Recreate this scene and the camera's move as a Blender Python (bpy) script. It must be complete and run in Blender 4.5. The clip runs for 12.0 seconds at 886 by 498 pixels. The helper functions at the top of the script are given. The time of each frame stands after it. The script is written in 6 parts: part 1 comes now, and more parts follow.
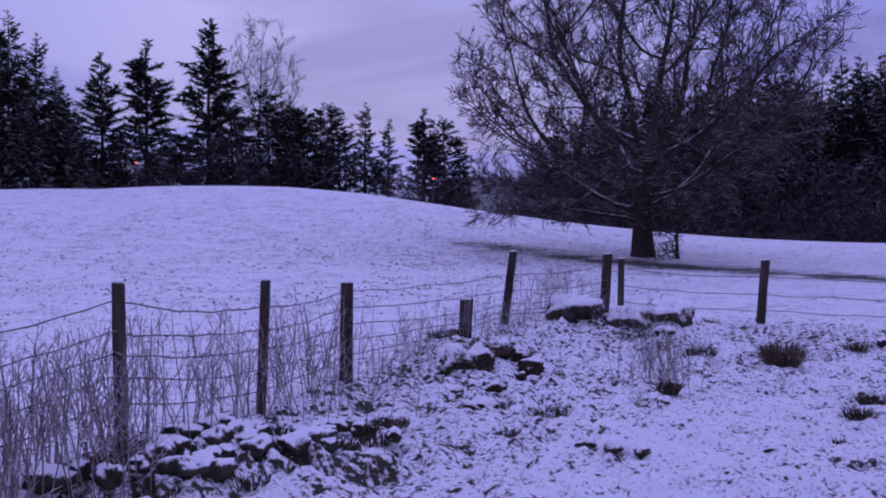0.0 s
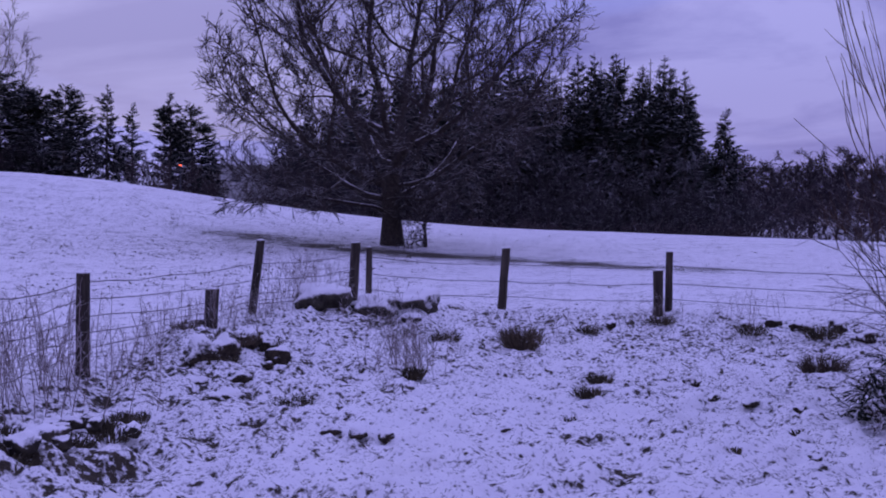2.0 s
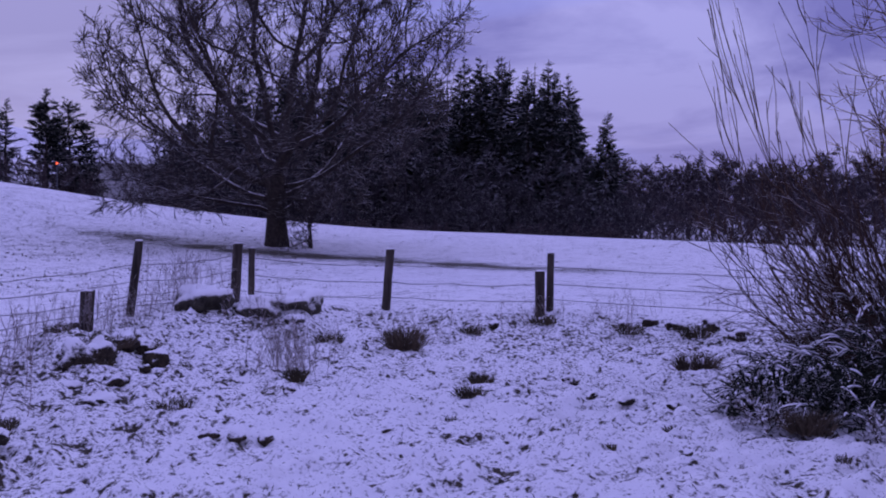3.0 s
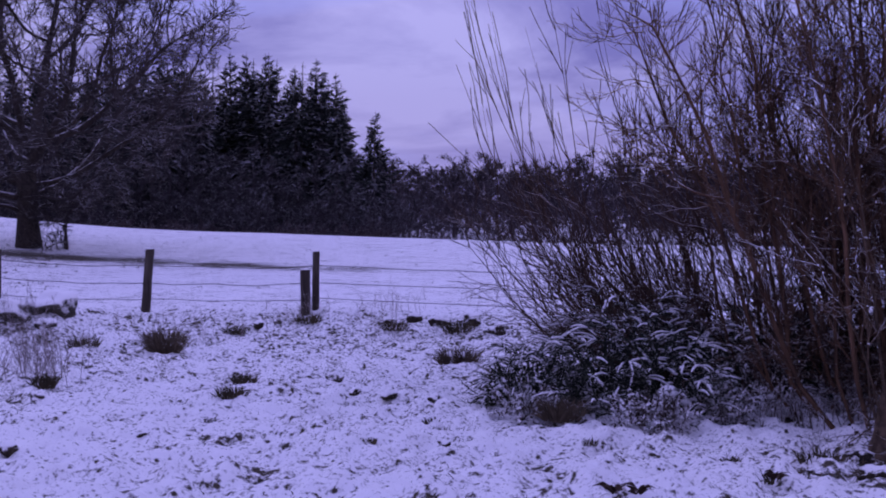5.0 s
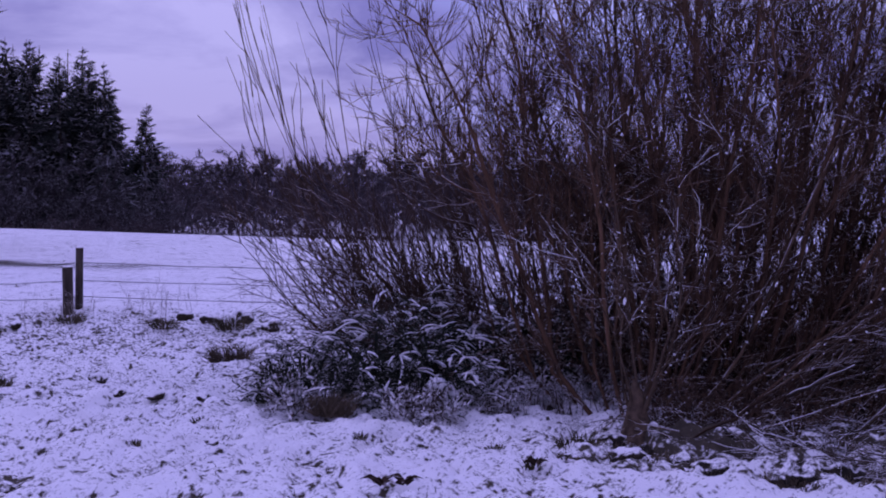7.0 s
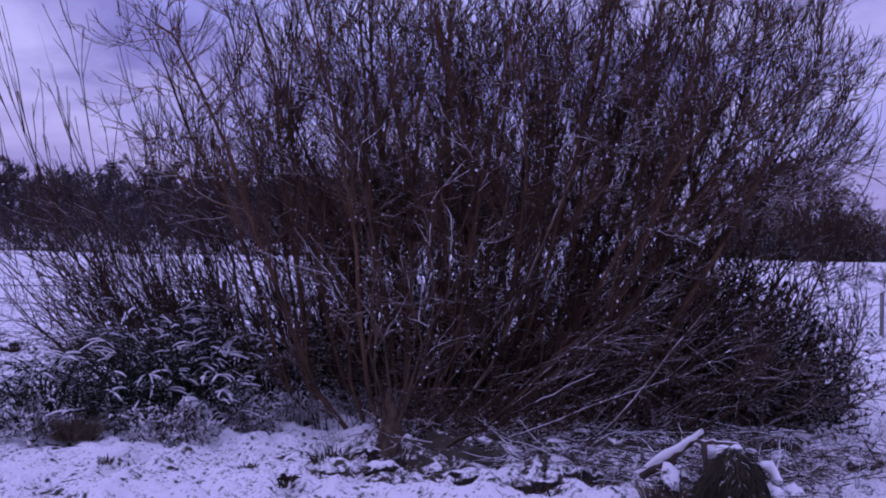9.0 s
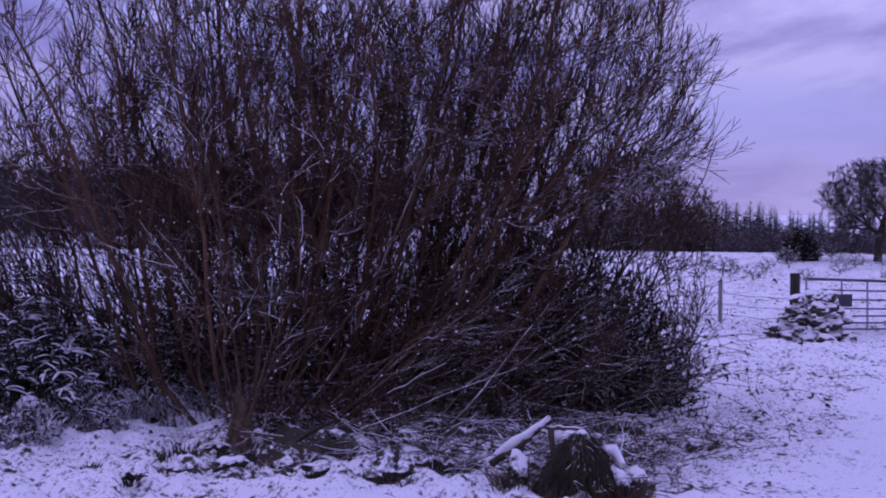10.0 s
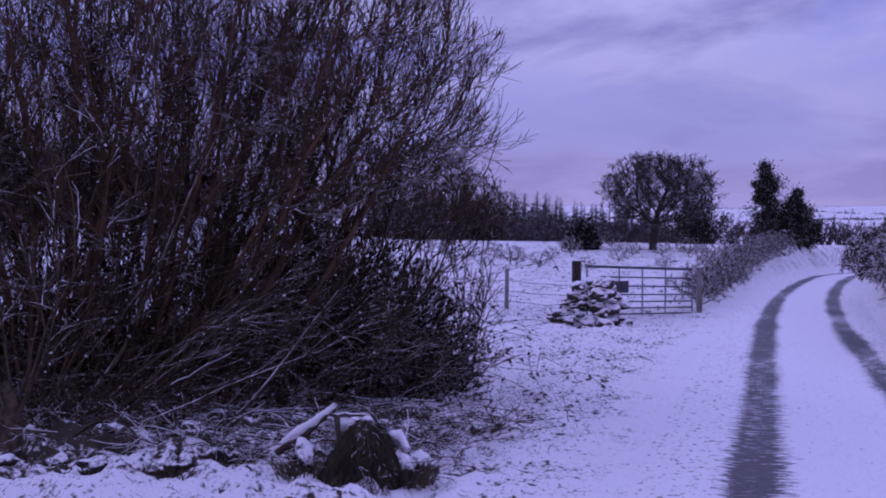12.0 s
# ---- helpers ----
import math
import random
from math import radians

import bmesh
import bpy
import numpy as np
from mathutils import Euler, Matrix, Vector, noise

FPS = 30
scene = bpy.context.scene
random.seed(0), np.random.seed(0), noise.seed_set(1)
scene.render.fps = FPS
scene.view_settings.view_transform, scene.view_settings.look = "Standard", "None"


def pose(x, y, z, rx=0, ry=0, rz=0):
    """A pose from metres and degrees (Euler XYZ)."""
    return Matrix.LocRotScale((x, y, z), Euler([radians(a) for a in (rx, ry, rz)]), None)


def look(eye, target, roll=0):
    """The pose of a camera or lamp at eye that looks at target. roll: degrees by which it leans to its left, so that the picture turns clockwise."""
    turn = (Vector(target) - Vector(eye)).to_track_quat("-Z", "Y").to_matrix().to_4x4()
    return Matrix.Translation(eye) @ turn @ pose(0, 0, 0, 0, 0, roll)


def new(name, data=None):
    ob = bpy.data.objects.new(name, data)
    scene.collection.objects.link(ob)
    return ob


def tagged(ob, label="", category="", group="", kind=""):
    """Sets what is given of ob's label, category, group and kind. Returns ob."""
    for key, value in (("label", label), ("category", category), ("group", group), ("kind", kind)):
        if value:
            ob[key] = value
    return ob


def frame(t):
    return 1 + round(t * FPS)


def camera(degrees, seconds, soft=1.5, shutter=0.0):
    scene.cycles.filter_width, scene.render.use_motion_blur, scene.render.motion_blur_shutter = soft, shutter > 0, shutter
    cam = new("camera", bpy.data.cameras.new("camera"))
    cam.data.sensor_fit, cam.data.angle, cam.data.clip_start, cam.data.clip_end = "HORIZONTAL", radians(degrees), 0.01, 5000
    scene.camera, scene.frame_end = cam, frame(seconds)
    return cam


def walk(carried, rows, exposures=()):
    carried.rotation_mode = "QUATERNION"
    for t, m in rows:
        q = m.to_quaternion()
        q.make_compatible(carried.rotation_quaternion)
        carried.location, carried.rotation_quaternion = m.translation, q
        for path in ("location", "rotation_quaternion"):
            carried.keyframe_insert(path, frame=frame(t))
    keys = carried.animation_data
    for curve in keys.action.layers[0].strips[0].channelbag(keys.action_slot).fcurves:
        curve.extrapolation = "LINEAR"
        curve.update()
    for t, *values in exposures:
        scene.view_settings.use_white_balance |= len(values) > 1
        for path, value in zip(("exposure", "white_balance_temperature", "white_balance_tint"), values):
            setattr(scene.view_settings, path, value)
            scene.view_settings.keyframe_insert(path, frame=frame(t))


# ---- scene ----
# camera: seconds, x, y, z, yaw, pitch, roll; a hand-held turn to the right at the edge of the lane
cam = camera(44.18, 12.0, soft=1.95)
PATH = [
    (0.0, 0.000, 0.000, 1.600, 0.00, -0.41, -0.02),
    (0.5, 0.010, 0.004, 1.602, -2.88, -0.63, 0.05),
    (1.0, 0.022, 0.005, 1.604, -6.51, -0.68, -0.24),
    (1.5, 0.031, -0.010, 1.602, -9.71, -0.94, -0.33),
    (2.0, 0.052, -0.021, 1.599, -12.97, -0.99, -0.05),
    (2.5, 0.073, -0.030, 1.597, -15.79, -1.12, -0.12),
    (3.0, 0.095, -0.048, 1.598, -18.89, -0.92, -0.20),
    (5.0, 0.166, -0.092, 1.573, -30.91, -0.92, 0.11),
    (5.5, 0.174, -0.101, 1.570, -33.78, -0.81, -0.08),
    (6.0, 0.193, -0.118, 1.571, -36.95, -0.89, -0.06),
    (6.5, 0.203, -0.132, 1.569, -39.63, -0.99, -0.22),
    (7.0, 0.213, -0.142, 1.565, -42.50, -1.13, 0.03),
    (9.0, 0.264, -0.185, 1.580, -54.89, -0.44, -0.06),
    (9.5, 0.276, -0.192, 1.583, -58.43, -0.86, 0.19),
    (10.0, 0.285, -0.211, 1.576, -62.48, -0.87, 0.18),
    (10.5, 0.294, -0.231, 1.574, -65.28, -1.06, 0.34),
    (11.0, 0.302, -0.244, 1.571, -67.90, -1.39, 0.09),
    (11.5, 0.311, -0.250, 1.571, -70.61, -1.66, -0.00),
    (12.0, 0.316, -0.257, 1.564, -73.25, -1.46, -0.07),
]
walk(cam, [(t, pose(x, y, z, 90 + pitch, roll, yaw)) for t, x, y, z, yaw, pitch, roll in PATH],
     exposures=[(0.0, -0.07, 6620, 12), (3.0, -0.08, 6720, 12), (5.0, 0.08, 6900, 13), (7.0, 0.18, 7150, 13), (9.0, 0.31, 7150, 12), (9.5, 0.30, 7150, 12), (10.5, 0.22, 7130, 11), (12.0, 0.06, 6900, 10)])

# ---------------------------------------------------------------- light: an overcast winter dusk
rng = np.random.default_rng(7)
SUN_AZ, SUN_EL = -4.0, 9.0
world = bpy.data.worlds.new("dusk_sky")
scene.world = world
world.use_nodes = True
wn, wl = world.node_tree.nodes, world.node_tree.links
wn.clear()


def wnode(kind, **values):
    n = wn.new(kind)
    for key, value in values.items():
        n.inputs[key].default_value = value
    return n


w_out, w_bg = wnode("ShaderNodeOutputWorld"), wnode("ShaderNodeBackground", Strength=1.0)
w_sky = wnode("ShaderNodeTexSky")
w_sky.sky_type, w_sky.sun_disc = "NISHITA", False
w_sky.sun_elevation, w_sky.sun_rotation = radians(SUN_EL), radians(SUN_AZ)
w_tc = wnode("ShaderNodeTexCoord")
w_sep = wnode("ShaderNodeSeparateXYZ")
wl.new(w_tc.outputs["Generated"], w_sep.inputs[0])
# cloud layer: the view direction laid on a flat sheet overhead, so that clouds crowd towards the horizon
w_h = wn.new("ShaderNodeMath"); w_h.operation = "ABSOLUTE"
wl.new(w_sep.outputs["Z"], w_h.inputs[0])
w_add = wn.new("ShaderNodeMath"); w_add.operation = "ADD"; w_add.inputs[1].default_value = 0.16
wl.new(w_h.outputs[0], w_add.inputs[0])
w_div = wn.new("ShaderNodeVectorMath"); w_div.operation = "DIVIDE"
w_cmb = wn.new("ShaderNodeCombineXYZ")
for k in range(3):
    wl.new(w_add.outputs[0], w_cmb.inputs[k])
wl.new(w_tc.outputs["Generated"], w_div.inputs[0]); wl.new(w_cmb.outputs[0], w_div.inputs[1])
w_n = wnode("ShaderNodeTexNoise", Scale=0.95, Detail=8.0, Roughness=0.58, Distortion=0.45)
wl.new(w_div.outputs[0], w_n.inputs["Vector"])
w_r = wn.new("ShaderNodeValToRGB")
w_r.color_ramp.elements[0].position, w_r.color_ramp.elements[0].color = 0.40, (0.165, 0.164, 0.50, 1)
w_r.color_ramp.elements[1].position, w_r.color_ramp.elements[1].color = 0.61, (0.372, 0.370, 0.81, 1)
wl.new(w_n.outputs[0], w_r.inputs[0])
# a paler, faintly pink band low down
w_r2 = wn.new("ShaderNodeValToRGB")
w_r2.color_ramp.elements[0].position, w_r2.color_ramp.elements[0].color = 0.0, (0.75, 0.75, 0.75, 1)
w_r2.color_ramp.elements[1].position, w_r2.color_ramp.elements[1].color = 0.16, (0, 0, 0, 1)
wl.new(w_h.outputs[0], w_r2.inputs[0])
w_mix = wn.new("ShaderNodeMix"); w_mix.data_type = "RGBA"
# thinner places in the cloud, where a clearer blue shows
w_n2 = wnode("ShaderNodeTexNoise", Scale=0.8, Detail=4.0, Roughness=0.5, Distortion=0.6)
w_shift = wn.new("ShaderNodeVectorMath"); w_shift.operation = "ADD"; w_shift.inputs[1].default_value = (3.1, 7.7, 0.0)
wl.new(w_div.outputs[0], w_shift.inputs[0]); wl.new(w_shift.outputs[0], w_n2.inputs["Vector"])
w_r3 = wn.new("ShaderNodeValToRGB")
w_r3.color_ramp.elements[0].position, w_r3.color_ramp.elements[0].color = 0.46, (0, 0, 0, 1)
w_r3.color_ramp.elements[1].position, w_r3.color_ramp.elements[1].color = 0.62, (0.75, 0.75, 0.75, 1)
wl.new(w_n2.outputs[0], w_r3.inputs[0])
w_blue = wn.new("ShaderNodeMix"); w_blue.data_type = "RGBA"
wl.new(w_r3.outputs[0], w_blue.inputs[0]); wl.new(w_r.outputs[0], w_blue.inputs[6])
w_blue.inputs[7].default_value = (0.27, 0.30, 0.80, 1)
wl.new(w_r2.outputs[0], w_mix.inputs[0]); wl.new(w_blue.outputs[2], w_mix.inputs[6])
w_mix.inputs[7].default_value = (0.335, 0.30, 0.68, 1)
w_mix2 = wn.new("ShaderNodeMix"); w_mix2.data_type = "RGBA"; w_mix2.blend_type = "ADD"
w_mix2.inputs[0].default_value = 0.0008
wl.new(w_mix.outputs[2], w_mix2.inputs[6]); wl.new(w_sky.outputs[0], w_mix2.inputs[7])
# an overcast sky is brightest overhead
w_up = wn.new("ShaderNodeMapRange")
w_up.inputs["From Min"].default_value, w_up.inputs["From Max"].default_value = 0.12, 0.9
w_up.inputs["To Min"].default_value, w_up.inputs["To Max"].default_value = 1.0, 1.8
wl.new(w_h.outputs[0], w_up.inputs["Value"]); wl.new(w_up.outputs[0], w_bg.inputs["Strength"])
# the cloud is thinner and paler towards the hidden sun
w_dot = wn.new("ShaderNodeVectorMath"); w_dot.operation = "DOT_PRODUCT"
w_dot.inputs[1].default_value = (math.cos(radians(SUN_EL)) * math.sin(radians(SUN_AZ)), math.cos(radians(SUN_EL)) * math.cos(radians(SUN_AZ)), math.sin(radians(SUN_EL)))
wl.new(w_tc.outputs["Generated"], w_dot.inputs[0])
w_glow = wn.new("ShaderNodeMapRange"); w_glow.interpolation_type = "SMOOTHSTEP"
w_glow.inputs["From Min"].default_value, w_glow.inputs["From Max"].default_value = 0.945, 1.0
w_glow.inputs["To Min"].default_value, w_glow.inputs["To Max"].default_value = 0.0, 0.34
wl.new(w_dot.outputs["Value"], w_glow.inputs["Value"])
w_mix3 = wn.new("ShaderNodeMix"); w_mix3.data_type = "RGBA"
wl.new(w_glow.outputs[0], w_mix3.inputs[0]); wl.new(w_mix2.outputs[2], w_mix3.inputs[6])
w_mix3.inputs[7].default_value = (0.60, 0.58, 0.95, 1)
wl.new(w_mix3.outputs[2], w_bg.inputs["Color"]); wl.new(w_bg.outputs[0], w_out.inputs[0])

sun = new("sun", bpy.data.lights.new("sun", "SUN"))
sun.data.energy, sun.data.angle, sun.data.color = 0.25, radians(40), (0.75, 0.7, 1.0)
sun.matrix_world = look((30 * math.sin(radians(SUN_AZ)), 30 * math.cos(radians(SUN_AZ)), 14), (0, 0, 0))


# ---------------------------------------------------------------- materials
def material(name):
    m = bpy.data.materials.new(name)
    m.use_nodes = True
    return m, m.node_tree.nodes, m.node_tree.links, m.node_tree.nodes["Principled BSDF"]


def noise_node(n, l, scale, detail=4.0, rough=0.6, stretch=None, space="Object"):
    tc = n.new("ShaderNodeTexCoord")
    t = n.new("ShaderNodeTexNoise")
    t.inputs["Scale"].default_value, t.inputs["Detail"].default_value, t.inputs["Roughness"].default_value = scale, detail, rough
    if stretch:
        mp = n.new("ShaderNodeMapping")
        mp.inputs["Scale"].default_value = stretch
        l.new(tc.outputs[space], mp.inputs[0]); l.new(mp.outputs[0], t.inputs["Vector"])
    else:
        l.new(tc.outputs[space], t.inputs["Vector"])
    return t


def ramp(n, l, source, stops):
    r = n.new("ShaderNodeValToRGB")
    while len(r.color_ramp.elements) < len(stops):
        r.color_ramp.elements.new(0.5)
    for e, (p, c) in zip(r.color_ramp.elements, stops):
        e.position = p
        e.color = (c, c, c, 1) if isinstance(c, (int, float)) else (*c, 1)
    l.new(source, r.inputs[0])
    return r


def mixed(n, l, fac, a, b, how="MIX"):
    m = n.new("ShaderNodeMix")
    m.data_type, m.blend_type = "RGBA", how
    for slot, v in ((0, fac), (6, a), (7, b)):
        if isinstance(v, (int, float)):
            m.inputs[slot].default_value = v if slot == 0 else (v, v, v, 1)
        elif isinstance(v, tuple):
            m.inputs[slot].default_value = (*v, 1)
        else:
            l.new(v, m.inputs[slot])
    return m.outputs[2]


def arith(n, l, op, a, b=None):
    m = n.new("ShaderNodeMath")
    m.operation = op
    for slot, v in ((0, a), (1, b)):
        if v is None:
            continue
        if isinstance(v, (int, float)):
            m.inputs[slot].default_value = v
        else:
            l.new(v, m.inputs[slot])
    return m.outputs[0]


def bump(n, l, b, height, strength, distance=0.01):
    k = n.new("ShaderNodeBump")
    k.inputs["Strength"].default_value, k.inputs["Distance"].default_value = strength, distance
    l.new(height, k.inputs["Height"]); l.new(k.outputs[0], b.inputs["Normal"])


SNOW = (0.86, 0.83, 0.825)


def dusted(name, dark, light, scale, snow_from, snow_to, rough=0.9, patch=3.0, amount=1.0, relief=0.5, stretch=None, vary=0.35):
    """A rough natural surface with snow lying on what faces up, in patches."""
    m, n, l, b = material(name)
    g = noise_node(n, l, scale, 5.0, 0.65, stretch)
    base = mixed(n, l, ramp(n, l, g.outputs[0], [(0.35, 0.0), (0.68, 1.0)]).outputs[0], dark, light)
    info = n.new("ShaderNodeObjectInfo")
    base = mixed(n, l, vary, base, ramp(n, l, info.outputs["Random"], [(0.0, 0.55), (1.0, 1.35)]).outputs[0], "MULTIPLY")
    geo = n.new("ShaderNodeNewGeometry")
    sep = n.new("ShaderNodeSeparateXYZ")
    l.new(geo.outputs["Normal"], sep.inputs[0])
    pn = noise_node(n, l, patch, 4.0, 0.7)
    lean = arith(n, l, "ADD", sep.outputs["Z"], arith(n, l, "MULTIPLY", arith(n, l, "SUBTRACT", pn.outputs[0], 0.5), 1.6))
    cover = arith(n, l, "MULTIPLY", ramp(n, l, lean, [(snow_from, 0.0), (snow_to, 1.0)]).outputs[0], amount)
    l.new(mixed(n, l, cover, base, SNOW), b.inputs["Base Color"])
    b.inputs["Roughness"].default_value = rough
    b.inputs["Specular IOR Level"].default_value = 0.2
    if relief:
        bump(n, l, b, g.outputs[0], relief, 0.02)
    return m


M_BARK = dusted("bark_snowy", (0.022, 0.017, 0.014), (0.08, 0.062, 0.047), 11.0, 0.62, 0.9, patch=4.5, amount=0.8)
M_TWIG = dusted("twig_snowy", (0.03, 0.024, 0.022), (0.075, 0.058, 0.05), 3.0, 0.72, 1.0, patch=2.5, amount=0.5, relief=0)
M_WILLOW = dusted("willow_twig", (0.048, 0.027, 0.016), (0.16, 0.088, 0.05), 2.0, 0.7, 1.1, patch=3.5, amount=0.6, relief=0)
M_STEM = dusted("snowy_stem", (0.05, 0.033, 0.022), (0.16, 0.105, 0.066), 4.0, 0.38, 0.7, patch=3.0, amount=0.92, relief=0)
M_NEEDLE = dusted("needles_snowy", (0.012, 0.015, 0.012), (0.027, 0.032, 0.024), 1.2, 0.66, 1.1, patch=0.5, amount=0.32, relief=0)
M_FARTWIG = dusted("wood_twigs", (0.038, 0.027, 0.026), (0.105, 0.077, 0.074), 0.4, 0.6, 1.0, patch=2.2, amount=0.45, relief=0)
M_GORSE = dusted("gorse_needles", (0.010, 0.014, 0.009), (0.034, 0.039, 0.022), 5.0, 0.80, 1.15, patch=2.6, amount=0.7, relief=0)
# darker copy of the willow twig, chiefly for rear and low clumps
M_DARKTWIG = dusted("dark_willow_twig", (0.034, 0.019, 0.012), (0.10, 0.058, 0.034), 3.0, 0.75, 1.1, patch=3.0, amount=0.6, relief=0)
M_STOOL = dusted("mossy_stool", (0.032, 0.021, 0.014), (0.12, 0.08, 0.052), 16.0, 0.85, 1.0, patch=6.0, amount=0.6, relief=0.9)
M_FROST = dusted("frosted_twigs", (0.016, 0.013, 0.013), (0.054, 0.044, 0.045), 0.6, 0.55, 1.05, patch=0.45, amount=0.32, relief=0, vary=0.9)
M_FARWOOD = dusted("valley_wood_twigs", (0.036, 0.027, 0.028), (0.10, 0.076, 0.078), 0.3, 0.65, 1.05, patch=0.5, amount=0.4, relief=0, vary=0.7)
M_IVY = dusted("ivy_leaves", (0.014, 0.014, 0.009), (0.04, 0.036, 0.022), 5.0, 0.70, 1.0, patch=3.0, amount=0.5, relief=0)
# darker turf colour, put on for the dark recesses at the willow's foot
M_HOLLOW = dusted("dark_hollow_turf", (0.010, 0.008, 0.006), (0.042, 0.031, 0.02), 14.0, 0.68, 0.95, patch=14.0, relief=0.9)
M_STUMP = dusted("rotten_wood", (0.010, 0.008, 0.006), (0.04, 0.03, 0.02), 12.0, 0.6, 0.85, patch=4.0, relief=0.9)
M_STONE = dusted("field_stone", (0.022, 0.018, 0.014), (0.085, 0.07, 0.05), 6.0, 0.40, 0.66, patch=13.0, relief=0.9)
M_WALLSTONE = dusted("snowed_wall_stone", (0.03, 0.026, 0.02), (0.11, 0.095, 0.07), 6.0, 0.0, 0.35, patch=7.0, relief=0.9)
M_PALEPOST = dusted("bleached_post", (0.14, 0.125, 0.11), (0.34, 0.31, 0.28), 10.0, 0.80, 0.95, patch=8.0, relief=0.6, stretch=(1, 1, 0.12))
M_POST = dusted("weathered_post", (0.026, 0.02, 0.016), (0.095, 0.075, 0.058), 14.0, 0.80, 0.95, patch=8.0, relief=0.6, stretch=(1, 1, 0.12))
M_GRASS = dusted("dead_grass", (0.03, 0.026, 0.014), (0.11, 0.085, 0.05), 3.0, 0.85, 1.1, patch=5.0, amount=0.6, relief=0)
M_TUSSOCK = dusted("tussock_grass", (0.05, 0.037, 0.023), (0.16, 0.12, 0.08), 4.0, 0.60, 1.0, patch=6.0, amount=0.6, relief=0)
M_WEED = dusted("frosted_weed", (0.15, 0.115, 0.11), (0.34, 0.27, 0.26), 3.0, 0.15, 0.8, patch=6.0, amount=0.65, relief=0)
M_DEADLEAF = dusted("withered_leaf", (0.022, 0.013, 0.010), (0.07, 0.04, 0.026), 6.0, 0.9, 1.1, patch=5.0, amount=0.5, relief=0)
M_SNOWTWIG = dusted("snow_laden_twig", (0.05, 0.036, 0.03), (0.14, 0.10, 0.085), 4.0, -0.6, 0.35, patch=5.0, amount=0.97, relief=0)
M_TURF = dusted("frozen_turf", (0.014, 0.011, 0.008), (0.075, 0.056, 0.036), 14.0, 0.42, 0.72, patch=16.0, relief=0.9)
M_CLOD = dusted("snow_speckled_turf", (0.016, 0.012, 0.009), (0.08, 0.06, 0.04), 14.0, 0.16, 0.50, patch=26.0, relief=0.9)
M_HEDGE = dusted("hedge_twigs", (0.03, 0.022, 0.018), (0.085, 0.062, 0.05), 2.5, 0.3, 0.8, patch=2.5, amount=0.9, relief=0)


def snow_ground():
    m, n, l, b = material("snow_over_grass")
    geo = n.new("ShaderNodeNewGeometry")
    sep = n.new("ShaderNodeSeparateXYZ"); l.new(geo.outputs["Normal"], sep.inputs[0])
    pos = n.new("ShaderNodeSeparateXYZ"); l.new(geo.outputs["Position"], pos.inputs[0])
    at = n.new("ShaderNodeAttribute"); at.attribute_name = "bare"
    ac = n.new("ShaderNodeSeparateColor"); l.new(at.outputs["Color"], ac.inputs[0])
    fine = noise_node(n, l, 9.0, 6.0, 0.72)
    speck = noise_node(n, l, 13.0, 6.0, 0.78)
    broad = noise_node(n, l, 0.9, 4.0, 0.6)
    grain = noise_node(n, l, 60.0, 3.0, 0.6)
    # pillows of snow on the tufts with dark gaps between; more gaps where the sward is rank or steep
    hole = noise_node(n, l, 17.0, 2.5, 0.55)
    clump = noise_node(n, l, 4.0, 3.0, 0.6)
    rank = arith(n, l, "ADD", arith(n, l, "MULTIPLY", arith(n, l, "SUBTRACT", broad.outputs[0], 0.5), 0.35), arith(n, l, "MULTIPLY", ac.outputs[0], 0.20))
    rank = arith(n, l, "ADD", rank, arith(n, l, "MULTIPLY", arith(n, l, "SUBTRACT", 1.0, sep.outputs["Z"]), 0.30))
    rank = arith(n, l, "ADD", rank, arith(n, l, "MULTIPLY", arith(n, l, "SUBTRACT", clump.outputs[0], 0.5), 0.42))
    gaps = arith(n, l, "ADD", arith(n, l, "ADD", hole.outputs[0], arith(n, l, "MULTIPLY", arith(n, l, "SUBTRACT", speck.outputs[0], 0.5), 0.30)), rank)
    cover = ramp(n, l, gaps, [(0.61, 0.0), (0.73, 1.0)]).outputs[0]
    # fine flecks of single blades
    fleck = noise_node(n, l, 32.0, 3.0, 0.6)
    fl = arith(n, l, "ADD", fleck.outputs[0], arith(n, l, "MULTIPLY", rank, 0.6))
    cover = arith(n, l, "MAXIMUM", cover, arith(n, l, "MULTIPLY", ramp(n, l, fl, [(0.58, 0.0), (0.72, 1.0)]).outputs[0], 0.7))
    grass = mixed(n, l, ramp(n, l, fine.outputs[0], [(0.3, 0.0), (0.7, 1.0)]).outputs[0], (0.02, 0.017, 0.011), (0.085, 0.065, 0.042))
    white = mixed(n, l, broad.outputs[0], (0.83, 0.80, 0.795), (0.89, 0.86, 0.855))
    l.new(mixed(n, l, cover, white, grass), b.inputs["Base Color"])
    b.inputs["Roughness"].default_value = 0.85
    b.inputs["Specular IOR Level"].default_value = 0.25
    h = arith(n, l, "SUBTRACT", arith(n, l, "MULTIPLY", grain.outputs[0], 0.25), arith(n, l, "MULTIPLY", gaps, 1.5))
    bump(n, l, b, h, 0.5, 0.04)
    return m


M_GROUND = snow_ground()


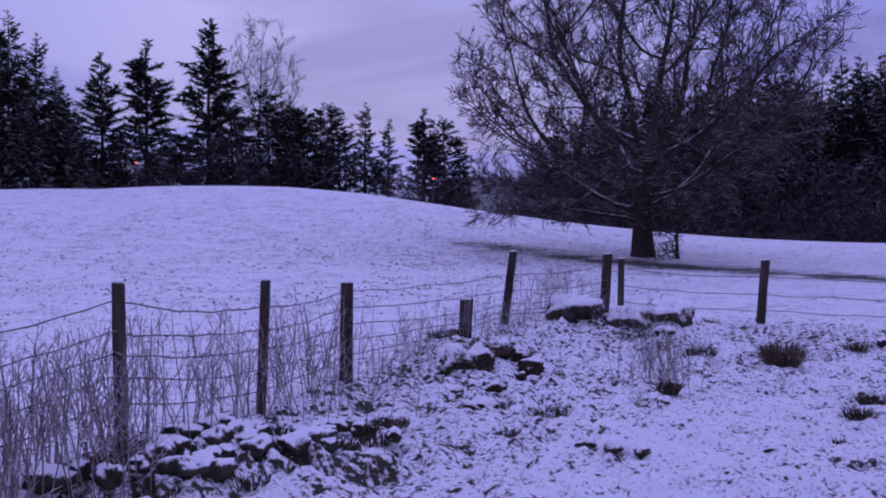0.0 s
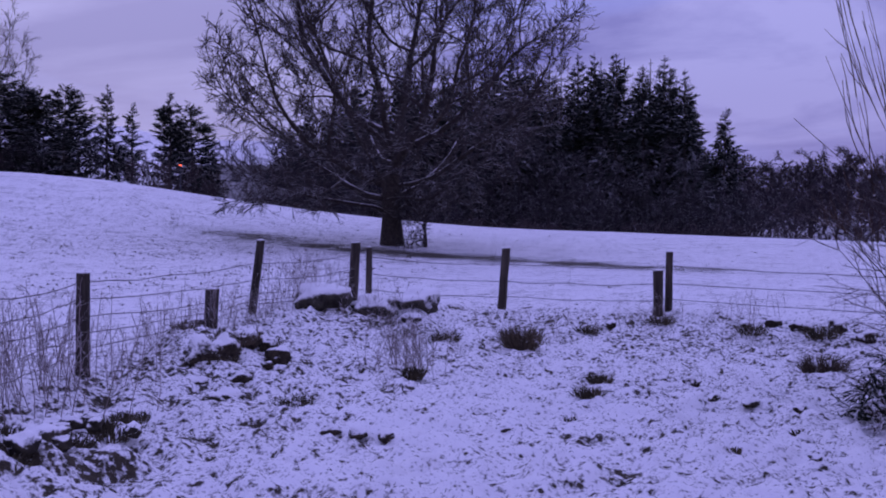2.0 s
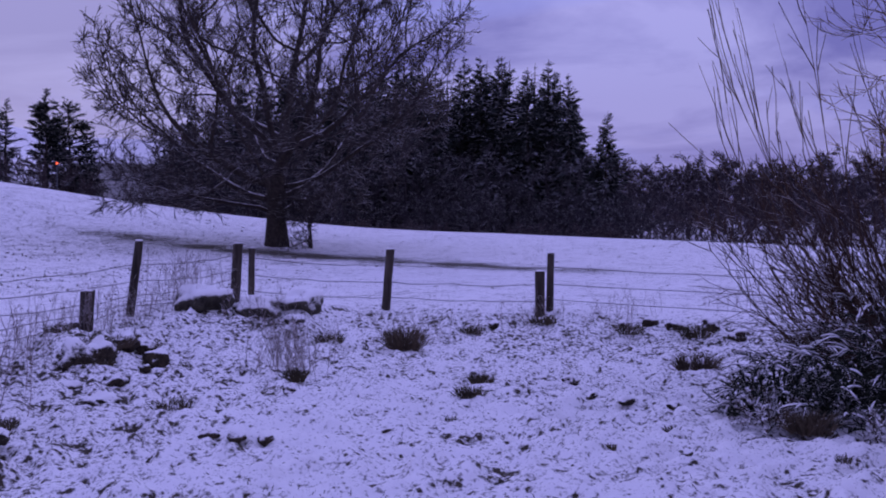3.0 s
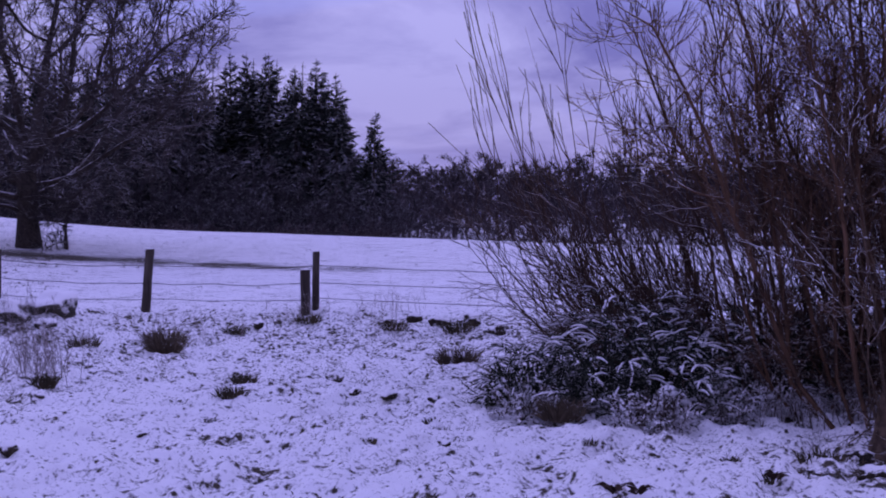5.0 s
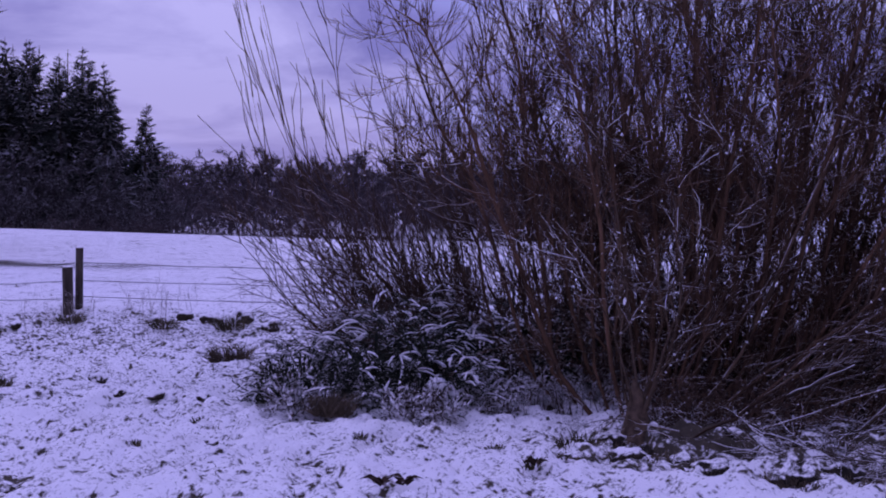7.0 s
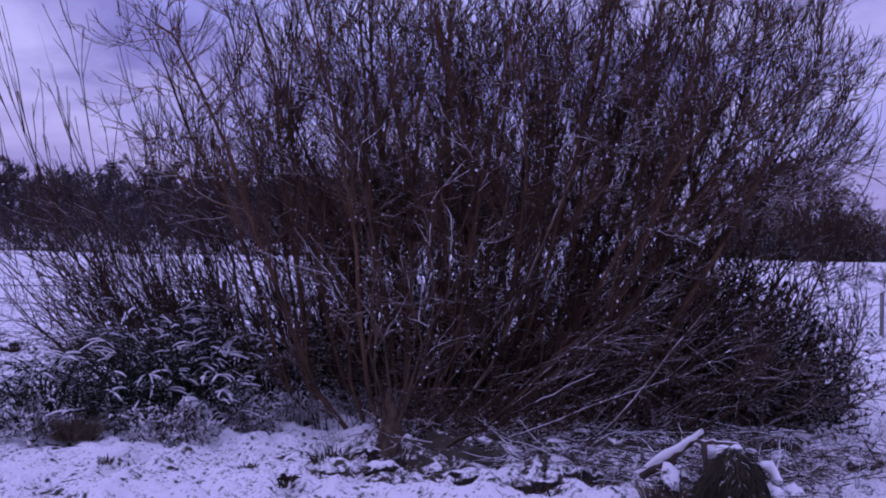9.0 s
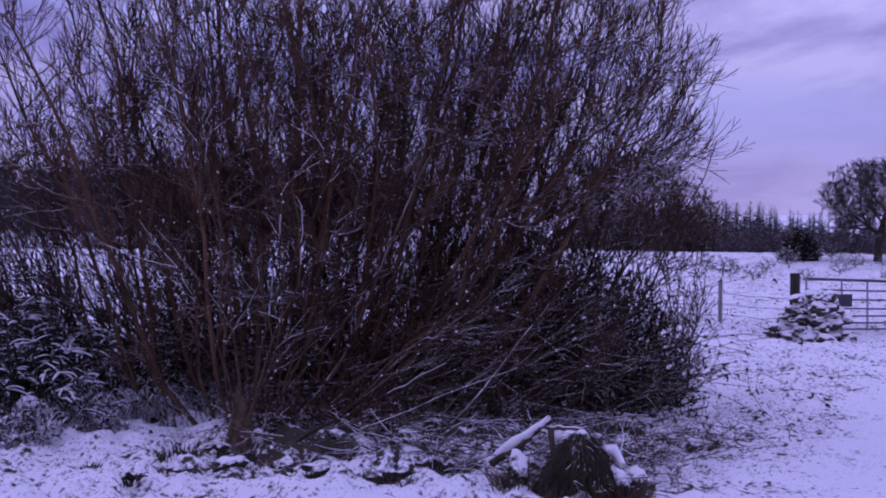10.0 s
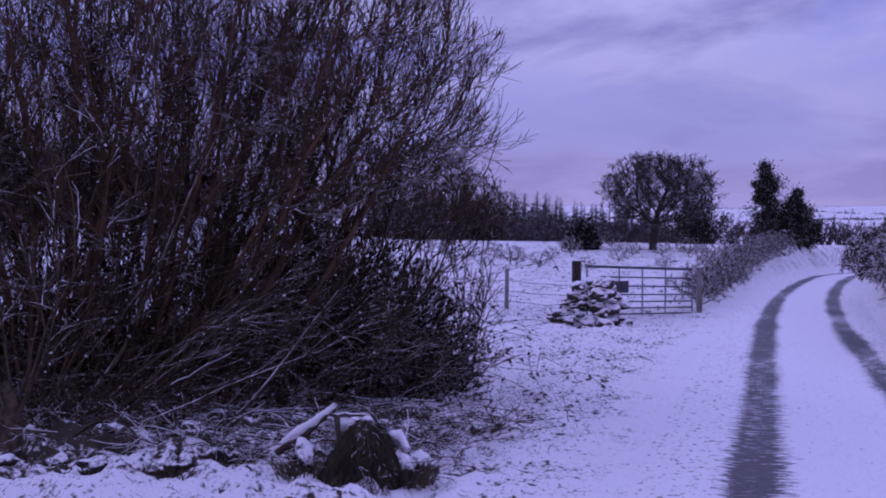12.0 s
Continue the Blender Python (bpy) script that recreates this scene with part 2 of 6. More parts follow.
def lane_surface():
    """Packed snow with two worn wheel tracks of wet tarmac; u runs across the lane in metres, v along it."""
    m, n, l, b = material("snowy_lane")
    uv = n.new("ShaderNodeUVMap")
    sep = n.new("ShaderNodeSeparateXYZ"); l.new(uv.outputs[0], sep.inputs[0])
    mp = n.new("ShaderNodeMapping"); mp.inputs["Scale"].default_value = (6.0, 20.0, 1.0)
    l.new(uv.outputs[0], mp.inputs[0])
    streak = n.new("ShaderNodeTexNoise")
    streak.inputs["Scale"].default_value, streak.inputs["Detail"].default_value, streak.inputs["Roughness"].default_value = 1.0, 5.0, 0.7
    l.new(mp.outputs[0], streak.inputs["Vector"])
    mp2 = n.new("ShaderNodeMapping"); mp2.inputs["Scale"].default_value = (0.5, 0.35, 1.0)
    l.new(uv.outputs[0], mp2.inputs[0])
    slow = n.new("ShaderNodeTexNoise"); slow.inputs["Scale"].default_value, slow.inputs["Detail"].default_value = 1.0, 3.0
    l.new(mp2.outputs[0], slow.inputs["Vector"])
    off = arith(n, l, "ABSOLUTE", arith(n, l, "SUBTRACT", arith(n, l, "ABSOLUTE", sep.outputs[0]), 0.70))
    near = ramp(n, l, off, [(0.11, 1.0), (0.32, 0.0)]).outputs[0]
    wear = arith(n, l, "ADD", arith(n, l, "MULTIPLY", near, 0.37), arith(n, l, "MULTIPLY", streak.outputs[0], 1.2))
    wear = arith(n, l, "ADD", wear, arith(n, l, "MULTIPLY", arith(n, l, "SUBTRACT", slow.outputs[0], 0.5), 0.5))
    worn = arith(n, l, "MULTIPLY", ramp(n, l, wear, [(0.79, 0.0), (0.92, 1.0)]).outputs[0], 0.96)
    fine = noise_node(n, l, 40.0, 4.0, 0.7)
    tar = mixed(n, l, fine.outputs[0], (0.016, 0.016, 0.018), (0.045, 0.045, 0.048))
    grit = noise_node(n, l, 24.0, 5.0, 0.75)
    snow = mixed(n, l, arith(n, l, "MULTIPLY", ramp(n, l, grit.outputs[0], [(0.57, 0.0), (0.68, 1.0)]).outputs[0], 0.35), (0.86, 0.83, 0.825), (0.16, 0.15, 0.15))
    # tufts of the verge come through along the margins
    edge = ramp(n, l, arith(n, l, "ABSOLUTE", sep.outputs[0]), [(1.0 / 1.6, 0.0), (1.0, 0.35)])
    tuft = noise_node(n, l, 17.0, 2.5, 0.55)
    snow = mixed(n, l, ramp(n, l, arith(n, l, "ADD", tuft.outputs[0], arith(n, l, "MULTIPLY", edge.outputs[0], 0.2)), [(0.66, 0.0), (0.76, 1.0)]).outputs[0], snow, (0.06, 0.047, 0.03))
    l.new(mixed(n, l, worn, snow, tar), b.inputs["Base Color"])
    l.new(ramp(n, l, worn, [(0.0, 0.8), (1.0, 0.6)]).outputs[0], b.inputs["Roughness"])
    bump(n, l, b, arith(n, l, "SUBTRACT", fine.outputs[0], worn), 0.4, 0.015)
    return m


M_LANE = lane_surface()


def plain(name, color, rough=0.6, metal=0.0, scale=20.0, vary=0.35, relief=0.2):
    m, n, l, b = material(name)
    g = noise_node(n, l, scale, 4.0)
    l.new(mixed(n, l, ramp(n, l, g.outputs[0], [(0.3, 0.0), (0.7, 1.0)]).outputs[0], tuple(c * (1 - vary) for c in color), tuple(min(1, c * (1 + vary)) for c in color)), b.inputs["Base Color"])
    b.inputs["Roughness"].default_value, b.inputs["Metallic"].default_value = rough, metal
    bump(n, l, b, g.outputs[0], relief, 0.005)
    return m


M_SNOW = plain("snow_cap", (0.86, 0.83, 0.825), 0.85, 0, 25.0, 0.04, 0.5)
M_WIRE = plain("rusted_wire", (0.06, 0.045, 0.04), 0.7, 0.5, 30.0)
M_GALV = plain("galvanised_steel", (0.30, 0.30, 0.32), 0.55, 0.6, 18.0)
M_GATEDARK = plain("dark_wet_steel", (0.07, 0.07, 0.08), 0.5, 0.5, 18.0)
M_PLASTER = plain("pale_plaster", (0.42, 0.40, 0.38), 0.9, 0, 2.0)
M_DARK = plain("dark_glazing", (0.02, 0.02, 0.025), 0.3, 0, 5.0)


def lamp_glow():
    m, n, l, b = material("sodium_lamp")
    b.inputs["Base Color"].default_value = (1.0, 0.3, 0.08, 1)
    b.inputs["Emission Color"].default_value = (1.0, 0.09, 0.03, 1)
    b.inputs["Emission Strength"].default_value = 5.0
    return m


M_LAMP = lamp_glow()


# ---------------------------------------------------------------- building helpers
def mesh_of(name, verts, faces, mat, smooth=True):
    """A mesh from arrays; faces is one (m, 3) or (m, 4) array, or a list of such arrays."""
    me = bpy.data.meshes.new(name)
    verts = np.asarray(verts, dtype=np.float32)
    blocks = faces if isinstance(faces, list) else [faces]
    blocks = [np.asarray(f, dtype=np.int32) for f in blocks if len(f)]
    me.vertices.add(len(verts))
    me.vertices.foreach_set("co", verts.ravel())
    loops = np.concatenate([f.ravel() for f in blocks])
    sizes = np.concatenate([np.full(len(f), f.shape[1], dtype=np.int32) for f in blocks])
    me.loops.add(len(loops))
    me.loops.foreach_set("vertex_index", loops)
    me.polygons.add(len(sizes))
    me.polygons.foreach_set("loop_start", np.concatenate([[0], np.cumsum(sizes)[:-1]]).astype(np.int32))
    me.polygons.foreach_set("use_smooth", np.full(len(sizes), smooth))
    me.update(calc_edges=True)
    me.materials.append(mat)
    return me


def thing(name, place, label, category, group="", kind="", turn=0.0):
    e = new(name)
    e.matrix_basis = pose(*place, 0, 0, turn)
    return tagged(e, label, category, group, kind)


def part(name, source, mat, parent, label=""):
    """One mesh object under a thing or a part; source is a bmesh or a mesh."""
    if isinstance(source, bmesh.types.BMesh):
        me = bpy.data.meshes.new(name)
        source.to_mesh(me)
        source.free()
        me.materials.append(mat)
        for p in me.polygons:
            p.use_smooth = False
    else:
        me = source
    ob = new(name, me)
    ob.parent = parent
    return tagged(ob, label) if label else ob


def unit(v):
    return v / np.maximum(np.linalg.norm(v, axis=-1, keepdims=True), 1e-9)


def tube_arrays(P, R, sides):
    """Vertices and quads of tapered tubes along paths P (m, n, 3) with radii R (m, n)."""
    m, n = P.shape[:2]
    tan = unit(np.gradient(P, axis=1))
    ref = np.where(np.abs(tan[..., 2:3]) > 0.9, np.array([1.0, 0, 0]), np.array([0, 0, 1.0]))
    a = unit(np.cross(tan, ref))
    b = np.cross(tan, a)
    ang = np.arange(sides) * 2 * math.pi / sides + 0.4
    ring = P[:, :, None, :] + R[:, :, None, None] * (a[:, :, None, :] * np.cos(ang)[None, None, :, None] + b[:, :, None, :] * np.sin(ang)[None, None, :, None])
    idx = np.arange(m * n * sides).reshape(m, n, sides)
    nxt = np.roll(idx, -1, axis=2)
    f = np.stack([idx[:, :-1], nxt[:, :-1], nxt[:, 1:], idx[:, 1:]], axis=-1).reshape(-1, 4)
    return ring.reshape(-1, 3), f


def tubes(name, sets, mat):
    """One mesh of several sets of tubes (paths, radii, sides)."""
    vs, fs, k = [], [], 0
    for P, R, s in sets:
        if len(P) == 0:
            continue
        v, f = tube_arrays(P, R, s)
        vs.append(v); fs.append(f + k); k += len(v)
    return mesh_of(name, np.concatenate(vs), np.concatenate(fs), mat)


def strike(starts, ways, lengths, nodes, wobble, lift, g):
    """Wandering paths: from starts along ways; lift bends them up (or down) as they go."""
    m = len(starts)
    P = np.zeros((m, nodes, 3))
    P[:, 0] = starts
    d = unit(ways)
    step = (lengths / (nodes - 1))[:, None]
    for k in range(1, nodes):
        P[:, k] = P[:, k - 1] + d * step
        d = d + g.normal(0, wobble, (m, 3))
        d[:, 2] += lift
        d = unit(d)
    return P


def sprout(P, R, count, lo, hi, length, spread, nodes, wobble, lift, g, thin=0.6, least=0.003, flat=0.0, vary=0.45, shrink=0.45):
    """Side shoots on the paths P: count on each, between the shares lo and hi of its length."""
    m, n = P.shape[:2]
    own = np.repeat(np.arange(m), count)
    s = g.uniform(lo, hi, len(own)) * (n - 1)
    i = np.minimum(s.astype(int), n - 2)
    f = (s - i)[:, None]
    start = P[own, i] * (1 - f) + P[own, i + 1] * f
    tan = unit(P[own, i + 1] - P[own, i])
    rad = R[own, i] * (1 - f[:, 0]) + R[own, i + 1] * f[:, 0]
    side = g.normal(0, 1, (len(own), 3))
    side[:, 2] *= 1 - flat
    side = unit(side - tan * (side * tan).sum(1, keepdims=True))
    a = np.radians(g.normal(spread, spread * 0.25, len(own)))[:, None]
    way = tan * np.cos(a) + side * np.sin(a)
    le = length * (1 - shrink * s / (n - 1)) * g.uniform(1 - vary, 1 + vary, len(own))
    Q = strike(start, way, le, nodes, wobble, lift, g)
    r0 = np.maximum(rad * thin, least)
    T = r0[:, None] * np.linspace(1, 0.35, nodes)[None, :]
    return Q, np.maximum(T, least * 0.6)


def blades(name, bases, ways, lengths, widths, mat, bend=0.35, g=rng):
    """Grass-like blades or needles: two bent quads each, ending in a point."""
    m = len(bases)
    d = unit(ways)
    side = unit(np.cross(d, g.normal(0, 1, (m, 3)) + np.array([0, 0, 0.3])))
    L, Wd = lengths[:, None], widths[:, None]
    droop = np.zeros((m, 3)); droop[:, 2] = -1
    mid = bases + d * L * 0.55
    tip = bases + d * L + droop * L * bend
    v = np.stack([bases - side * Wd, bases + side * Wd, mid + side * Wd * 0.8, mid - side * Wd * 0.8, tip], axis=1).reshape(-1, 3)
    k = np.arange(m)[:, None] * 5
    return mesh_of(name, v, [k + np.array([[0, 1, 2, 3]]), k + np.array([[3, 2, 4]])], mat, smooth=False)


def needles(name, bases, ways, lengths, widths, mat, g):
    """Single tapering slips, for needle sprays seen from afar."""
    m = len(bases)
    d = unit(ways)
    side = unit(np.cross(d, g.normal(0, 0.6, (m, 3)) + np.array([0, 0, 1.0])))
    v = np.stack([bases - side * widths[:, None], bases + side * widths[:, None], bases + d * lengths[:, None]], axis=1).reshape(-1, 3)
    return mesh_of(name, v, np.arange(m * 3).reshape(m, 3), mat, smooth=False)


def snow_lumps(x, y):
    """Pillows of snow lying on tufts: height, and how deep the gaps between them are (0 to 1)."""
    big = np.abs(fractal(x * 2.3, y * 2.3, 2, 11)) * 2
    mid = fractal(x * 5.6 + 3, y * 5.6, 2, 21)
    small = fractal(x * 11.5, y * 11.5, 2, 27)
    clump = fractal(x * 0.8, y * 0.8, 3, 41)
    h = 0.10 * big + 0.15 * mid + 0.08 * small + 0.12 * clump
    gap = np.clip((-0.10 - mid) / 0.14, 0, 1) * 0.75 + np.clip((-0.12 - small) / 0.14, 0, 1) * 0.65 + np.clip(1 - big / 0.12, 0, 1) * 0.15
    return h, gap * (0.55 + 1.1 * np.clip(fractal(x * 0.55, y * 0.55, 3, 47) + 0.25, 0, 1))


def hash2(ix, iy, seed):
    h = (ix.astype(np.int64) * 374761393 + iy.astype(np.int64) * 668265263 + seed * 974711) & 0x7FFFFFFF
    h = ((h ^ (h >> 13)) * 1274126177) & 0x7FFFFFFF
    return ((h ^ (h >> 16)) & 0xFFFF) / 65535.0


def value_noise(x, y, seed=0):
    ix, iy = np.floor(x), np.floor(y)
    fx, fy = x - ix, y - iy
    fx, fy = fx * fx * (3 - 2 * fx), fy * fy * (3 - 2 * fy)
    a, b = hash2(ix, iy, seed), hash2(ix + 1, iy, seed)
    c, d = hash2(ix, iy + 1, seed), hash2(ix + 1, iy + 1, seed)
    return (a * (1 - fx) + b * fx) * (1 - fy) + (c * (1 - fx) + d * fx) * fy


def fractal(x, y, octaves=4, seed=0, gain=0.5):
    total, amp, norm = 0.0, 1.0, 0.0
    for k in range(octaves):
        total = total + amp * value_noise(x * 2 ** k + 17.3 * k, y * 2 ** k - 9.1 * k, seed + k)
        norm += amp
        amp *= gain
    return total / norm - 0.5


def rise(a, b, v):
    t = np.clip((v - a) / (b - a), 0, 1)
    return t * t * (3 - 2 * t)


# ---------------------------------------------------------------- the lie of the land
# the boundary of the field: a wire fence up to the stone corner, along the field and down to the gate
FENCE = [(-3.6, 3.2), (-2.85, 5.3), (-2.14, 7.19), (-1.48, 9.11), (-0.98, 11.13), (0.31, 14.32), (1.05, 16.3), (2.83, 18.0), (5.17, 17.49), (7.6, 16.48), (11.5, 13.6), (15.2, 10.8), (19.0, 7.9), (22.7, 5.07), (24.0, 3.8), (25.2, 1.27)]
FX, FY = np.array([p[0] for p in FENCE]), np.array([p[1] for p in FENCE])


def lane_y(x):
    return -0.86 - 0.0030 * np.maximum(0, np.asarray(x, dtype=float) - 20) ** 2 * 0.75


def field_end(az):
    """Distance to the far edge of the field, by bearing."""
    return np.interp(az, [0, 25, 55], [70, 72, 62])


def land(x, y):
    """Height of the ground."""
    x, y = np.asarray(x, dtype=float), np.asarray(y, dtype=float)
    verge = -0.024 * (np.clip(x, 2, 20) - 2) - 0.012 * np.maximum(0, np.minimum(x, 90) - 20)
    edge = np.where(x < 25.2, np.interp(x, FX, FY), lane_y(x) + 2.0)
    edge = np.where(x < -3.6, 3.2 + (x + 3.6) * 3.0, edge)
    soft = np.interp(x, [14, 24], [3.2, 1.0])
    d = y - edge
    field = 0.30 + 0.012 * (np.clip(y, 3, 75) - 17)
    field = field - 0.022 * np.clip(x - 9, 0, 16) * np.exp(-(np.maximum(0, y - 8) / 16) ** 2)
    field = field + 0.035 * np.clip(x - 27, 0, 22) * np.exp(-(np.maximum(0, y - 8) / 25) ** 2)
    field = field + 4.35 * np.exp(-((x + 20) / 28) ** 2 - ((y - 68) / 23) ** 2)
    # the crest undulates: a hollow, a swell and a long shoulder
    bear = np.degrees(np.arctan2(x, y))
    field = field + np.interp(bear, [-32, -24, -17.5, -12.5, -8, -4, 2, 8, 15, 22, 31, 40], [0.0, -0.2, -0.46, -0.1, 0.25, 0.38, 0.26, 0.22, 0.22, 0.34, 0.2, 0.0]) * rise(34, 64, np.hypot(x, y))
    b = rise(-soft, 0.8, d)
    z = verge * (1 - b) + field * b
    # stone corner and bank along the fence
    z = z + 0.26 * np.exp(-((x - 2.4) / 1.7) ** 2 - ((y - 16.9) / 1.3) ** 2)
    z = z + 0.27 * np.exp(-((x - 0.45) / 0.75) ** 2 - ((y - 12.9) / 1.1) ** 2)
    z = z + 0.17 * np.exp(-((x + 1.4 - 0.45 * (y - 7.3)) / 0.6) ** 2 - ((y - 7.3) / 1.5) ** 2)
    # the hollow of the gateway
    z = z - 0.17 * np.exp(-((x - 23.6) / 2.4) ** 2 - ((y - 2.6) / 1.8) ** 2)
    # low hedge banks beside the lane further on
    z = z + 0.7 * rise(1.5, 2.6, lane_y(x) - y) * (1 - rise(3.5, 9, lane_y(x) - y)) * rise(14, 22, x)
    # distance: rising ground to the wood, a falling valley beyond the gate, hills behind
    r = np.hypot(x, y)
    az = np.degrees(np.arctan2(x, y))
    z = z + 0.030 * np.clip(r - 78, 0, 160) * rise(-2, 12, az) * (1 - rise(58, 72, az))
    # the field breaks off into a sunken edge below the wood
    z = z - 1.3 * rise(0, 4, r - field_end(az)) * rise(-4, 6, az) * (1 - rise(56, 66, az))
    z = z + 3.0 * np.exp(-((x - 6.6) / 16) ** 2 - ((y - 118) / 16) ** 2)
    z = z - 0.020 * np.clip(r - 50, 0, 160) * rise(62, 74, az) * (1 - rise(100, 130, az))
    z = z + 58 * rise(160, 700, r) * (1 - rise(-4, 12, az)) * rise(-80, -40, az) * (1 + 0.5 * fractal(x / 160, y / 160, 3, 5))
    z = z + 13 * rise(260, 760, r) * rise(60, 80, az) * (1 + 0.8 * fractal(x / 190, y / 190, 3, 8))
    return z


def on_land(x, y):
    return float(land(x, y))


# ---------------------------------------------------------------- ground: one sheet to the horizon, finest on the verge and near field
def build_ground():
    fine = np.arange(-27.0, 100.0, 0.41)
    coarse = np.arange(100.0, 333.0, 6.0)
    ang = np.radians(np.concatenate([fine, coarse]))
    rad = [0.0, 0.6, 1.2, 1.8, 2.4, 3.0, 3.6, 4.2]
    while rad[-1] < 26:
        rad.append(rad[-1] * 1.0060)
    while rad[-1] < 120:
        rad.append(rad[-1] * 1.013)
    while rad[-1] < 4000:
        rad.append(rad[-1] * 1.05)
    rad = np.array(rad[1:])
    R, A = np.meshgrid(rad, ang, indexing="ij")
    X, Y = R * np.sin(A), R * np.cos(A)
    Z = land(X, Y)
    edge = np.where(X < 25.2, np.interp(X, FX, FY), lane_y(X) + 2.0)
    d = Y - edge
    off = np.abs(Y - lane_y(X))
    lane_free = rise(1.55, 2.3, off)
    rough = (1 - rise(-0.5, 1.5, d)) * lane_free * (1 - rise(20, 34, R))
    smooth_strip = 1 - 0.75 * (1 - rise(1.8, 3.2, off))
    lumps, gap = snow_lumps(X, Y)
    heap = np.exp(-((X + 1.4 - 0.45 * (Y - 7.3)) / 0.7) ** 2 - ((Y - 7.3) / 1.6) ** 2) + 0.8 * np.exp(-((X - 0.5) / 0.8) ** 2 - ((Y - 12.4) / 1.6) ** 2) + 0.6 * np.exp(-((X - 2.3) / 1.6) ** 2 - ((Y - 16.4) / 1.0) ** 2) + 1.5 * np.exp(-((X - 7.9 + 0.2 * (Y - 3.7)) / 0.85) ** 2 - ((Y - 3.9) / 1.3) ** 2)
    Z = Z + rough * smooth_strip * (lumps * (1.12 + 0.7 * heap) - 0.05)
    Z = Z + (1 - rough) * lane_free * 0.025 * fractal(X * 2.6, Y * 2.6, 3, 31) * (1 - rise(16, 26, R))
    Z = Z - 0.03 * (1 - lane_free)
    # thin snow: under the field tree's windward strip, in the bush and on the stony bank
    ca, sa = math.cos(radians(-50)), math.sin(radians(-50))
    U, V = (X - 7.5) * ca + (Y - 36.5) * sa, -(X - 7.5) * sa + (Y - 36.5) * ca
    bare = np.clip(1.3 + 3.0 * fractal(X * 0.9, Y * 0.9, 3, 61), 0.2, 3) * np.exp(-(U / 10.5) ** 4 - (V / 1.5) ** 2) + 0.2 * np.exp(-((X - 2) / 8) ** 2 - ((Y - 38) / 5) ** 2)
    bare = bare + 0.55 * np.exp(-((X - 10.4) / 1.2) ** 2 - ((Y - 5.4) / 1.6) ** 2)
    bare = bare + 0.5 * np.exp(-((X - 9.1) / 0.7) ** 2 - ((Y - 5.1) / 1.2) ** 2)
    # the ground colour is also darkened for the hollows at the willow's foot
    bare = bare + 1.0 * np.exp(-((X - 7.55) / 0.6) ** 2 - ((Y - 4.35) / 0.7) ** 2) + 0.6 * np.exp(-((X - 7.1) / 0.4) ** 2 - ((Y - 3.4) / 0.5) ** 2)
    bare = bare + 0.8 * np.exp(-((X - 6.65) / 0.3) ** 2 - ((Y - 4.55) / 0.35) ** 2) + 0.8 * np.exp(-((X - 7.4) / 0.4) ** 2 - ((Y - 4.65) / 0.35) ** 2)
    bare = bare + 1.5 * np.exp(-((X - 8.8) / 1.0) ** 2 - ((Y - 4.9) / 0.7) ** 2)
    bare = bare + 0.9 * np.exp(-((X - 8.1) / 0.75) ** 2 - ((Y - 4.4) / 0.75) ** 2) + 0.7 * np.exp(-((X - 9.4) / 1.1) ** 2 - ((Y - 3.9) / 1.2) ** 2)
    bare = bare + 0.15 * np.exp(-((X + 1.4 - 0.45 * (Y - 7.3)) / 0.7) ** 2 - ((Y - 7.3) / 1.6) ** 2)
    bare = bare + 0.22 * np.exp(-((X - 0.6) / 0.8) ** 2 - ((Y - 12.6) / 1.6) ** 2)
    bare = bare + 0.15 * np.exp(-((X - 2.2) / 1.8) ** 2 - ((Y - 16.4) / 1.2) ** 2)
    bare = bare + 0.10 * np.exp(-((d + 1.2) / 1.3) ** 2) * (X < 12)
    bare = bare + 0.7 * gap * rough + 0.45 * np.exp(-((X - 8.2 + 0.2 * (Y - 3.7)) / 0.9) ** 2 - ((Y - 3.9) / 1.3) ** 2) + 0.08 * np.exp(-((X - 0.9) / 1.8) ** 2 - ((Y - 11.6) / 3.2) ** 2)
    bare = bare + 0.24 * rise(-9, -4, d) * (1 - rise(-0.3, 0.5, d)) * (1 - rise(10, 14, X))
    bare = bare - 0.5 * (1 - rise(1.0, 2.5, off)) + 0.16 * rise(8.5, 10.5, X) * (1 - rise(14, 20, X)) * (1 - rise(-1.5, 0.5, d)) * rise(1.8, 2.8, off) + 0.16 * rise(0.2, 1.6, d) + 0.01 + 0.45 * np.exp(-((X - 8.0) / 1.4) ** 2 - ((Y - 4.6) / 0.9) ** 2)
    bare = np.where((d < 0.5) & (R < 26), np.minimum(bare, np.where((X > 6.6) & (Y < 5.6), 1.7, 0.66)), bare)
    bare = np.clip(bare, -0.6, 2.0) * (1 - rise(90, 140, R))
    nr, na = X.shape
    verts = np.stack([X, Y, Z], axis=-1).reshape(-1, 3)
    verts = np.concatenate([verts, [[0, 0, float(land(0, 0))]]])
    idx = np.arange(nr * na).reshape(nr, na)
    nxt = np.roll(idx, -1, axis=1)
    quads = np.stack([idx[:-1], idx[1:], nxt[1:], nxt[:-1]], axis=-1).reshape(-1, 4)
    tip = np.stack([np.full(na, nr * na), idx[0], nxt[0]], axis=-1)
    me = mesh_of("ground", verts, [quads, tip], M_GROUND)
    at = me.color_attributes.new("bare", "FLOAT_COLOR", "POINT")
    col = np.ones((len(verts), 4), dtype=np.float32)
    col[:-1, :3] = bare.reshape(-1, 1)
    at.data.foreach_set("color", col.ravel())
    return tagged(new("ground", me), "snow-covered rough grass verge and rolling fields", "ground", kind="structure")


build_ground()


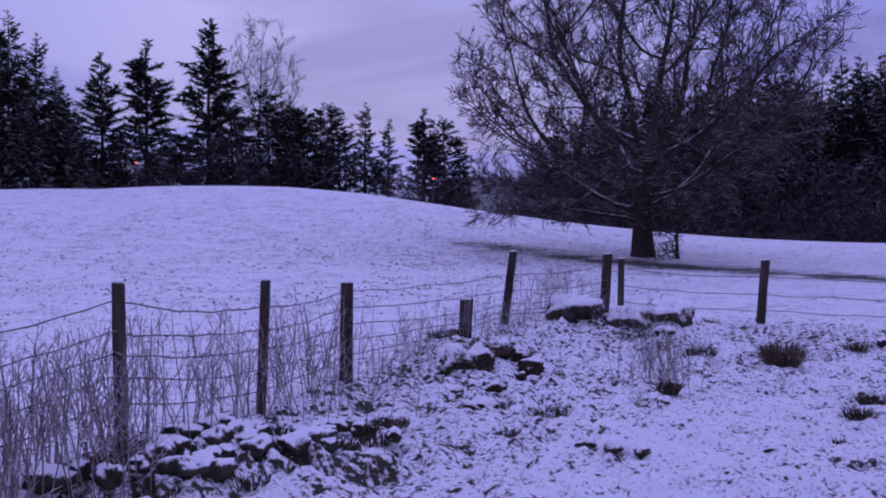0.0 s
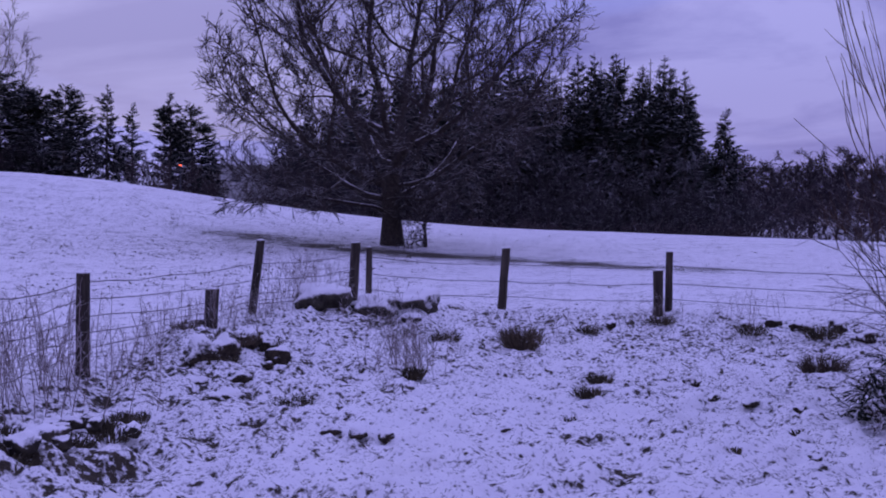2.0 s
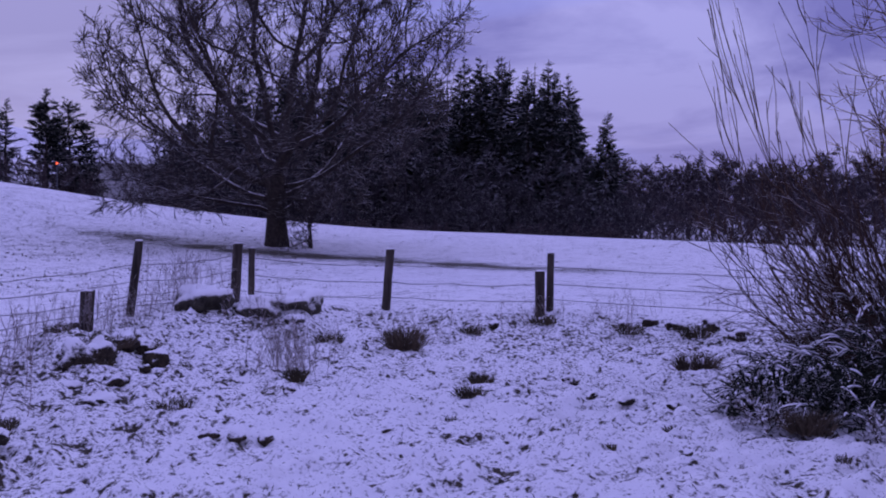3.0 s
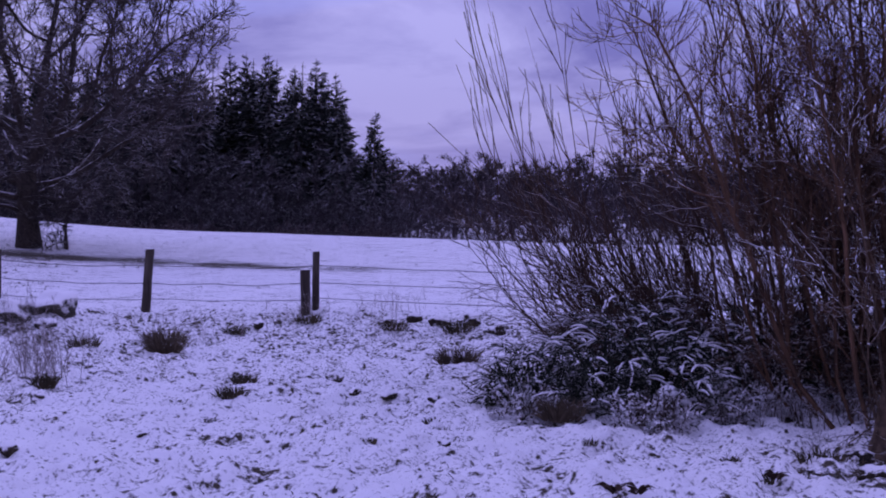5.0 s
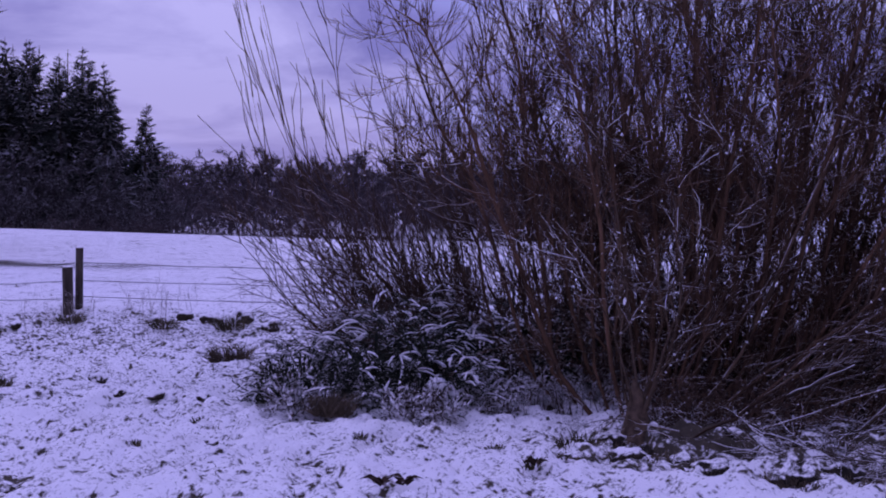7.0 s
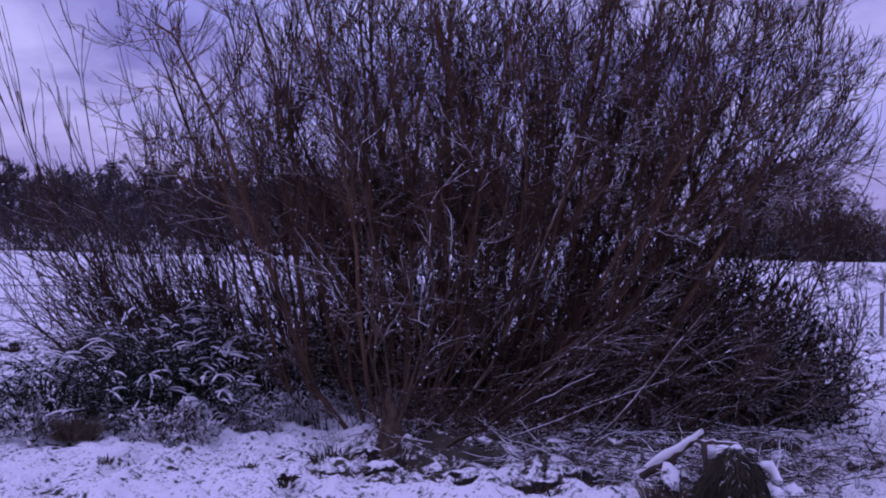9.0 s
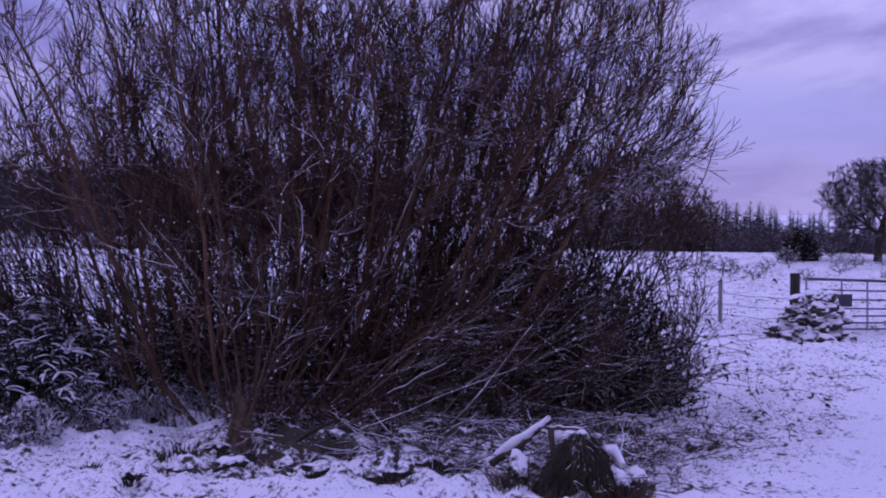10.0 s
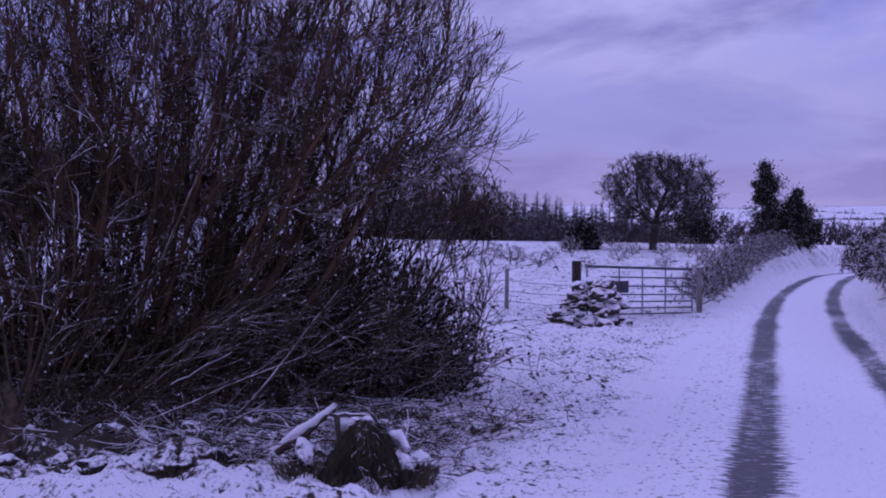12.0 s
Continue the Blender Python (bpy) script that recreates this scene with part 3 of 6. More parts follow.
def build_lane():
    xs = np.arange(-30, 75, 0.4)
    us = np.linspace(-1.5, 1.5, 13)
    X = np.repeat(xs[:, None], len(us), 1)
    slope = np.gradient(lane_y(xs), xs)
    nx, ny = -slope / np.hypot(1, slope), 1 / np.hypot(1, slope)
    Y = lane_y(xs)[:, None] + us[None] * ny[:, None]
    X = X + us[None] * nx[:, None]
    crown = 0.015 * (1 - (us / 1.5) ** 2) - 0.012 * np.exp(-((np.abs(us) - 0.7) / 0.16) ** 2)
    Z = land(X, Y) + 0.004 + crown[None] + np.where(np.abs(us) > 1.4, -0.03, 0.0)[None]
    n, k = X.shape
    idx = np.arange(n * k).reshape(n, k)
    f = np.stack([idx[:-1, :-1], idx[1:, :-1], idx[1:, 1:], idx[:-1, 1:]], axis=-1).reshape(-1, 4)
    me = mesh_of("road", np.stack([X, Y, Z], -1).reshape(-1, 3), f, M_LANE)
    uv = me.uv_layers.new(name="UVMap")
    flat = np.stack([np.repeat(us[None], n, 0), np.repeat(xs[:, None], k, 1)], -1).reshape(-1, 2)
    loop = np.zeros(len(me.loops), dtype=np.int32)
    me.loops.foreach_get("vertex_index", loop)
    uv.data.foreach_set("uv", flat[loop].astype(np.float32).ravel())
    tagged(new("road", me), "narrow snow-covered lane with two dark wheel tracks", "road", kind="structure")


build_lane()


# ---------------------------------------------------------------- trees
def grow(roots, ways, points, step, kill, reach, up, g, rounds=160, rough=0.12, keep=0.45):
    """Branches that grow towards scattered points: returns the nodes and each one's parent.
    The first len(ways[k]) nodes of root k are given by its ways."""
    pos, par, head = [], [], []
    for p, w in zip(roots, ways):
        last, p = -1, np.array(p, float)
        for d in w:
            pos.append(p.copy()); par.append(last); head.append(np.array(d, float))
            last = len(pos) - 1
            p = p + np.array(d, float)
    pos, par, head = np.array(pos), np.array(par), unit(np.array(head))
    n = len(pos)
    gap = np.linalg.norm(points[:, None] - pos[None], axis=2)
    near, dist = gap.argmin(1), gap.min(1)
    kids = np.zeros(n, int)
    for _ in range(rounds):
        live = (dist > kill) & (dist < reach) & (kids[near] < 4)
        if not live.any():
            break
        pull = np.zeros((n, 3))
        np.add.at(pull, near[live], unit(points[live] - pos[near[live]]))
        who = np.unique(near[live])
        d = unit(unit(pull[who]) + keep * head[who] + np.array([0, 0, up]) + g.normal(0, rough, (len(who), 3)))
        fresh = pos[who] + d * step
        pos, par, head = np.concatenate([pos, fresh]), np.concatenate([par, who]), np.concatenate([head, d])
        kids = np.concatenate([kids, np.zeros(len(who), int)])
        kids[who] += 1
        gap = np.linalg.norm(points[:, None] - fresh[None], axis=2)
        k = gap.argmin(1)
        m = gap[np.arange(len(points)), k]
        closer = m < dist
        near, dist = np.where(closer, n + k, near), np.where(closer, m, dist)
        n = len(pos)
    return pos, par


def limbs_of(pos, par, tip, power=2.3, nodes=8, most=1.0):
    """The grown nodes as paths of equal node count with radii that add up towards the root, thickest first."""
    n = len(pos)
    r = np.zeros(n)
    child = [[] for _ in range(n)]
    for k in range(n - 1, -1, -1):
        r[k] = max(tip, r[k]) if not child[k] else sum(r[c] ** power for c in child[k]) ** (1 / power)
        if par[k] >= 0:
            child[par[k]].append(k)
    r = np.minimum(r, most)
    paths = []
    todo = [(k, -1) for k in range(n) if par[k] < 0]
    while todo:
        k, base = todo.pop()
        line = [base, k] if base >= 0 else [k]
        while child[k]:
            order = sorted(child[k], key=lambda c: -r[c])
            todo += [(c, k) for c in order[1:]]
            k = order[0]
            line.append(k)
        if len(line) < 2:
            continue
        P, R = pos[line], r[line].copy()
        if base >= 0:
            R[0] = R[1]
        if len(P) > 3:
            P = np.concatenate([P[:1], (P[:-2] + 2 * P[1:-1] + P[2:]) / 4, P[-1:]])
        s = np.concatenate([[0], np.cumsum(np.linalg.norm(np.diff(P, axis=0), axis=1))])
        f = np.linspace(0, s[-1], nodes)
        paths.append((R[0], np.stack([np.interp(f, s, P[:, j]) for j in range(3)], 1), np.interp(f, s, R), s[-1]))
    paths.sort(key=lambda q: -q[0])
    return np.array([q[1] for q in paths]), np.array([q[2] for q in paths]), np.array([q[3] for q in paths])


def shoots_along(P, R, length_of, per_metre, g, **kw):
    """Side shoots in proportion to the length of each path."""
    own = np.repeat(np.arange(len(P)), np.floor(length_of * per_metre + g.uniform(0, 1, len(P))).astype(int))
    return sprout(P[own], R[own], 1, g=g, **kw)


def in_dome(count, radii, middle, g, hollow=0.0):
    """Points scattered in an ellipsoid, fewer towards its middle."""
    q = unit(g.normal(0, 1, (count, 3))) * (g.uniform(hollow ** 3, 1, count) ** (1 / 3))[:, None]
    return q * radii + middle


def grown_tree(name, place, label, trunk, points, step, kill, reach, tip, seed, thick=0.05, up=0.05, shoot=(0.9, 3.0), twig=(0.4, 5), fine=0.011, mat=None, mat_twig=None, power=2.3, most=1.0, group="", lift=0.05, rough=0.12):
    """A bare tree that fills its crown: trunk is (height to the fork, lean x, lean y)."""
    g = np.random.default_rng(seed)
    bark, thin = mat or M_BARK, mat_twig or M_TWIG
    t = thing(name, place, label, "tree", group)
    k = max(3, int(trunk[0] / step))
    rise_up = [np.array([trunk[1] / k, trunk[2] / k, (trunk[0] + 0.3) / k]) for _ in range(k)]
    pos, par = grow([(0, 0, -0.3)], [rise_up], points, step, kill, reach, up, g, rough=rough)
    P, R, le = limbs_of(pos, par, tip, power, 12, most)
    flare = np.clip((0.7 - P[0, :, 2]) / 1.0, 0, 1)
    R[0] = R[0] * (1 + 0.45 * flare ** 2)
    part("trunk", tubes("trunk", [(P[:1], R[:1], 12)], bark), bark, t, "dark fissured bark, snow on the upper sides")
    heavy = [j for j in range(1, len(P)) if R[j, 0] > thick]
    for j in heavy:
        part("limb", tubes("limb", [(P[j:j + 1], R[j:j + 1], 7)], bark), bark, t)
    rest = [j for j in range(1, len(P)) if R[j, 0] <= thick]
    S, sr = shoots_along(P[1:], np.minimum(R[1:], 0.04), le[1:], shoot[1], g, lo=0.25, hi=1.0, length=shoot[0], spread=44, nodes=5, wobble=0.18, lift=lift, thin=0.6, least=fine * 1.3)
    T, tr = sprout(S, sr, twig[1], 0.2, 1.0, twig[0], 38, 3, 0.14, lift * 1.4, g, thin=0.75, least=fine)
    part("crown", tubes("crown", [(P[rest], R[rest], 5), (S, sr, 3), (T[:, ::2], tr[:, ::2], 3)], thin), thin, t, "net of bare twigs dusted with snow")
    return t


def leafless_tree(name, place, height, limb_count, limb_len, seed, label, trunk_r, mat_trunk=M_BARK, mat_twig=M_TWIG, fine=8, fork=0.28, spread=58, lift=0.05, turn=0.0, last=0.8, shoot_count=9):
    g = np.random.default_rng(seed)
    t = thing(name, place, label, "tree", turn=turn)
    nodes = 10
    leader = strike(np.zeros((1, 3)) + [0, 0, -0.25], np.array([[0.02, 0.0, 1.0]]), np.array([height * 0.78]), nodes, 0.06, 0.05, g)
    lr = trunk_r * np.array([1.25, 0.98, 0.92, 0.72, 0.50, 0.36, 0.26, 0.17, 0.10, 0.05])[None]
    low, low_r = sprout(leader, lr, int(limb_count * 0.4), fork * 0.75, fork * 1.5, limb_len * 1.08, spread * 1.3, 9, 0.10, lift * 0.7, g, thin=0.5, least=0.03, flat=0.5, vary=0.18, shrink=0.3)
    high, high_r = sprout(leader, lr, int(limb_count * 0.6), fork * 1.3, 0.92, limb_len, spread * 0.85, 9, 0.10, lift, g, thin=0.6, least=0.03, flat=0.2, vary=0.2, shrink=0.5)
    limbs, limr = np.concatenate([low, high]), np.concatenate([low_r, high_r])
    part("trunk", tubes("trunk", [(leader, lr, 12)], mat_trunk), mat_trunk, t, "dark fissured bark, snow on one side")
    for k in range(len(limbs)):
        part("limb", tubes("limb", [(limbs[k:k + 1], limr[k:k + 1], 7)], mat_trunk), mat_trunk, t)
    boughs, br = sprout(limbs, limr, 10, 0.2, 1.0, limb_len * 0.42, 44, 7, 0.2, lift * 0.9, g, thin=0.55, least=0.016, vary=0.4)
    shoots, sr = sprout(boughs, br, shoot_count, 0.15, 1.0, limb_len * 0.2, 44, 5, 0.2, lift * 1.3, g, thin=0.6, least=0.0145)
    twigs, tr = sprout(shoots, sr, fine, 0.1, 1.0, last, 38, 4, 0.16, lift * 1.6, g, thin=0.7, least=0.0105)
    part("crown", tubes("crown", [(boughs, br, 4), (shoots, sr, 3), (twigs[:, [0, 1, 3]], tr[:, [0, 1, 3]], 3)], mat_twig), mat_twig, t, "dense net of bare twigs dusted with snow")
    return t


g = np.random.default_rng(14)
cloud = in_dome(2100, np.array([7.2, 7.2, 6.3]), np.array([-0.1, 0.0, 6.7]), g, 0.35)
cloud = cloud[(cloud[:, 2] > 1.3 + 0.1 * g.uniform(-3, 3, len(cloud))) & ((cloud[:, 0] < 3.0) | (cloud[:, 2] > 3.4))]
skirt = in_dome(110, np.array([3.4, 4.0, 1.0]), np.array([-3.6, -1.0, 2.0]), g)
spur = in_dome(60, np.array([1.2, 1.2, 1.6]), np.array([6.6, -0.5, 8.0]), g)
grown_tree("field_tree", (7.45, 40.6, on_land(7.45, 40.6)), "large leafless field tree with a broad domed crown", (3.2, -0.1, 0.0), np.concatenate([cloud, skirt, spur]), 0.42, 0.66, 5.0, 0.0155, 15, thick=0.06, up=0.03, shoot=(1.05, 4.6), twig=(0.45, 6), fine=0.0135, power=1.75, most=0.35, rough=0.2)
leafless_tree("sapling", (8.6, 40.1, on_land(8.6, 40.1)), 2.6, 9, 1.5, 5, "small leafless sapling beside the field tree", 0.09, fine=2, fork=0.35, spread=60, lift=0.02, last=0.35, shoot_count=5)


def conifer_meshes(height, seed, bare_to=0.1, width=0.2, dense=1.0, rounded=False, spray=0.75, per=24, boughs=True, core=False, full=0.9):
    g = np.random.default_rng(seed)
    trunk = strike(np.array([[0, 0, -0.6]]), np.array([[0.0, 0.0, 1.0]]), np.array([height + 0.4]), 9, 0.012, 0.05, g)
    tr = 0.018 * height * np.linspace(1, 0.06, 9)[None]
    levels = np.arange(bare_to * height, height * 0.985, 0.42 / dense)
    start, way, le = [], [], []
    for z in levels:
        f = (z - bare_to * height) / (height * (1 - bare_to))
        reach = width * height * ((math.sin(math.pi * min(1, 0.25 + f * 0.75)) ** 0.7 if rounded else (1 - f) ** full) * g.uniform(0.6, 1.15) + 0.012)
        for k in range(g.integers(4, 7)):
            a = g.uniform(0, 2 * math.pi)
            c = np.array([np.interp(z, trunk[0, :, 2], trunk[0, :, j]) for j in (0, 1)])
            start.append((c[0], c[1], z + g.uniform(-0.15, 0.15)))
            way.append((math.cos(a), math.sin(a), g.uniform(-0.25, 0.15) + 0.55 * f))
            le.append(reach * g.uniform(0.6, 1.15))
    B = strike(np.array(start), np.array(way), np.array(le), 6, 0.07, 0.035, g)
    br = np.array(le)[:, None] * 0.012 * np.linspace(1, 0.25, 6)[None] + 0.006
    wood = tubes("trunk", [(trunk, tr, 6)] + ([(B[:, [0, 2, 5]], br[:, [0, 2, 5]], 3)] if boughs else []), M_BARK)
    # needle sprays along each bough
    own = np.repeat(np.arange(len(B)), per)
    s = g.uniform(0.18, 1.0, len(own)) * 5
    i = np.minimum(s.astype(int), 4)
    f = (s - i)[:, None]
    base = B[own, i] * (1 - f) + B[own, i + 1] * f
    tan = unit(B[own, i + 1] - B[own, i])
    out = unit(tan * 0.8 + g.normal(0, 0.7, (len(own), 3)) * np.array([1, 1, 0.35]) + np.array([0, 0, -0.28]))
    size = np.clip(np.array(le)[own] * 0.36, 0.12, spray) * g.uniform(0.6, 1.3, len(own))
    if core:
        # the dark inside of the crown, ragged like the boughs that hide it
        extra = int(len(base) * 0.35)
        z = bare_to * height + (height * 0.93 - bare_to * height) * g.uniform(0, 1, extra) ** 1.3
        f = (z - bare_to * height) / (height * (1 - bare_to))
        rr = width * height * (1 - f) ** (full - 0.05) * g.uniform(0.1, 0.6, extra)
        a = g.uniform(0, 2 * math.pi, extra)
        base = np.concatenate([base, np.stack([np.cos(a) * rr, np.sin(a) * rr, z], 1)])
        out = np.concatenate([out, unit(np.stack([np.cos(a), np.sin(a), g.uniform(-0.9, 0.1, extra)], 1))])
        size = np.concatenate([size, 0.10 * height * (1.05 - f) * g.uniform(0.6, 1.2, extra)])
    return wood, needles("crown", base, out, size, size * (0.17 if core else 0.13), M_NEEDLE, g)


def conifer_from(meshes, place, label, turn, scale=1.0, group=""):
    t = thing("conifer", place, label, "tree", group, turn=turn)
    part("trunk", meshes[0], M_BARK, t)
    part("crown", meshes[1], M_NEEDLE, t, "dark green needles with snow on the boughs")
    t.scale = (scale, scale, scale)
    return t


def polar(az, r):
    x, y = r * math.sin(radians(az)), r * math.cos(radians(az))
    return x, y, on_land(x, y)


DENSE = [conifer_meshes(15, 30 + k, 0.03, 0.28, 0.9, per=26, spray=0.75, core=True, full=0.8) for k in range(3)]
SPRUCE = [conifer_meshes(15, 40 + k, 0.03, (0.26, 0.29, 0.23, 0.27)[k], 0.85, per=40, spray=0.55, boughs=False, core=True, full=0.82) for k in range(4)]
FARCON = [conifer_meshes(15, 45 + k, 0.02, 0.26, 0.6, per=10, spray=1.4, boughs=False, core=True) for k in range(2)]
OPEN = [conifer_meshes(15, 50 + k, 0.10, 0.30, 1.05, per=100, spray=0.56, full=0.72) for k in range(2)]
SLIM = [conifer_meshes(15, 56 + k, 0.36, 0.17, 1.0, per=60, spray=0.5, full=0.6) for k in range(2)]
PINE = [conifer_meshes(11, 60 + k, 0.16, 0.27, 1.2, True, 0.68, per=32) for k in range(3)]
g = np.random.default_rng(3)
ROW = "conifers behind the hill"
# azimuth, distance, height above the eye line, kind
for az, r, top, stock in [(-24.5, 84, 0.205, DENSE[0]), (-23.2, 78, 0.19, DENSE[1]), (-21.7, 76, 0.202, DENSE[2]), (-22.4, 82, 0.20, DENSE[0]), (-20.5, 80, 0.185, DENSE[0]), (-19.5, 78, 0.155, DENSE[1]), (-20.9, 74, 0.13, DENSE[1]),
                          (-18.6, 82, 0.125, DENSE[2]), (-19.2, 80, 0.14, DENSE[0]), (-17.3, 86, 0.168, OPEN[0]), (-15.2, 88, 0.182, OPEN[1]), (-13.9, 92, 0.10, PINE[0]), (-12.1, 90, 0.202, OPEN[0]), (-10.9, 95, 0.13, PINE[1]),
                          (-9.0, 86, 0.145, PINE[2]), (-7.8, 88, 0.125, PINE[0]), (-6.2, 84, 0.130, PINE[1]), (-5.4, 90, 0.115, PINE[2]), (-7.0, 88, 0.128, PINE[2]), (-8.4, 90, 0.13, PINE[1]),
                          (-4.1, 88, 0.130, SLIM[0]), (-2.9, 88, 0.115, SLIM[1]), (-3.5, 90, 0.08, PINE[0]), (-1.0, 86, 0.125, OPEN[1]), (0.2, 88, 0.118, PINE[2]), (0.9, 88, 0.10, DENSE[0])]:
    x, y, z = polar(az, r)
    h = 1.6 + top * r - z
    native = 11 if any(stock is p for p in PINE) else 15
    conifer_from(stock, (x, y, z - 0.2), "tall dark conifer with snow-dusted boughs", g.uniform(0, 360), h / native, ROW)

WOOD = "conifers of the wood"
for k in range(38):
    az = 5.0 + 20.6 * (k % 19) / 18 + g.uniform(-0.3, 0.3)
    r = (88 if k < 19 else 97) + g.uniform(-3, 3)
    top = np.interp(az, [4, 6, 9, 12, 18, 24, 25.5, 26.5], [0.09, 0.115, 0.140, 0.152, 0.154, 0.160, 0.150, 0.10]) * (g.uniform(0.84, 1.06) if k % 3 else g.uniform(0.98, 1.08))
    x, y, z = polar(az, r)
    conifer_from(SPRUCE[k % 4] if k % 5 else DENSE[k % 3], (x, y, z - 0.2), "dark spruce at the edge of the wood, lightly snowed", g.uniform(0, 360), (1.6 + top * r - z) / 15, WOOD)
for k in range(18):
    az = 4.6 + 20.4 * k / 17 + g.uniform(-0.3, 0.3)
    r = 104 + g.uniform(-2, 2)
    top = np.interp(az, [4, 6, 9, 12, 18, 24, 25.5], [0.09, 0.115, 0.140, 0.152, 0.154, 0.156, 0.14]) * g.uniform(0.94, 1.04)
    x, y, z = polar(az, r)
    conifer_from(FARCON[k % 2], (x, y, z - 0.2), "dark spruce inside the wood", g.uniform(0, 360), (1.6 + top * r - z) / 15, WOOD)
x, y, z = polar(27.4, 92)
conifer_from(SPRUCE[1], (x, y, z - 0.2), "single spruce standing apart at the end of the wood", 30, (1.6 + 0.113 * 92 - z) / 15)


def shrub_meshes(seed, height, wide, stems=14, twig=0.45, mat=M_FARTWIG, lift=0.06, least=0.012, count=9):
    g = np.random.default_rng(seed)
    a = g.uniform(0, 2 * math.pi, stems)
    way = np.stack([np.cos(a) * wide, np.sin(a) * wide, np.full(stems, 1.0)], 1) * g.uniform(0.6, 1.2, (stems, 1))
    S = strike(g.normal(0, 0.12 * height * wide, (stems, 3)) * [1, 1, 0] + [0, 0, -0.15], way, height * g.uniform(0.75, 1.1, stems), 7, 0.11, lift, g)
    sr = least * 3.4 * np.linspace(1, 0.4, 7)[None] * np.ones((stems, 1))
    B, br = sprout(S, sr, count, 0.12, 1.0, height * 0.38, 40, 3, 0.14, lift, g, thin=0.6, least=least)
    T, tr = sprout(B, br, 9, 0.1, 1.0, twig, 42, 2, 0.16, lift, g, thin=0.7, least=least * 0.8)
    stem = tubes("framework", [(S[:, ::2], sr[:, ::2], 3)], mat)
    me = tubes("crown", [(B, br, 3)], mat)
    # the finest twigs are single tapering slips
    own = T[:, 1] - T[:, 0]
    side = unit(np.cross(own, g.normal(0, 1, own.shape))) * tr[:, :1] * 1.3
    n0 = len(me.vertices)
    v = np.zeros(n0 * 3, dtype=np.float32)
    me.vertices.foreach_get("co", v)
    f = np.zeros(len(me.loops), dtype=np.int32)
    me.loops.foreach_get("vertex_index", f)
    slips = np.stack([T[:, 0] - side, T[:, 0] + side, T[:, 1]], 1).reshape(-1, 3)
    return stem, mesh_of("crown", np.concatenate([v.reshape(-1, 3), slips]), [f.reshape(-1, 4), n0 + np.arange(len(slips)).reshape(-1, 3)], mat)


def shrub_from(name, meshes, place, label, turn, scale=1.0, group="", category="shrub", mat=M_FARTWIG):
    t = thing(name, place, label, category, group, turn=turn)
    part("framework", meshes[0], mat, t)
    part("crown", meshes[1], mat, t)
    t.scale = (scale, scale, scale)
    return t


def round_tree_meshes(seed, wide, mat, fine=0.02, count=170, low=1.1, dense=5.0, twigs=3):
    """A bare round-headed tree, 6 m high, for the woods."""
    g = np.random.default_rng(seed)
    q = in_dome(count, np.array([wide, wide, 2.5]), np.array([0, 0, 3.5]), g, 0.45)
    q = q[q[:, 2] > low]
    pos, par = grow([(0, 0, -0.3)], [[np.array([0, 0, 0.3])] * 4], q, 0.35, 0.5, 4.0, 0.05, g, rough=0.2)
    P, R, le = limbs_of(pos, par, fine, 2.2, 4, 0.16)
    S, sr = shoots_along(P[1:], np.minimum(R[1:], 0.03), le[1:], dense, g, lo=0.1, hi=1.0, length=0.75, spread=46, nodes=3, wobble=0.2, lift=0.06, thin=0.6, least=fine)
    T, tr = sprout(S, sr, twigs, 0.1, 1.0, 0.42, 42, 2, 0.16, 0.05, g, thin=0.8, least=fine * 0.8)
    stem = tubes("framework", [(P[:12], R[:12], 5)], mat)
    crown = tubes("crown", [(P[12:], R[12:], 3)], mat)
    n0 = len(crown.vertices)
    v = np.zeros(n0 * 3, dtype=np.float32)
    crown.vertices.foreach_get("co", v)
    f = np.zeros(len(crown.loops), dtype=np.int32)
    crown.loops.foreach_get("vertex_index", f)
    # the finest twigs are single tapering slips
    A, B, w = np.concatenate([S[:, 0], T[:, 0]]), np.concatenate([S[:, 2], T[:, 1]]), np.concatenate([sr[:, 0], tr[:, 0]])
    side = unit(np.cross(B - A, g.normal(0, 1, A.shape))) * w[:, None] * 1.2
    slips = np.stack([A - side, A + side, B], 1).reshape(-1, 3)
    return stem, mesh_of("crown", np.concatenate([v.reshape(-1, 3), slips]), [f.reshape(-1, 4), n0 + np.arange(len(slips)).reshape(-1, 3)], mat)


FAR = [shrub_meshes(80 + k, 6.0, 0.42, 11, 0.8, least=0.024, count=8) for k in range(4)]
ROUND = [round_tree_meshes(85 + k, 2.6, M_FROST, 0.017, 180, 0.5, 6.0) for k in range(4)]
VALLEY = [round_tree_meshes(95 + k, 3.9, M_FARWOOD, 0.034, 56, 0.3, 10.0, 4) for k in range(4)]
LOW = [shrub_meshes(90 + k, 6.0, 0.6, 9, 0.9, least=0.045, count=5) for k in range(3)]
# frosted scrub in front of the wood
for k in range(46):
    az = 4.5 + 24.5 * (k % 23) / 22 + g.uniform(-0.5, 0.5)
    r = (80 if k < 23 else 76) + g.uniform(-2, 3)
    x, y, z = polar(az, r)
    top = (np.interp(az, [4, 8, 14, 22, 29], [0.08, 0.085, 0.10, 0.105, 0.05]) if k < 23 else 0.042) * g.uniform(0.55, 1.15)
    shrub_from("frosted_shrub", ROUND[(k * 7) % 4], (x, y, z - 0.1), "grey-brown leafless tree with frosted twigs", g.uniform(0, 360), max(0.35, (1.6 + top * r - z) / 6.0), "scrub before the wood")
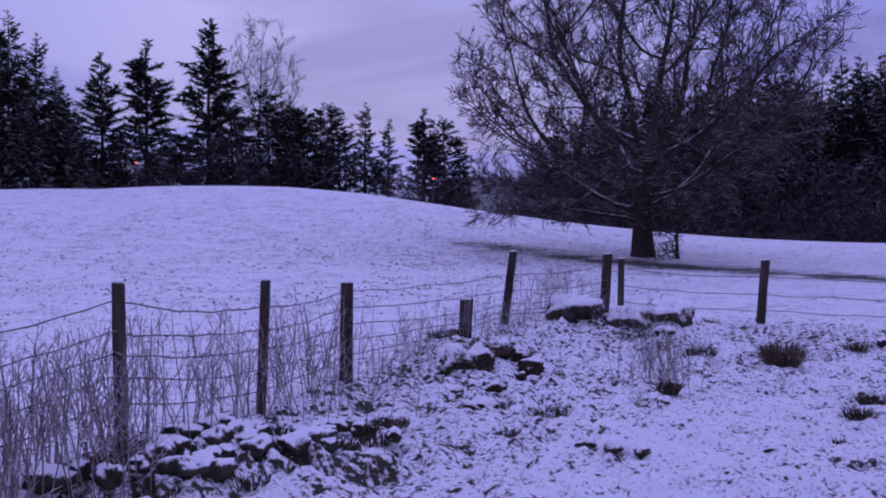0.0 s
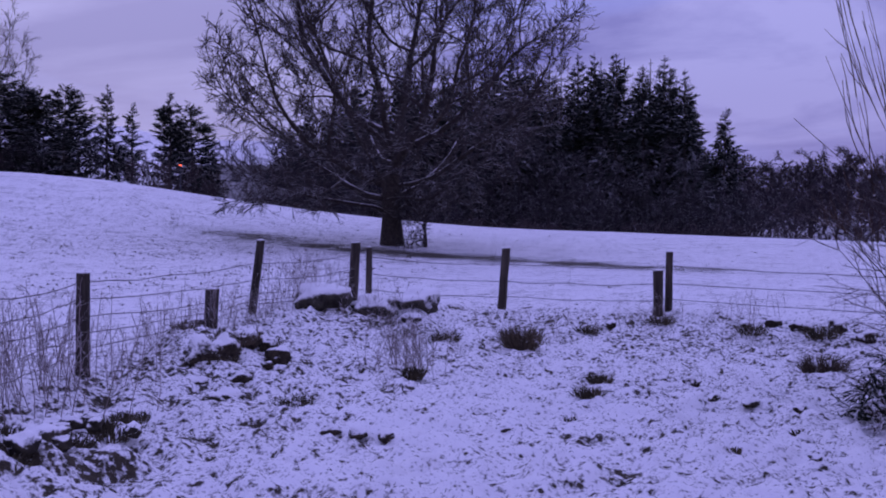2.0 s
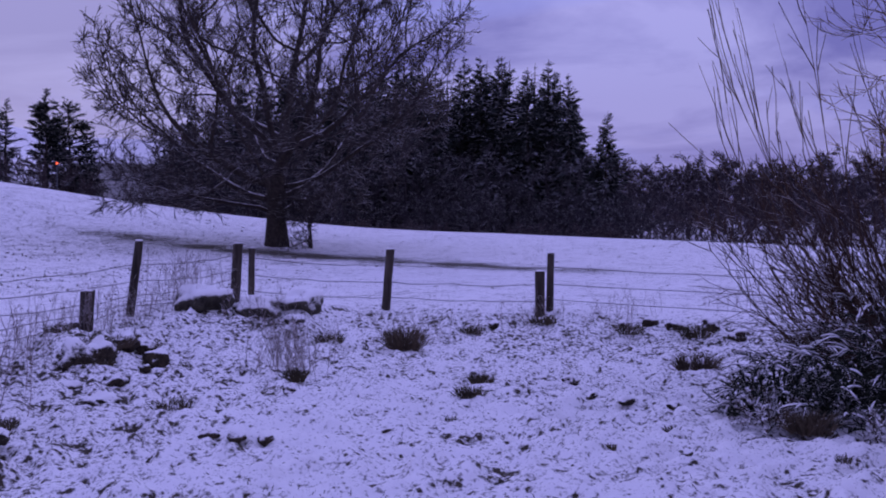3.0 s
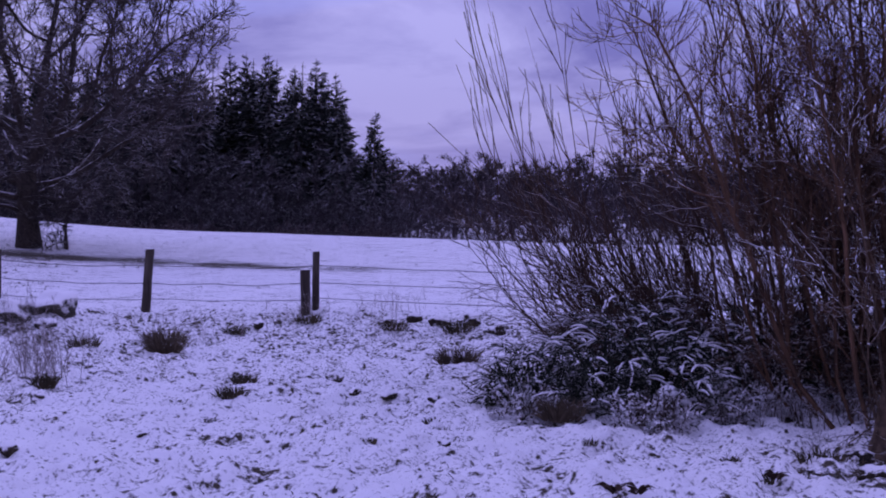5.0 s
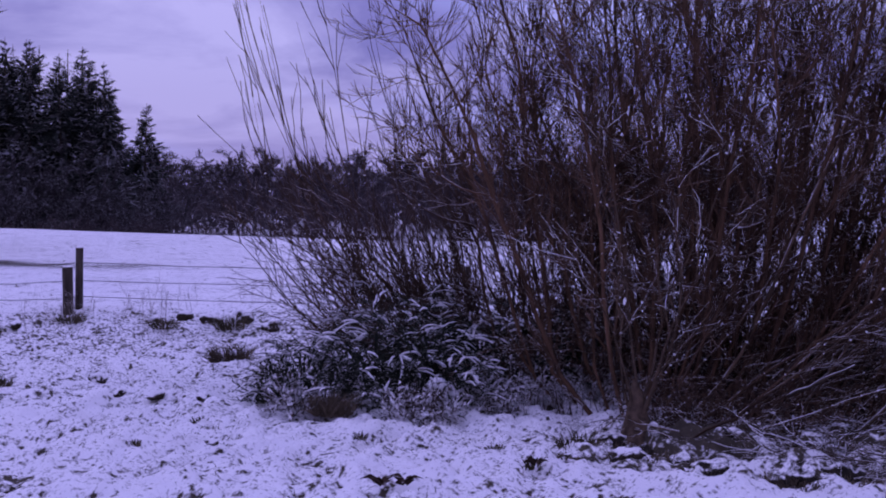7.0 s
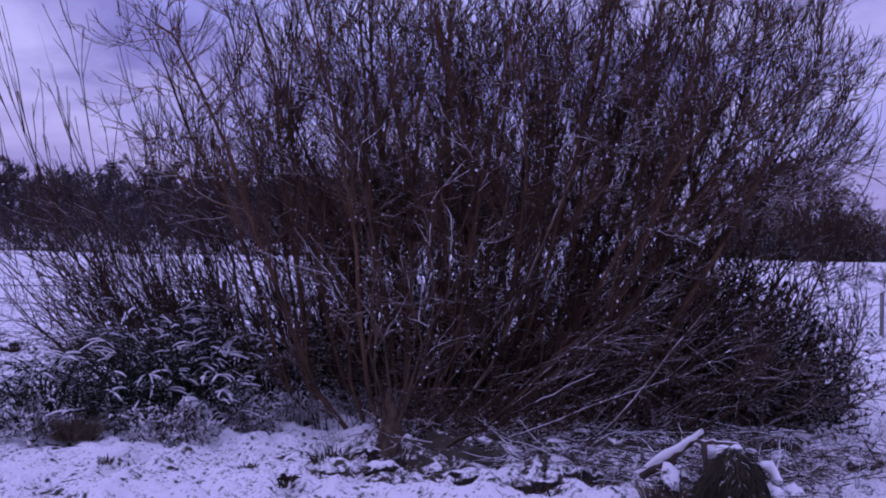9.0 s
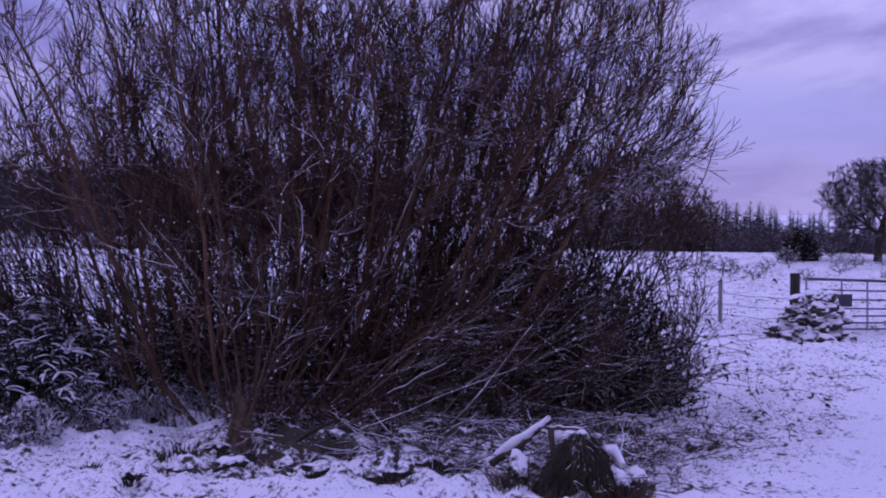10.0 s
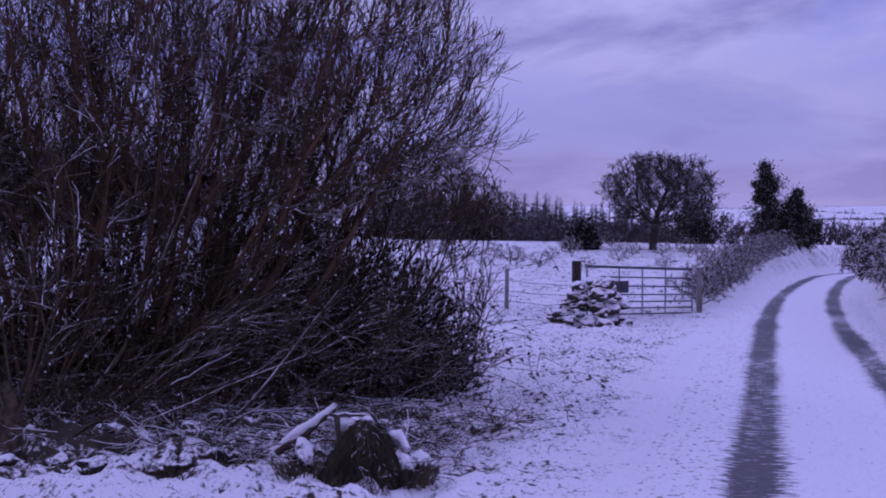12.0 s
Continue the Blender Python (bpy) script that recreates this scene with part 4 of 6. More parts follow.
# brown woodland across the valley
for k in range(150):
    az = 26.5 + 33.0 * (k % 30) / 29 + g.uniform(-0.6, 0.6)
    r = (103, 112, 124, 138, 154)[k // 30] + g.uniform(-4, 4)
    x, y, z = polar(az, r)
    top = (0.026, 0.040, 0.052, 0.061, 0.069)[k // 30] * g.uniform(0.84, 1.1)
    shrub_from("woodland_tree", VALLEY[(k * 7) % 4], (x, y, z - 0.3), "bare brown tree of the woodland across the valley", g.uniform(0, 360), max(0.3, (1.6 + top * r - z) / 6.0), "valley woodland", "tree")
# hedge along the far edge of the field
for k in range(112):
    az = 3.0 + 50.0 * k / 111 + g.uniform(-0.3, 0.3)
    r = float(field_end(az)) + 3.0 + g.uniform(-0.8, 0.8)
    x, y, z = polar(az, r)
    shrub_from("hedge_shrub", LOW[k % 3], (x, y, z - 0.25), "low dark hedge bush at the far edge of the field", g.uniform(0, 360), g.uniform(0.27, 0.36), "hedge along the field")
# scrub among the conifers behind the hill
for k in range(26):
    az = -23 + 25 * k / 25 + g.uniform(-0.5, 0.5)
    r = 84 + g.uniform(-3, 8)
    x, y, z = polar(az, r)
    shrub_from("frosted_shrub", FAR[k % 4], (x, y, z - 0.1), "grey-brown leafless shrub with frosted twigs", g.uniform(0, 360), g.uniform(0.4, 0.8), "scrub behind the hill")
for k in range(24):
    az = -20.5 + 15.5 * k / 23 + g.uniform(-0.4, 0.4)
    r = 87 + g.uniform(-3, 4)
    x, y, z = polar(az, r)
    shrub_from("frosted_shrub", ROUND[(k * 3) % 4], (x, y, z - 0.1), "grey-brown leafless shrub with frosted twigs", g.uniform(0, 360), (1.6 + g.uniform(0.068, 0.098) * r - z) / 6.0, "scrub behind the hill")
bx, by, bz = polar(-9.7, 92)
g2 = np.random.default_rng(33)
tall = in_dome(620, np.array([3.7, 3.5, 6.8]), np.array([0.3, 0.0, 10.8]), g2, 0.3)
grown_tree("tall_bare_tree", (bx, by, bz), "tall pale leafless tree among the conifers", (4.5, 0.2, 0.0), tall, 0.6, 0.8, 5.0, 0.018, 34, thick=0.07, up=0.18, shoot=(1.2, 3.2), twig=(0.6, 4), fine=0.014, rough=0.06, mat_twig=M_FROST, power=2.1, most=0.22)


# ---------------------------------------------------------------- fences
def fence_post(parent, x, y, top, girth, lean=(0.0, 0.0), square=True, foot=None, cap=True, seed=0, wood=None):
    g = np.random.default_rng(seed + 500)
    z0 = on_land(x, y) - 0.25 if foot is None else foot
    bm = bmesh.new()
    sides = 4 if square else 9
    rings = 6
    prev = None
    twist = g.uniform(0, 1.5)
    for k in range(rings):
        f = k / (rings - 1)
        z = z0 + (top - z0) * f
        cx, cy = x - lean[0] * (1 - f), y - lean[1] * (1 - f)
        ring = []
        for s in range(sides):
            a = twist + 2 * math.pi * s / sides
            r = girth * (1.15 if square else 1.0) * g.uniform(0.92, 1.06)
            ring.append(bm.verts.new((cx + r * math.cos(a), cy + r * math.sin(a), z + (g.uniform(-0.012, 0.012) if k == rings - 1 else 0))))
        if prev:
            for s in range(sides):
                bm.faces.new((prev[s], prev[(s + 1) % sides], ring[(s + 1) % sides], ring[s]))
        else:
            bm.faces.new(ring[::-1])
        prev = ring
    bm.faces.new(prev)
    bmesh.ops.bevel(bm, geom=bm.edges[:], offset=girth * 0.13, segments=1, affect="EDGES")
    p = part("post", bm, wood or M_POST, parent)
    if cap:
        cb = bmesh.new()
        bmesh.ops.create_icosphere(cb, subdivisions=2, radius=1.0)
        for v in cb.verts:
            v.co = Vector((x + v.co.x * girth * 0.95, y + v.co.y * girth * 0.95, top + max(-0.004, v.co.z * 0.022)))
        part("snow_cap", cb, M_SNOW, p, "thin cap of snow")
    return p


def wire(parent, points, radius=0.004, sag=0.03, seed=0, barb=True):
    g = np.random.default_rng(seed + 900)
    path = []
    for a, b in zip(points[:-1], points[1:]):
        a, b = np.array(a, float), np.array(b, float)
        for f in np.linspace(0, 1, 9)[:-1]:
            p = a + (b - a) * f
            p[2] -= sag * 4 * f * (1 - f) * g.uniform(0.7, 1.3)
            path.append(p + g.normal(0, 0.006, 3))
    path.append(np.array(points[-1], float))
    P = np.array(path)[None]
    sets = [(P, np.full(P.shape[:2], radius), 4)]
    if barb:
        m = max(4, int(np.linalg.norm(np.diff(P[0], axis=0), axis=1).sum() / 0.14))
        B, br = sprout(P, np.full(P.shape[:2], radius), m, 0, 1, 0.03, 85, 2, 0, 0, g, thin=0.8, least=0.002, vary=0.2, shrink=0)
        sets.append((B, br, 3))
    part("wire", tubes("wire", sets, M_WIRE), M_WIRE, parent)


f1 = thing("fence", (0, 0, 0), "old wire fence with leaning weathered wooden posts beside the verge", "fence")
fence_post(f1, -2.85, 5.3, 1.25, 0.06, seed=1)
fence_post(f1, -2.14, 7.19, 1.33, 0.042, (-0.03, 0), seed=2)
fence_post(f1, -1.48, 9.11, 1.28, 0.042, (0.05, 0), seed=3)
fence_post(f1, -0.98, 11.13, 1.18, 0.062, (0.01, 0), seed=4)
fence_post(f1, 0.31, 14.32, 0.84, 0.085, (0.04, 0), seed=5)
fence_post(f1, 1.05, 16.3, 1.45, 0.062, (0.16, 0), False, seed=6)
fence_post(f1, 2.73, 18.1, 1.39, 0.085, (0.07, 0), False, seed=7)
AX = [(-2.85, 5.3), (-2.14, 7.19), (-1.48, 9.11), (-0.98, 11.13), (1.02, 16.3), (2.73, 18.05)]
for k, zs in enumerate([(1.02, 1.20, 1.05, 1.08, 1.10, 1.2), (0.84, 1.0, 0.86, 0.92, 0.86, 0.95), (0.72, 0.86, 0.70, 0.74, 0.66, 0.8), (0.55, 0.70, 0.52, 0.58, 0.55, 0.7), (0.38, 0.53, 0.36, 0.42, 0.5, 0.6)]):
    wire(f1, [(x - 0.05, y, z) for (x, y), z in zip(AX, zs)], 0.0052, 0.04, k)

f2 = thing("fence", (0, 0, 0), "three-strand wire fence with round wooden posts along the field", "fence")
fence_post(f2, 2.92, 17.86, 1.32, 0.055, (0.02, 0), False, seed=8)
fence_post(f2, 5.17, 17.49, 1.30, 0.075, (0.10, 0), False, seed=9)
fence_post(f2, 7.44, 16.47, 0.95, 0.085, (0, 0), False, seed=10)
fence_post(f2, 7.66, 16.52, 1.25, 0.062, (0.02, 0), False, seed=11)
BX = [(2.92, 17.86), (5.17, 17.49), (7.7, 16.5), (12.6, 12.78), (15.2, 10.8), (19.0, 7.9), (22.7, 5.07), (24.0, 3.8)]
for k, (x, y) in enumerate(BX[3:7]):
    fence_post(f2, x, y, 0.57 if k == 3 else on_land(x, y) + 0.8, 0.045, (0.03, 0), False, seed=12 + k, wood=M_PALEPOST if k == 3 else None)
for k, h in enumerate([0.74, 0.46, 0.2]):
    wire(f2, [(x, y - 0.06, min(on_land(x, y), 0.5) + h * (0.8 if i > 5 else 1.0)) for i, (x, y) in enumerate(BX)], 0.0055, 0.04, 20 + k)


# ---------------------------------------------------------------- the lane-side willow and its undergrowth
def snow_in_forks(points, count, parent, g):
    """Small clots of snow lodged where shoots leave their stems."""
    p = points[g.integers(0, len(points), count)]
    size = g.uniform(0.004, 0.010, count)
    axis = unit(g.normal(0, 1, (count, 3)) * [1, 1, 0.3]) * size[:, None]
    P = np.stack([p - axis * 1.2, p - axis * 0.6 + [0, 0, 0.004], p + axis * 0.6 + [0, 0, 0.006], p + axis * 1.2], 1)
    R = size[:, None] * np.array([[0.25, 0.85, 0.8, 0.2]])
    tagged(part("snow_load", tubes("snow_load", [(P, R, 5)], M_SNOW), M_SNOW, parent, "clots of snow in the forks"), kind="stuff")


def willow(place, seed, stems, height, fan, lean, label, spread0=0.25, lift=0.03, count=12, sub=7, stout=0.014, twig=0.42, bark=None, wobble=0.06, snowy=None, angle=30):
    """A many-stemmed willow: stems fan out of one stool; fan is their spread, lean pulls the whole clump."""
    g = np.random.default_rng(seed)
    t = thing("willow", place, label, "shrub", "willow thicket")
    a = g.uniform(0, 2 * math.pi, stems)
    q = np.sqrt(g.uniform(0, 1, stems)) * fan
    way = np.stack([np.cos(a) * q + lean[0], np.sin(a) * q + lean[1], np.ones(stems)], 1)
    S = strike(g.normal(0, spread0, (stems, 3)) * [1, 1, 0] + [0, 0, -0.1], way, height * g.uniform(0.55, 1.1, stems), 9, wobble, lift, g)
    sr = (stout * 0.6 + stout * g.uniform(0, 1, (stems, 1)) ** 2) * np.linspace(1, 0.22, 9)[None]
    for k in range(stems):
        part("stem", tubes("stem", [(S[k:k + 1], sr[k:k + 1], 5)], bark or M_WILLOW), M_WILLOW, t)
    B, br = sprout(S, sr, count, 0.12, 1.0, height * 0.30, angle, 6, 0.09, lift + 0.02, g, thin=0.6, least=0.0072)
    W, wr = sprout(B, br, sub, 0.1, 1.0, twig, angle * 1.1, 3, 0.11, lift + 0.04, g, thin=0.7, least=0.0050)
    low = B[:, 0][B[:, 0, 2] < height * 0.5]
    snow_in_forks(low, 45, t, g)
    twigs = snowy or M_WILLOW
    part("crown", tubes("crown", [(B, br, 3), (W, wr, 3)], twigs), twigs, t, "dense reddish-brown twigs, snow in the forks")
    return t


def gz(x, y, dz=0.0):
    return (x, y, on_land(x, y) + dz)


def young_willow():
    g = np.random.default_rng(91)
    t = thing("willow", gz(7.08, 5.12, 0.03), "slender leafless willow with a flared mossy base", "shrub", "willow thicket")
    T0 = strike(np.array([[0, 0, -0.15]]), np.array([[0.06, -0.02, 1.0]]), np.array([0.62]), 7, 0.05, 0.02, g)
    part("trunk", tubes("trunk", [(T0, np.array([[0.24, 0.17, 0.125, 0.095, 0.07, 0.05, 0.018]]), 9)], M_STOOL), M_STOOL, t, "flared mossy brown base")
    n = 6
    a = np.linspace(0, 2 * math.pi, n, endpoint=False) + g.uniform(-0.35, 0.35, n)
    q = g.uniform(0.16, 0.5, n)
    foot = np.stack([np.cos(a) * 0.12, np.sin(a) * 0.12, np.full(n, -0.22)], 1)
    knee = np.stack([np.cos(a) * 0.085, np.sin(a) * 0.085, np.full(n, 0.02)], 1)
    waist = np.stack([np.cos(a) * 0.05 + 0.02, np.sin(a) * 0.05, g.uniform(0.12, 0.24, n)], 1)
    top = strike(waist, np.stack([np.cos(a) * q + 0.1, np.sin(a) * q - 0.08, np.ones(n)], 1), g.uniform(1.4, 3.2, n), 12, 0.09, 0.03, g)
    S = np.concatenate([foot[:, None], knee[:, None], top], 1)
    sr = g.uniform(0.007, 0.013, (n, 1)) * np.concatenate([[7.5, 5.0, 2.3], np.linspace(1.0, 0.25, 11)])[None]
    for k in range(n):
        part("stem", tubes("stem", [(S[k:k + 1], sr[k:k + 1], 7)], M_STOOL), M_STOOL, t)
    S, sr = S[:, 3:], sr[:, 3:]
    B, br = sprout(S, sr, 5, 0.15, 1.0, 0.8, 26, 6, 0.14, 0.03, g, thin=0.5, least=0.0055)
    W, wr = sprout(B, br, 2, 0.2, 1.0, 0.3, 30, 3, 0.12, 0.03, g, thin=0.7, least=0.004)
    part("crown", tubes("crown", [(B, br, 4), (W, wr, 3)], M_STEM), M_STEM, t)
    snow_in_forks(B[:, 0], 22, t, g)


WL = "leafless reddish-brown willow with many thin upright stems"
young_willow()


def thicket(u, r):
    """Plan position in the willow thicket: metres along its front and distance from the lane's edge."""
    return 0.276 + 0.852 * r + 0.5235 * u, -0.192 + 0.5235 * r - 0.852 * u


def spreading_willow(u, r, middle, radii, count, seed, label, stems=7, skirt=0.7, slope=(0.75, 0.75), mat=None, tip=0.0048, shoot=(0.6, 6.6), twig=(0.25, 6), most=0.05, up=0.0, clots=220):
    """A willow that fans from its stool into a domed crown; middle and radii are along, behind and above the stool."""
    g = np.random.default_rng(seed)
    wood = mat or M_WILLOW
    x, y = thicket(u, r)
    t = thing("willow", gz(x, y), label, "shrub", "willow thicket")
    q = in_dome(count, np.array(radii), np.array(middle), g, 0.25)
    side = np.where(q[:, 0] < 0, slope[0], slope[1])
    q = q[q[:, 2] > skirt + side * np.abs(q[:, 0])]
    along, behind = np.array([0.5235, -0.852, 0]), np.array([0.852, 0.5235, 0])
    points = q[:, :1] * along + q[:, 1:2] * behind + q[:, 2:] * np.array([0, 0, 1.0])
    roots, ways = [], []
    for k in range(stems):
        f = (k + 0.5) / stems * 2 - 1
        foot = along * (0.45 * f) + behind * g.uniform(-0.35, 0.35)
        roots.append(foot + [0, 0, -0.12])
        d = unit(along * (1.15 * f + middle[0] * 0.75) + behind * g.uniform(-0.4, 0.4) + np.array([0, 0, 1.1]))
        ways.append([d * 0.15] * 4)
    pos, par = grow(roots, ways, points, 0.15, 0.24, 2.6, up, g, rough=0.16)
    P, R, le = limbs_of(pos, par, tip, 2.05, 9, most)
    heavy = [j for j in range(len(P)) if R[j, 0] > 0.017]
    for j in heavy:
        part("stem", tubes("stem", [(P[j:j + 1], R[j:j + 1], 6)], wood), wood, t)
    rest = [j for j in range(len(P)) if R[j, 0] <= 0.017]
    S, sr = shoots_along(P, np.minimum(R, 0.012), le, shoot[1], g, lo=0.12, hi=1.0, length=shoot[0], spread=30, nodes=5, wobble=0.11, lift=0.26, thin=0.6, least=0.0055, shrink=0.2)
    T, tr = sprout(S, sr, twig[1], 0.1, 1.0, twig[0], 28, 3, 0.12, 0.2, g, thin=0.75, least=0.0037)
    part("crown", tubes("crown", [(P[rest], R[rest], 4), (S, sr, 3), (T[:, ::2], tr[:, ::2], 3)], wood), wood, t, "dense reddish-brown twigs, snow in the forks")
    forks = np.concatenate([S[:, 0], P[:, 0]])
    snow_in_forks(forks[forks[:, 2] < 3.4], clots, t, g)
    return t


# stool along the front, its distance; crown centre and half sizes: along, behind, up
spreading_willow(-0.7, 11.0, (-0.4, 0.2, 2.7), (1.9, 1.1, 2.3), 900, 14, WL, slope=(0.5, 0.4), mat=M_DARKTWIG)
spreading_willow(-1.3, 10.0, (-0.75, 0.1, 2.3), (2.0, 1.2, 2.5), 1100, 3, WL, slope=(0.85, 0.2))
spreading_willow(-0.9, 10.5, (0.2, 0.3, 2.6), (2.0, 1.2, 2.6), 1100, 4, WL, slope=(0.6, 0.4))
spreading_willow(-0.3, 10.2, (1.3, 0.1, 2.5), (2.2, 1.2, 2.4), 1200, 5, WL, slope=(0.2, 0.5))
spreading_willow(0.3, 10.6, (1.55, 0.1, 2.7), (1.65, 1.3, 2.4), 1200, 6, WL, slope=(0.2, 0.6))
spreading_willow(0.5, 11.2, (1.5, 0.2, 2.7), (1.8, 1.2, 2.3), 1000, 12, WL, slope=(0.2, 0.6), mat=M_DARKTWIG)
spreading_willow(-1.9, 11.0, (-0.5, 0.1, 1.9), (1.8, 1.2, 1.7), 350, 8, WL, slope=(0.7, 0.3), mat=M_DARKTWIG)
spreading_willow(-0.2, 11.6, (0.4, 0.3, 2.3), (2.4, 1.1, 2.4), 950, 9, WL, slope=(0.4, 0.4), mat=M_DARKTWIG)
spreading_willow(1.2, 10.9, (0.8, 0.1, 1.5), (1.4, 1.1, 1.4), 700, 10, WL, slope=(0.2, 0.6), mat=M_DARKTWIG, skirt=0.2)
spreading_willow(-0.6, 11.2, (0.5, 0.0, 1.2), (2.3, 1.0, 1.1), 800, 11, WL, slope=(0.1, 0.1), mat=M_DARKTWIG, skirt=0.2, shoot=(0.5, 6.0))
willow(gz(8.3, 9.0), 7, 13, 4.7, 0.32, (-0.42, 0.37), "sparse willow with long whippy shoots", 0.3, lift=0.10, count=4, sub=1, stout=0.0085, bark=M_DARKTWIG, snowy=M_DARKTWIG, angle=13, wobble=0.055)
willow(gz(13.23, 3.32), 21, 9, 1.9, 0.42, (0.12, 0.0), "slender young willow shoots at the thicket's end", 0.07, lift=0.03, count=6, sub=3, stout=0.008, bark=M_DARKTWIG, snowy=M_DARKTWIG, angle=24, wobble=0.05, twig=0.25)
LOWW = "low spreading leafless willow behind the gorse"
willow(gz(9.3, 8.4), 8, 34, 3.2, 1.0, (-0.8, 0.62), LOWW, lift=0.03, sub=4, count=10, bark=M_DARKTWIG, snowy=M_DARKTWIG)
willow(gz(8.5, 8.85), 20, 30, 2.6, 0.8, (-0.95, 0.7), LOWW, 0.35, lift=0.04, sub=4, count=8, bark=M_DARKTWIG, snowy=M_DARKTWIG)
willow(gz(9.7, 7.8), 16, 18, 2.6, 0.9, (-0.5, 0.35), LOWW, lift=0.03, sub=4, count=8, bark=M_DARKTWIG, snowy=M_DARKTWIG)


def leaning_stems(place, seed, count, along, reach, label):
    """Long thin stems that sprawl sideways out of the thicket, each rooted on its own, with snow along the top."""
    g = np.random.default_rng(seed)
    t = thing("willow", place, label, "shrub", "willow thicket")
    s = g.uniform(-0.5, 0.5, count)
    start = np.stack([0.55 * along * s + g.normal(0, 0.3, count), -0.8 * along * s + g.normal(0, 0.3, count), np.full(count, -0.1)], 1)
    el = np.radians(g.uniform(12, 60, count))
    side = g.normal(-0.95, 0.55, count)
    way = np.stack([np.cos(side) * np.cos(el), np.sin(side) * np.cos(el), np.sin(el)], 1)
    S = strike(start, way, reach * g.uniform(0.5, 1.15, count), 11, 0.11, 0.05, g)
    sr = (0.006 + 0.017 * g.uniform(0, 1, (count, 1)) ** 3) * np.linspace(1, 0.25, 11)[None]
    for k in range(count):
        skin = M_DARKTWIG if k % 3 else M_STEM
        part("stem", tubes("stem", [(S[k:k + 1], sr[k:k + 1], 5)], skin), skin, t)
    B, br = sprout(S, sr, 7, 0.2, 1.0, reach * 0.24, 24, 5, 0.10, 0.10, g, thin=0.55, least=0.0055)
    W, wr = sprout(B, br, 4, 0.1, 1.0, 0.34, 28, 3, 0.12, 0.03, g, thin=0.7, least=0.0038)
    part("crown", tubes("crown", [(B, br, 3), (W, wr, 3)], M_DARKTWIG), M_DARKTWIG, t)
    snow_in_forks(B[:, 0], 70, t, g)


LW = "leaning willow stems with snow along their tops"
leaning_stems(gz(7.6, 5.35), 10, 8, 0.9, 3.2, LW)
leaning_stems(gz(8.3, 5.1), 13, 12, 1.6, 3.2, LW)
leaning_stems(gz(8.9, 4.6), 11, 15, 2.0, 2.9, LW)
leaning_stems(gz(9.5, 4.0), 12, 14, 1.4, 2.3, LW)


def bramble(place, seed, wide, tall, canes, label):
    """A low tangle of arching canes with dead leaves."""
    g = np.random.default_rng(seed)
    t = thing("bramble", place, label, "shrub", "undergrowth of the willow")
    a = g.uniform(0, 2 * math.pi, canes)
    start = np.stack([g.normal(0, wide * 0.5, canes), g.normal(0, wide * 0.5, canes), np.full(canes, -0.05)], 1)
    C = strike(start, np.stack([np.cos(a), np.sin(a), g.uniform(0.4, 1.8, canes)], 1), tall * g.uniform(0.9, 2.0, canes), 8, 0.16, -0.16, g)
    cr = 0.006 * np.linspace(1, 0.5, 8)[None] * np.ones((canes, 1))
    B, br = sprout(C, cr, 8, 0.1, 1.0, 0.35, 45, 3, 0.18, -0.02, g, thin=0.7, least=0.0036)
    B, br = B[:, ::2], br[:, ::2]
    tagged(part("tangle", tubes("tangle", [(C, cr, 3), (B, br, 3)], M_WILLOW), M_WILLOW, t), kind="stuff")
    own = np.repeat(np.arange(len(B)), 3)
    p = B[own, g.integers(0, 2, len(own))]
    n = len(own)
    part("foliage", blades("foliage", p, g.normal(0, 1, (n, 3)), g.uniform(0.03, 0.06, n), g.uniform(0.008, 0.016, n), M_DEADLEAF, 0.3, g), M_DEADLEAF, t, "withered brown leaves")
    return t


for k, (x, y, w, h) in enumerate([(8.2, 5.35, 0.3, 0.3), (8.7, 5.0, 0.35, 0.35), (8.9, 4.5, 0.35, 0.32), (9.3, 4.0, 0.35, 0.35), (9.3, 6.3, 0.4, 0.7), (9.6, 5.5, 0.4, 0.7), (10.0, 4.7, 0.4, 0.6), (10.5, 3.9, 0.4, 0.7), (9.9, 5.3, 0.7, 1.3), (10.7, 4.1, 0.6, 1.4), (10.8, 5.3, 0.8, 1.7), (9.6, 6.5, 0.7, 1.2)] + [(*thicket(u, r), 0.6, h) for u, r, h in [(-0.9, 11.0, 1.0), (-0.3, 11.1, 1.2), (0.3, 10.9, 1.3), (0.9, 11.0, 1.4), (1.4, 10.8, 1.5), (1.9, 10.9, 1.5), (2.2, 10.6, 1.1), (0.6, 11.8, 1.6), (-0.5, 12.0, 1.5), (1.5, 11.7, 1.7), (-1.6, 11.6, 1.4), (-1.1, 11.9, 1.5), (-2.1, 11.7, 1.2), (-1.4, 12.3, 1.6), (0.0, 12.3, 1.7)]] + [(7.7, 5.15, 0.3, 0.22), (8.0, 4.75, 0.3, 0.22), (8.5, 4.4, 0.35, 0.25)]):
    bramble(gz(x, y), 260 + k, w, h, 38, "brown tangle of bramble canes under the willow")


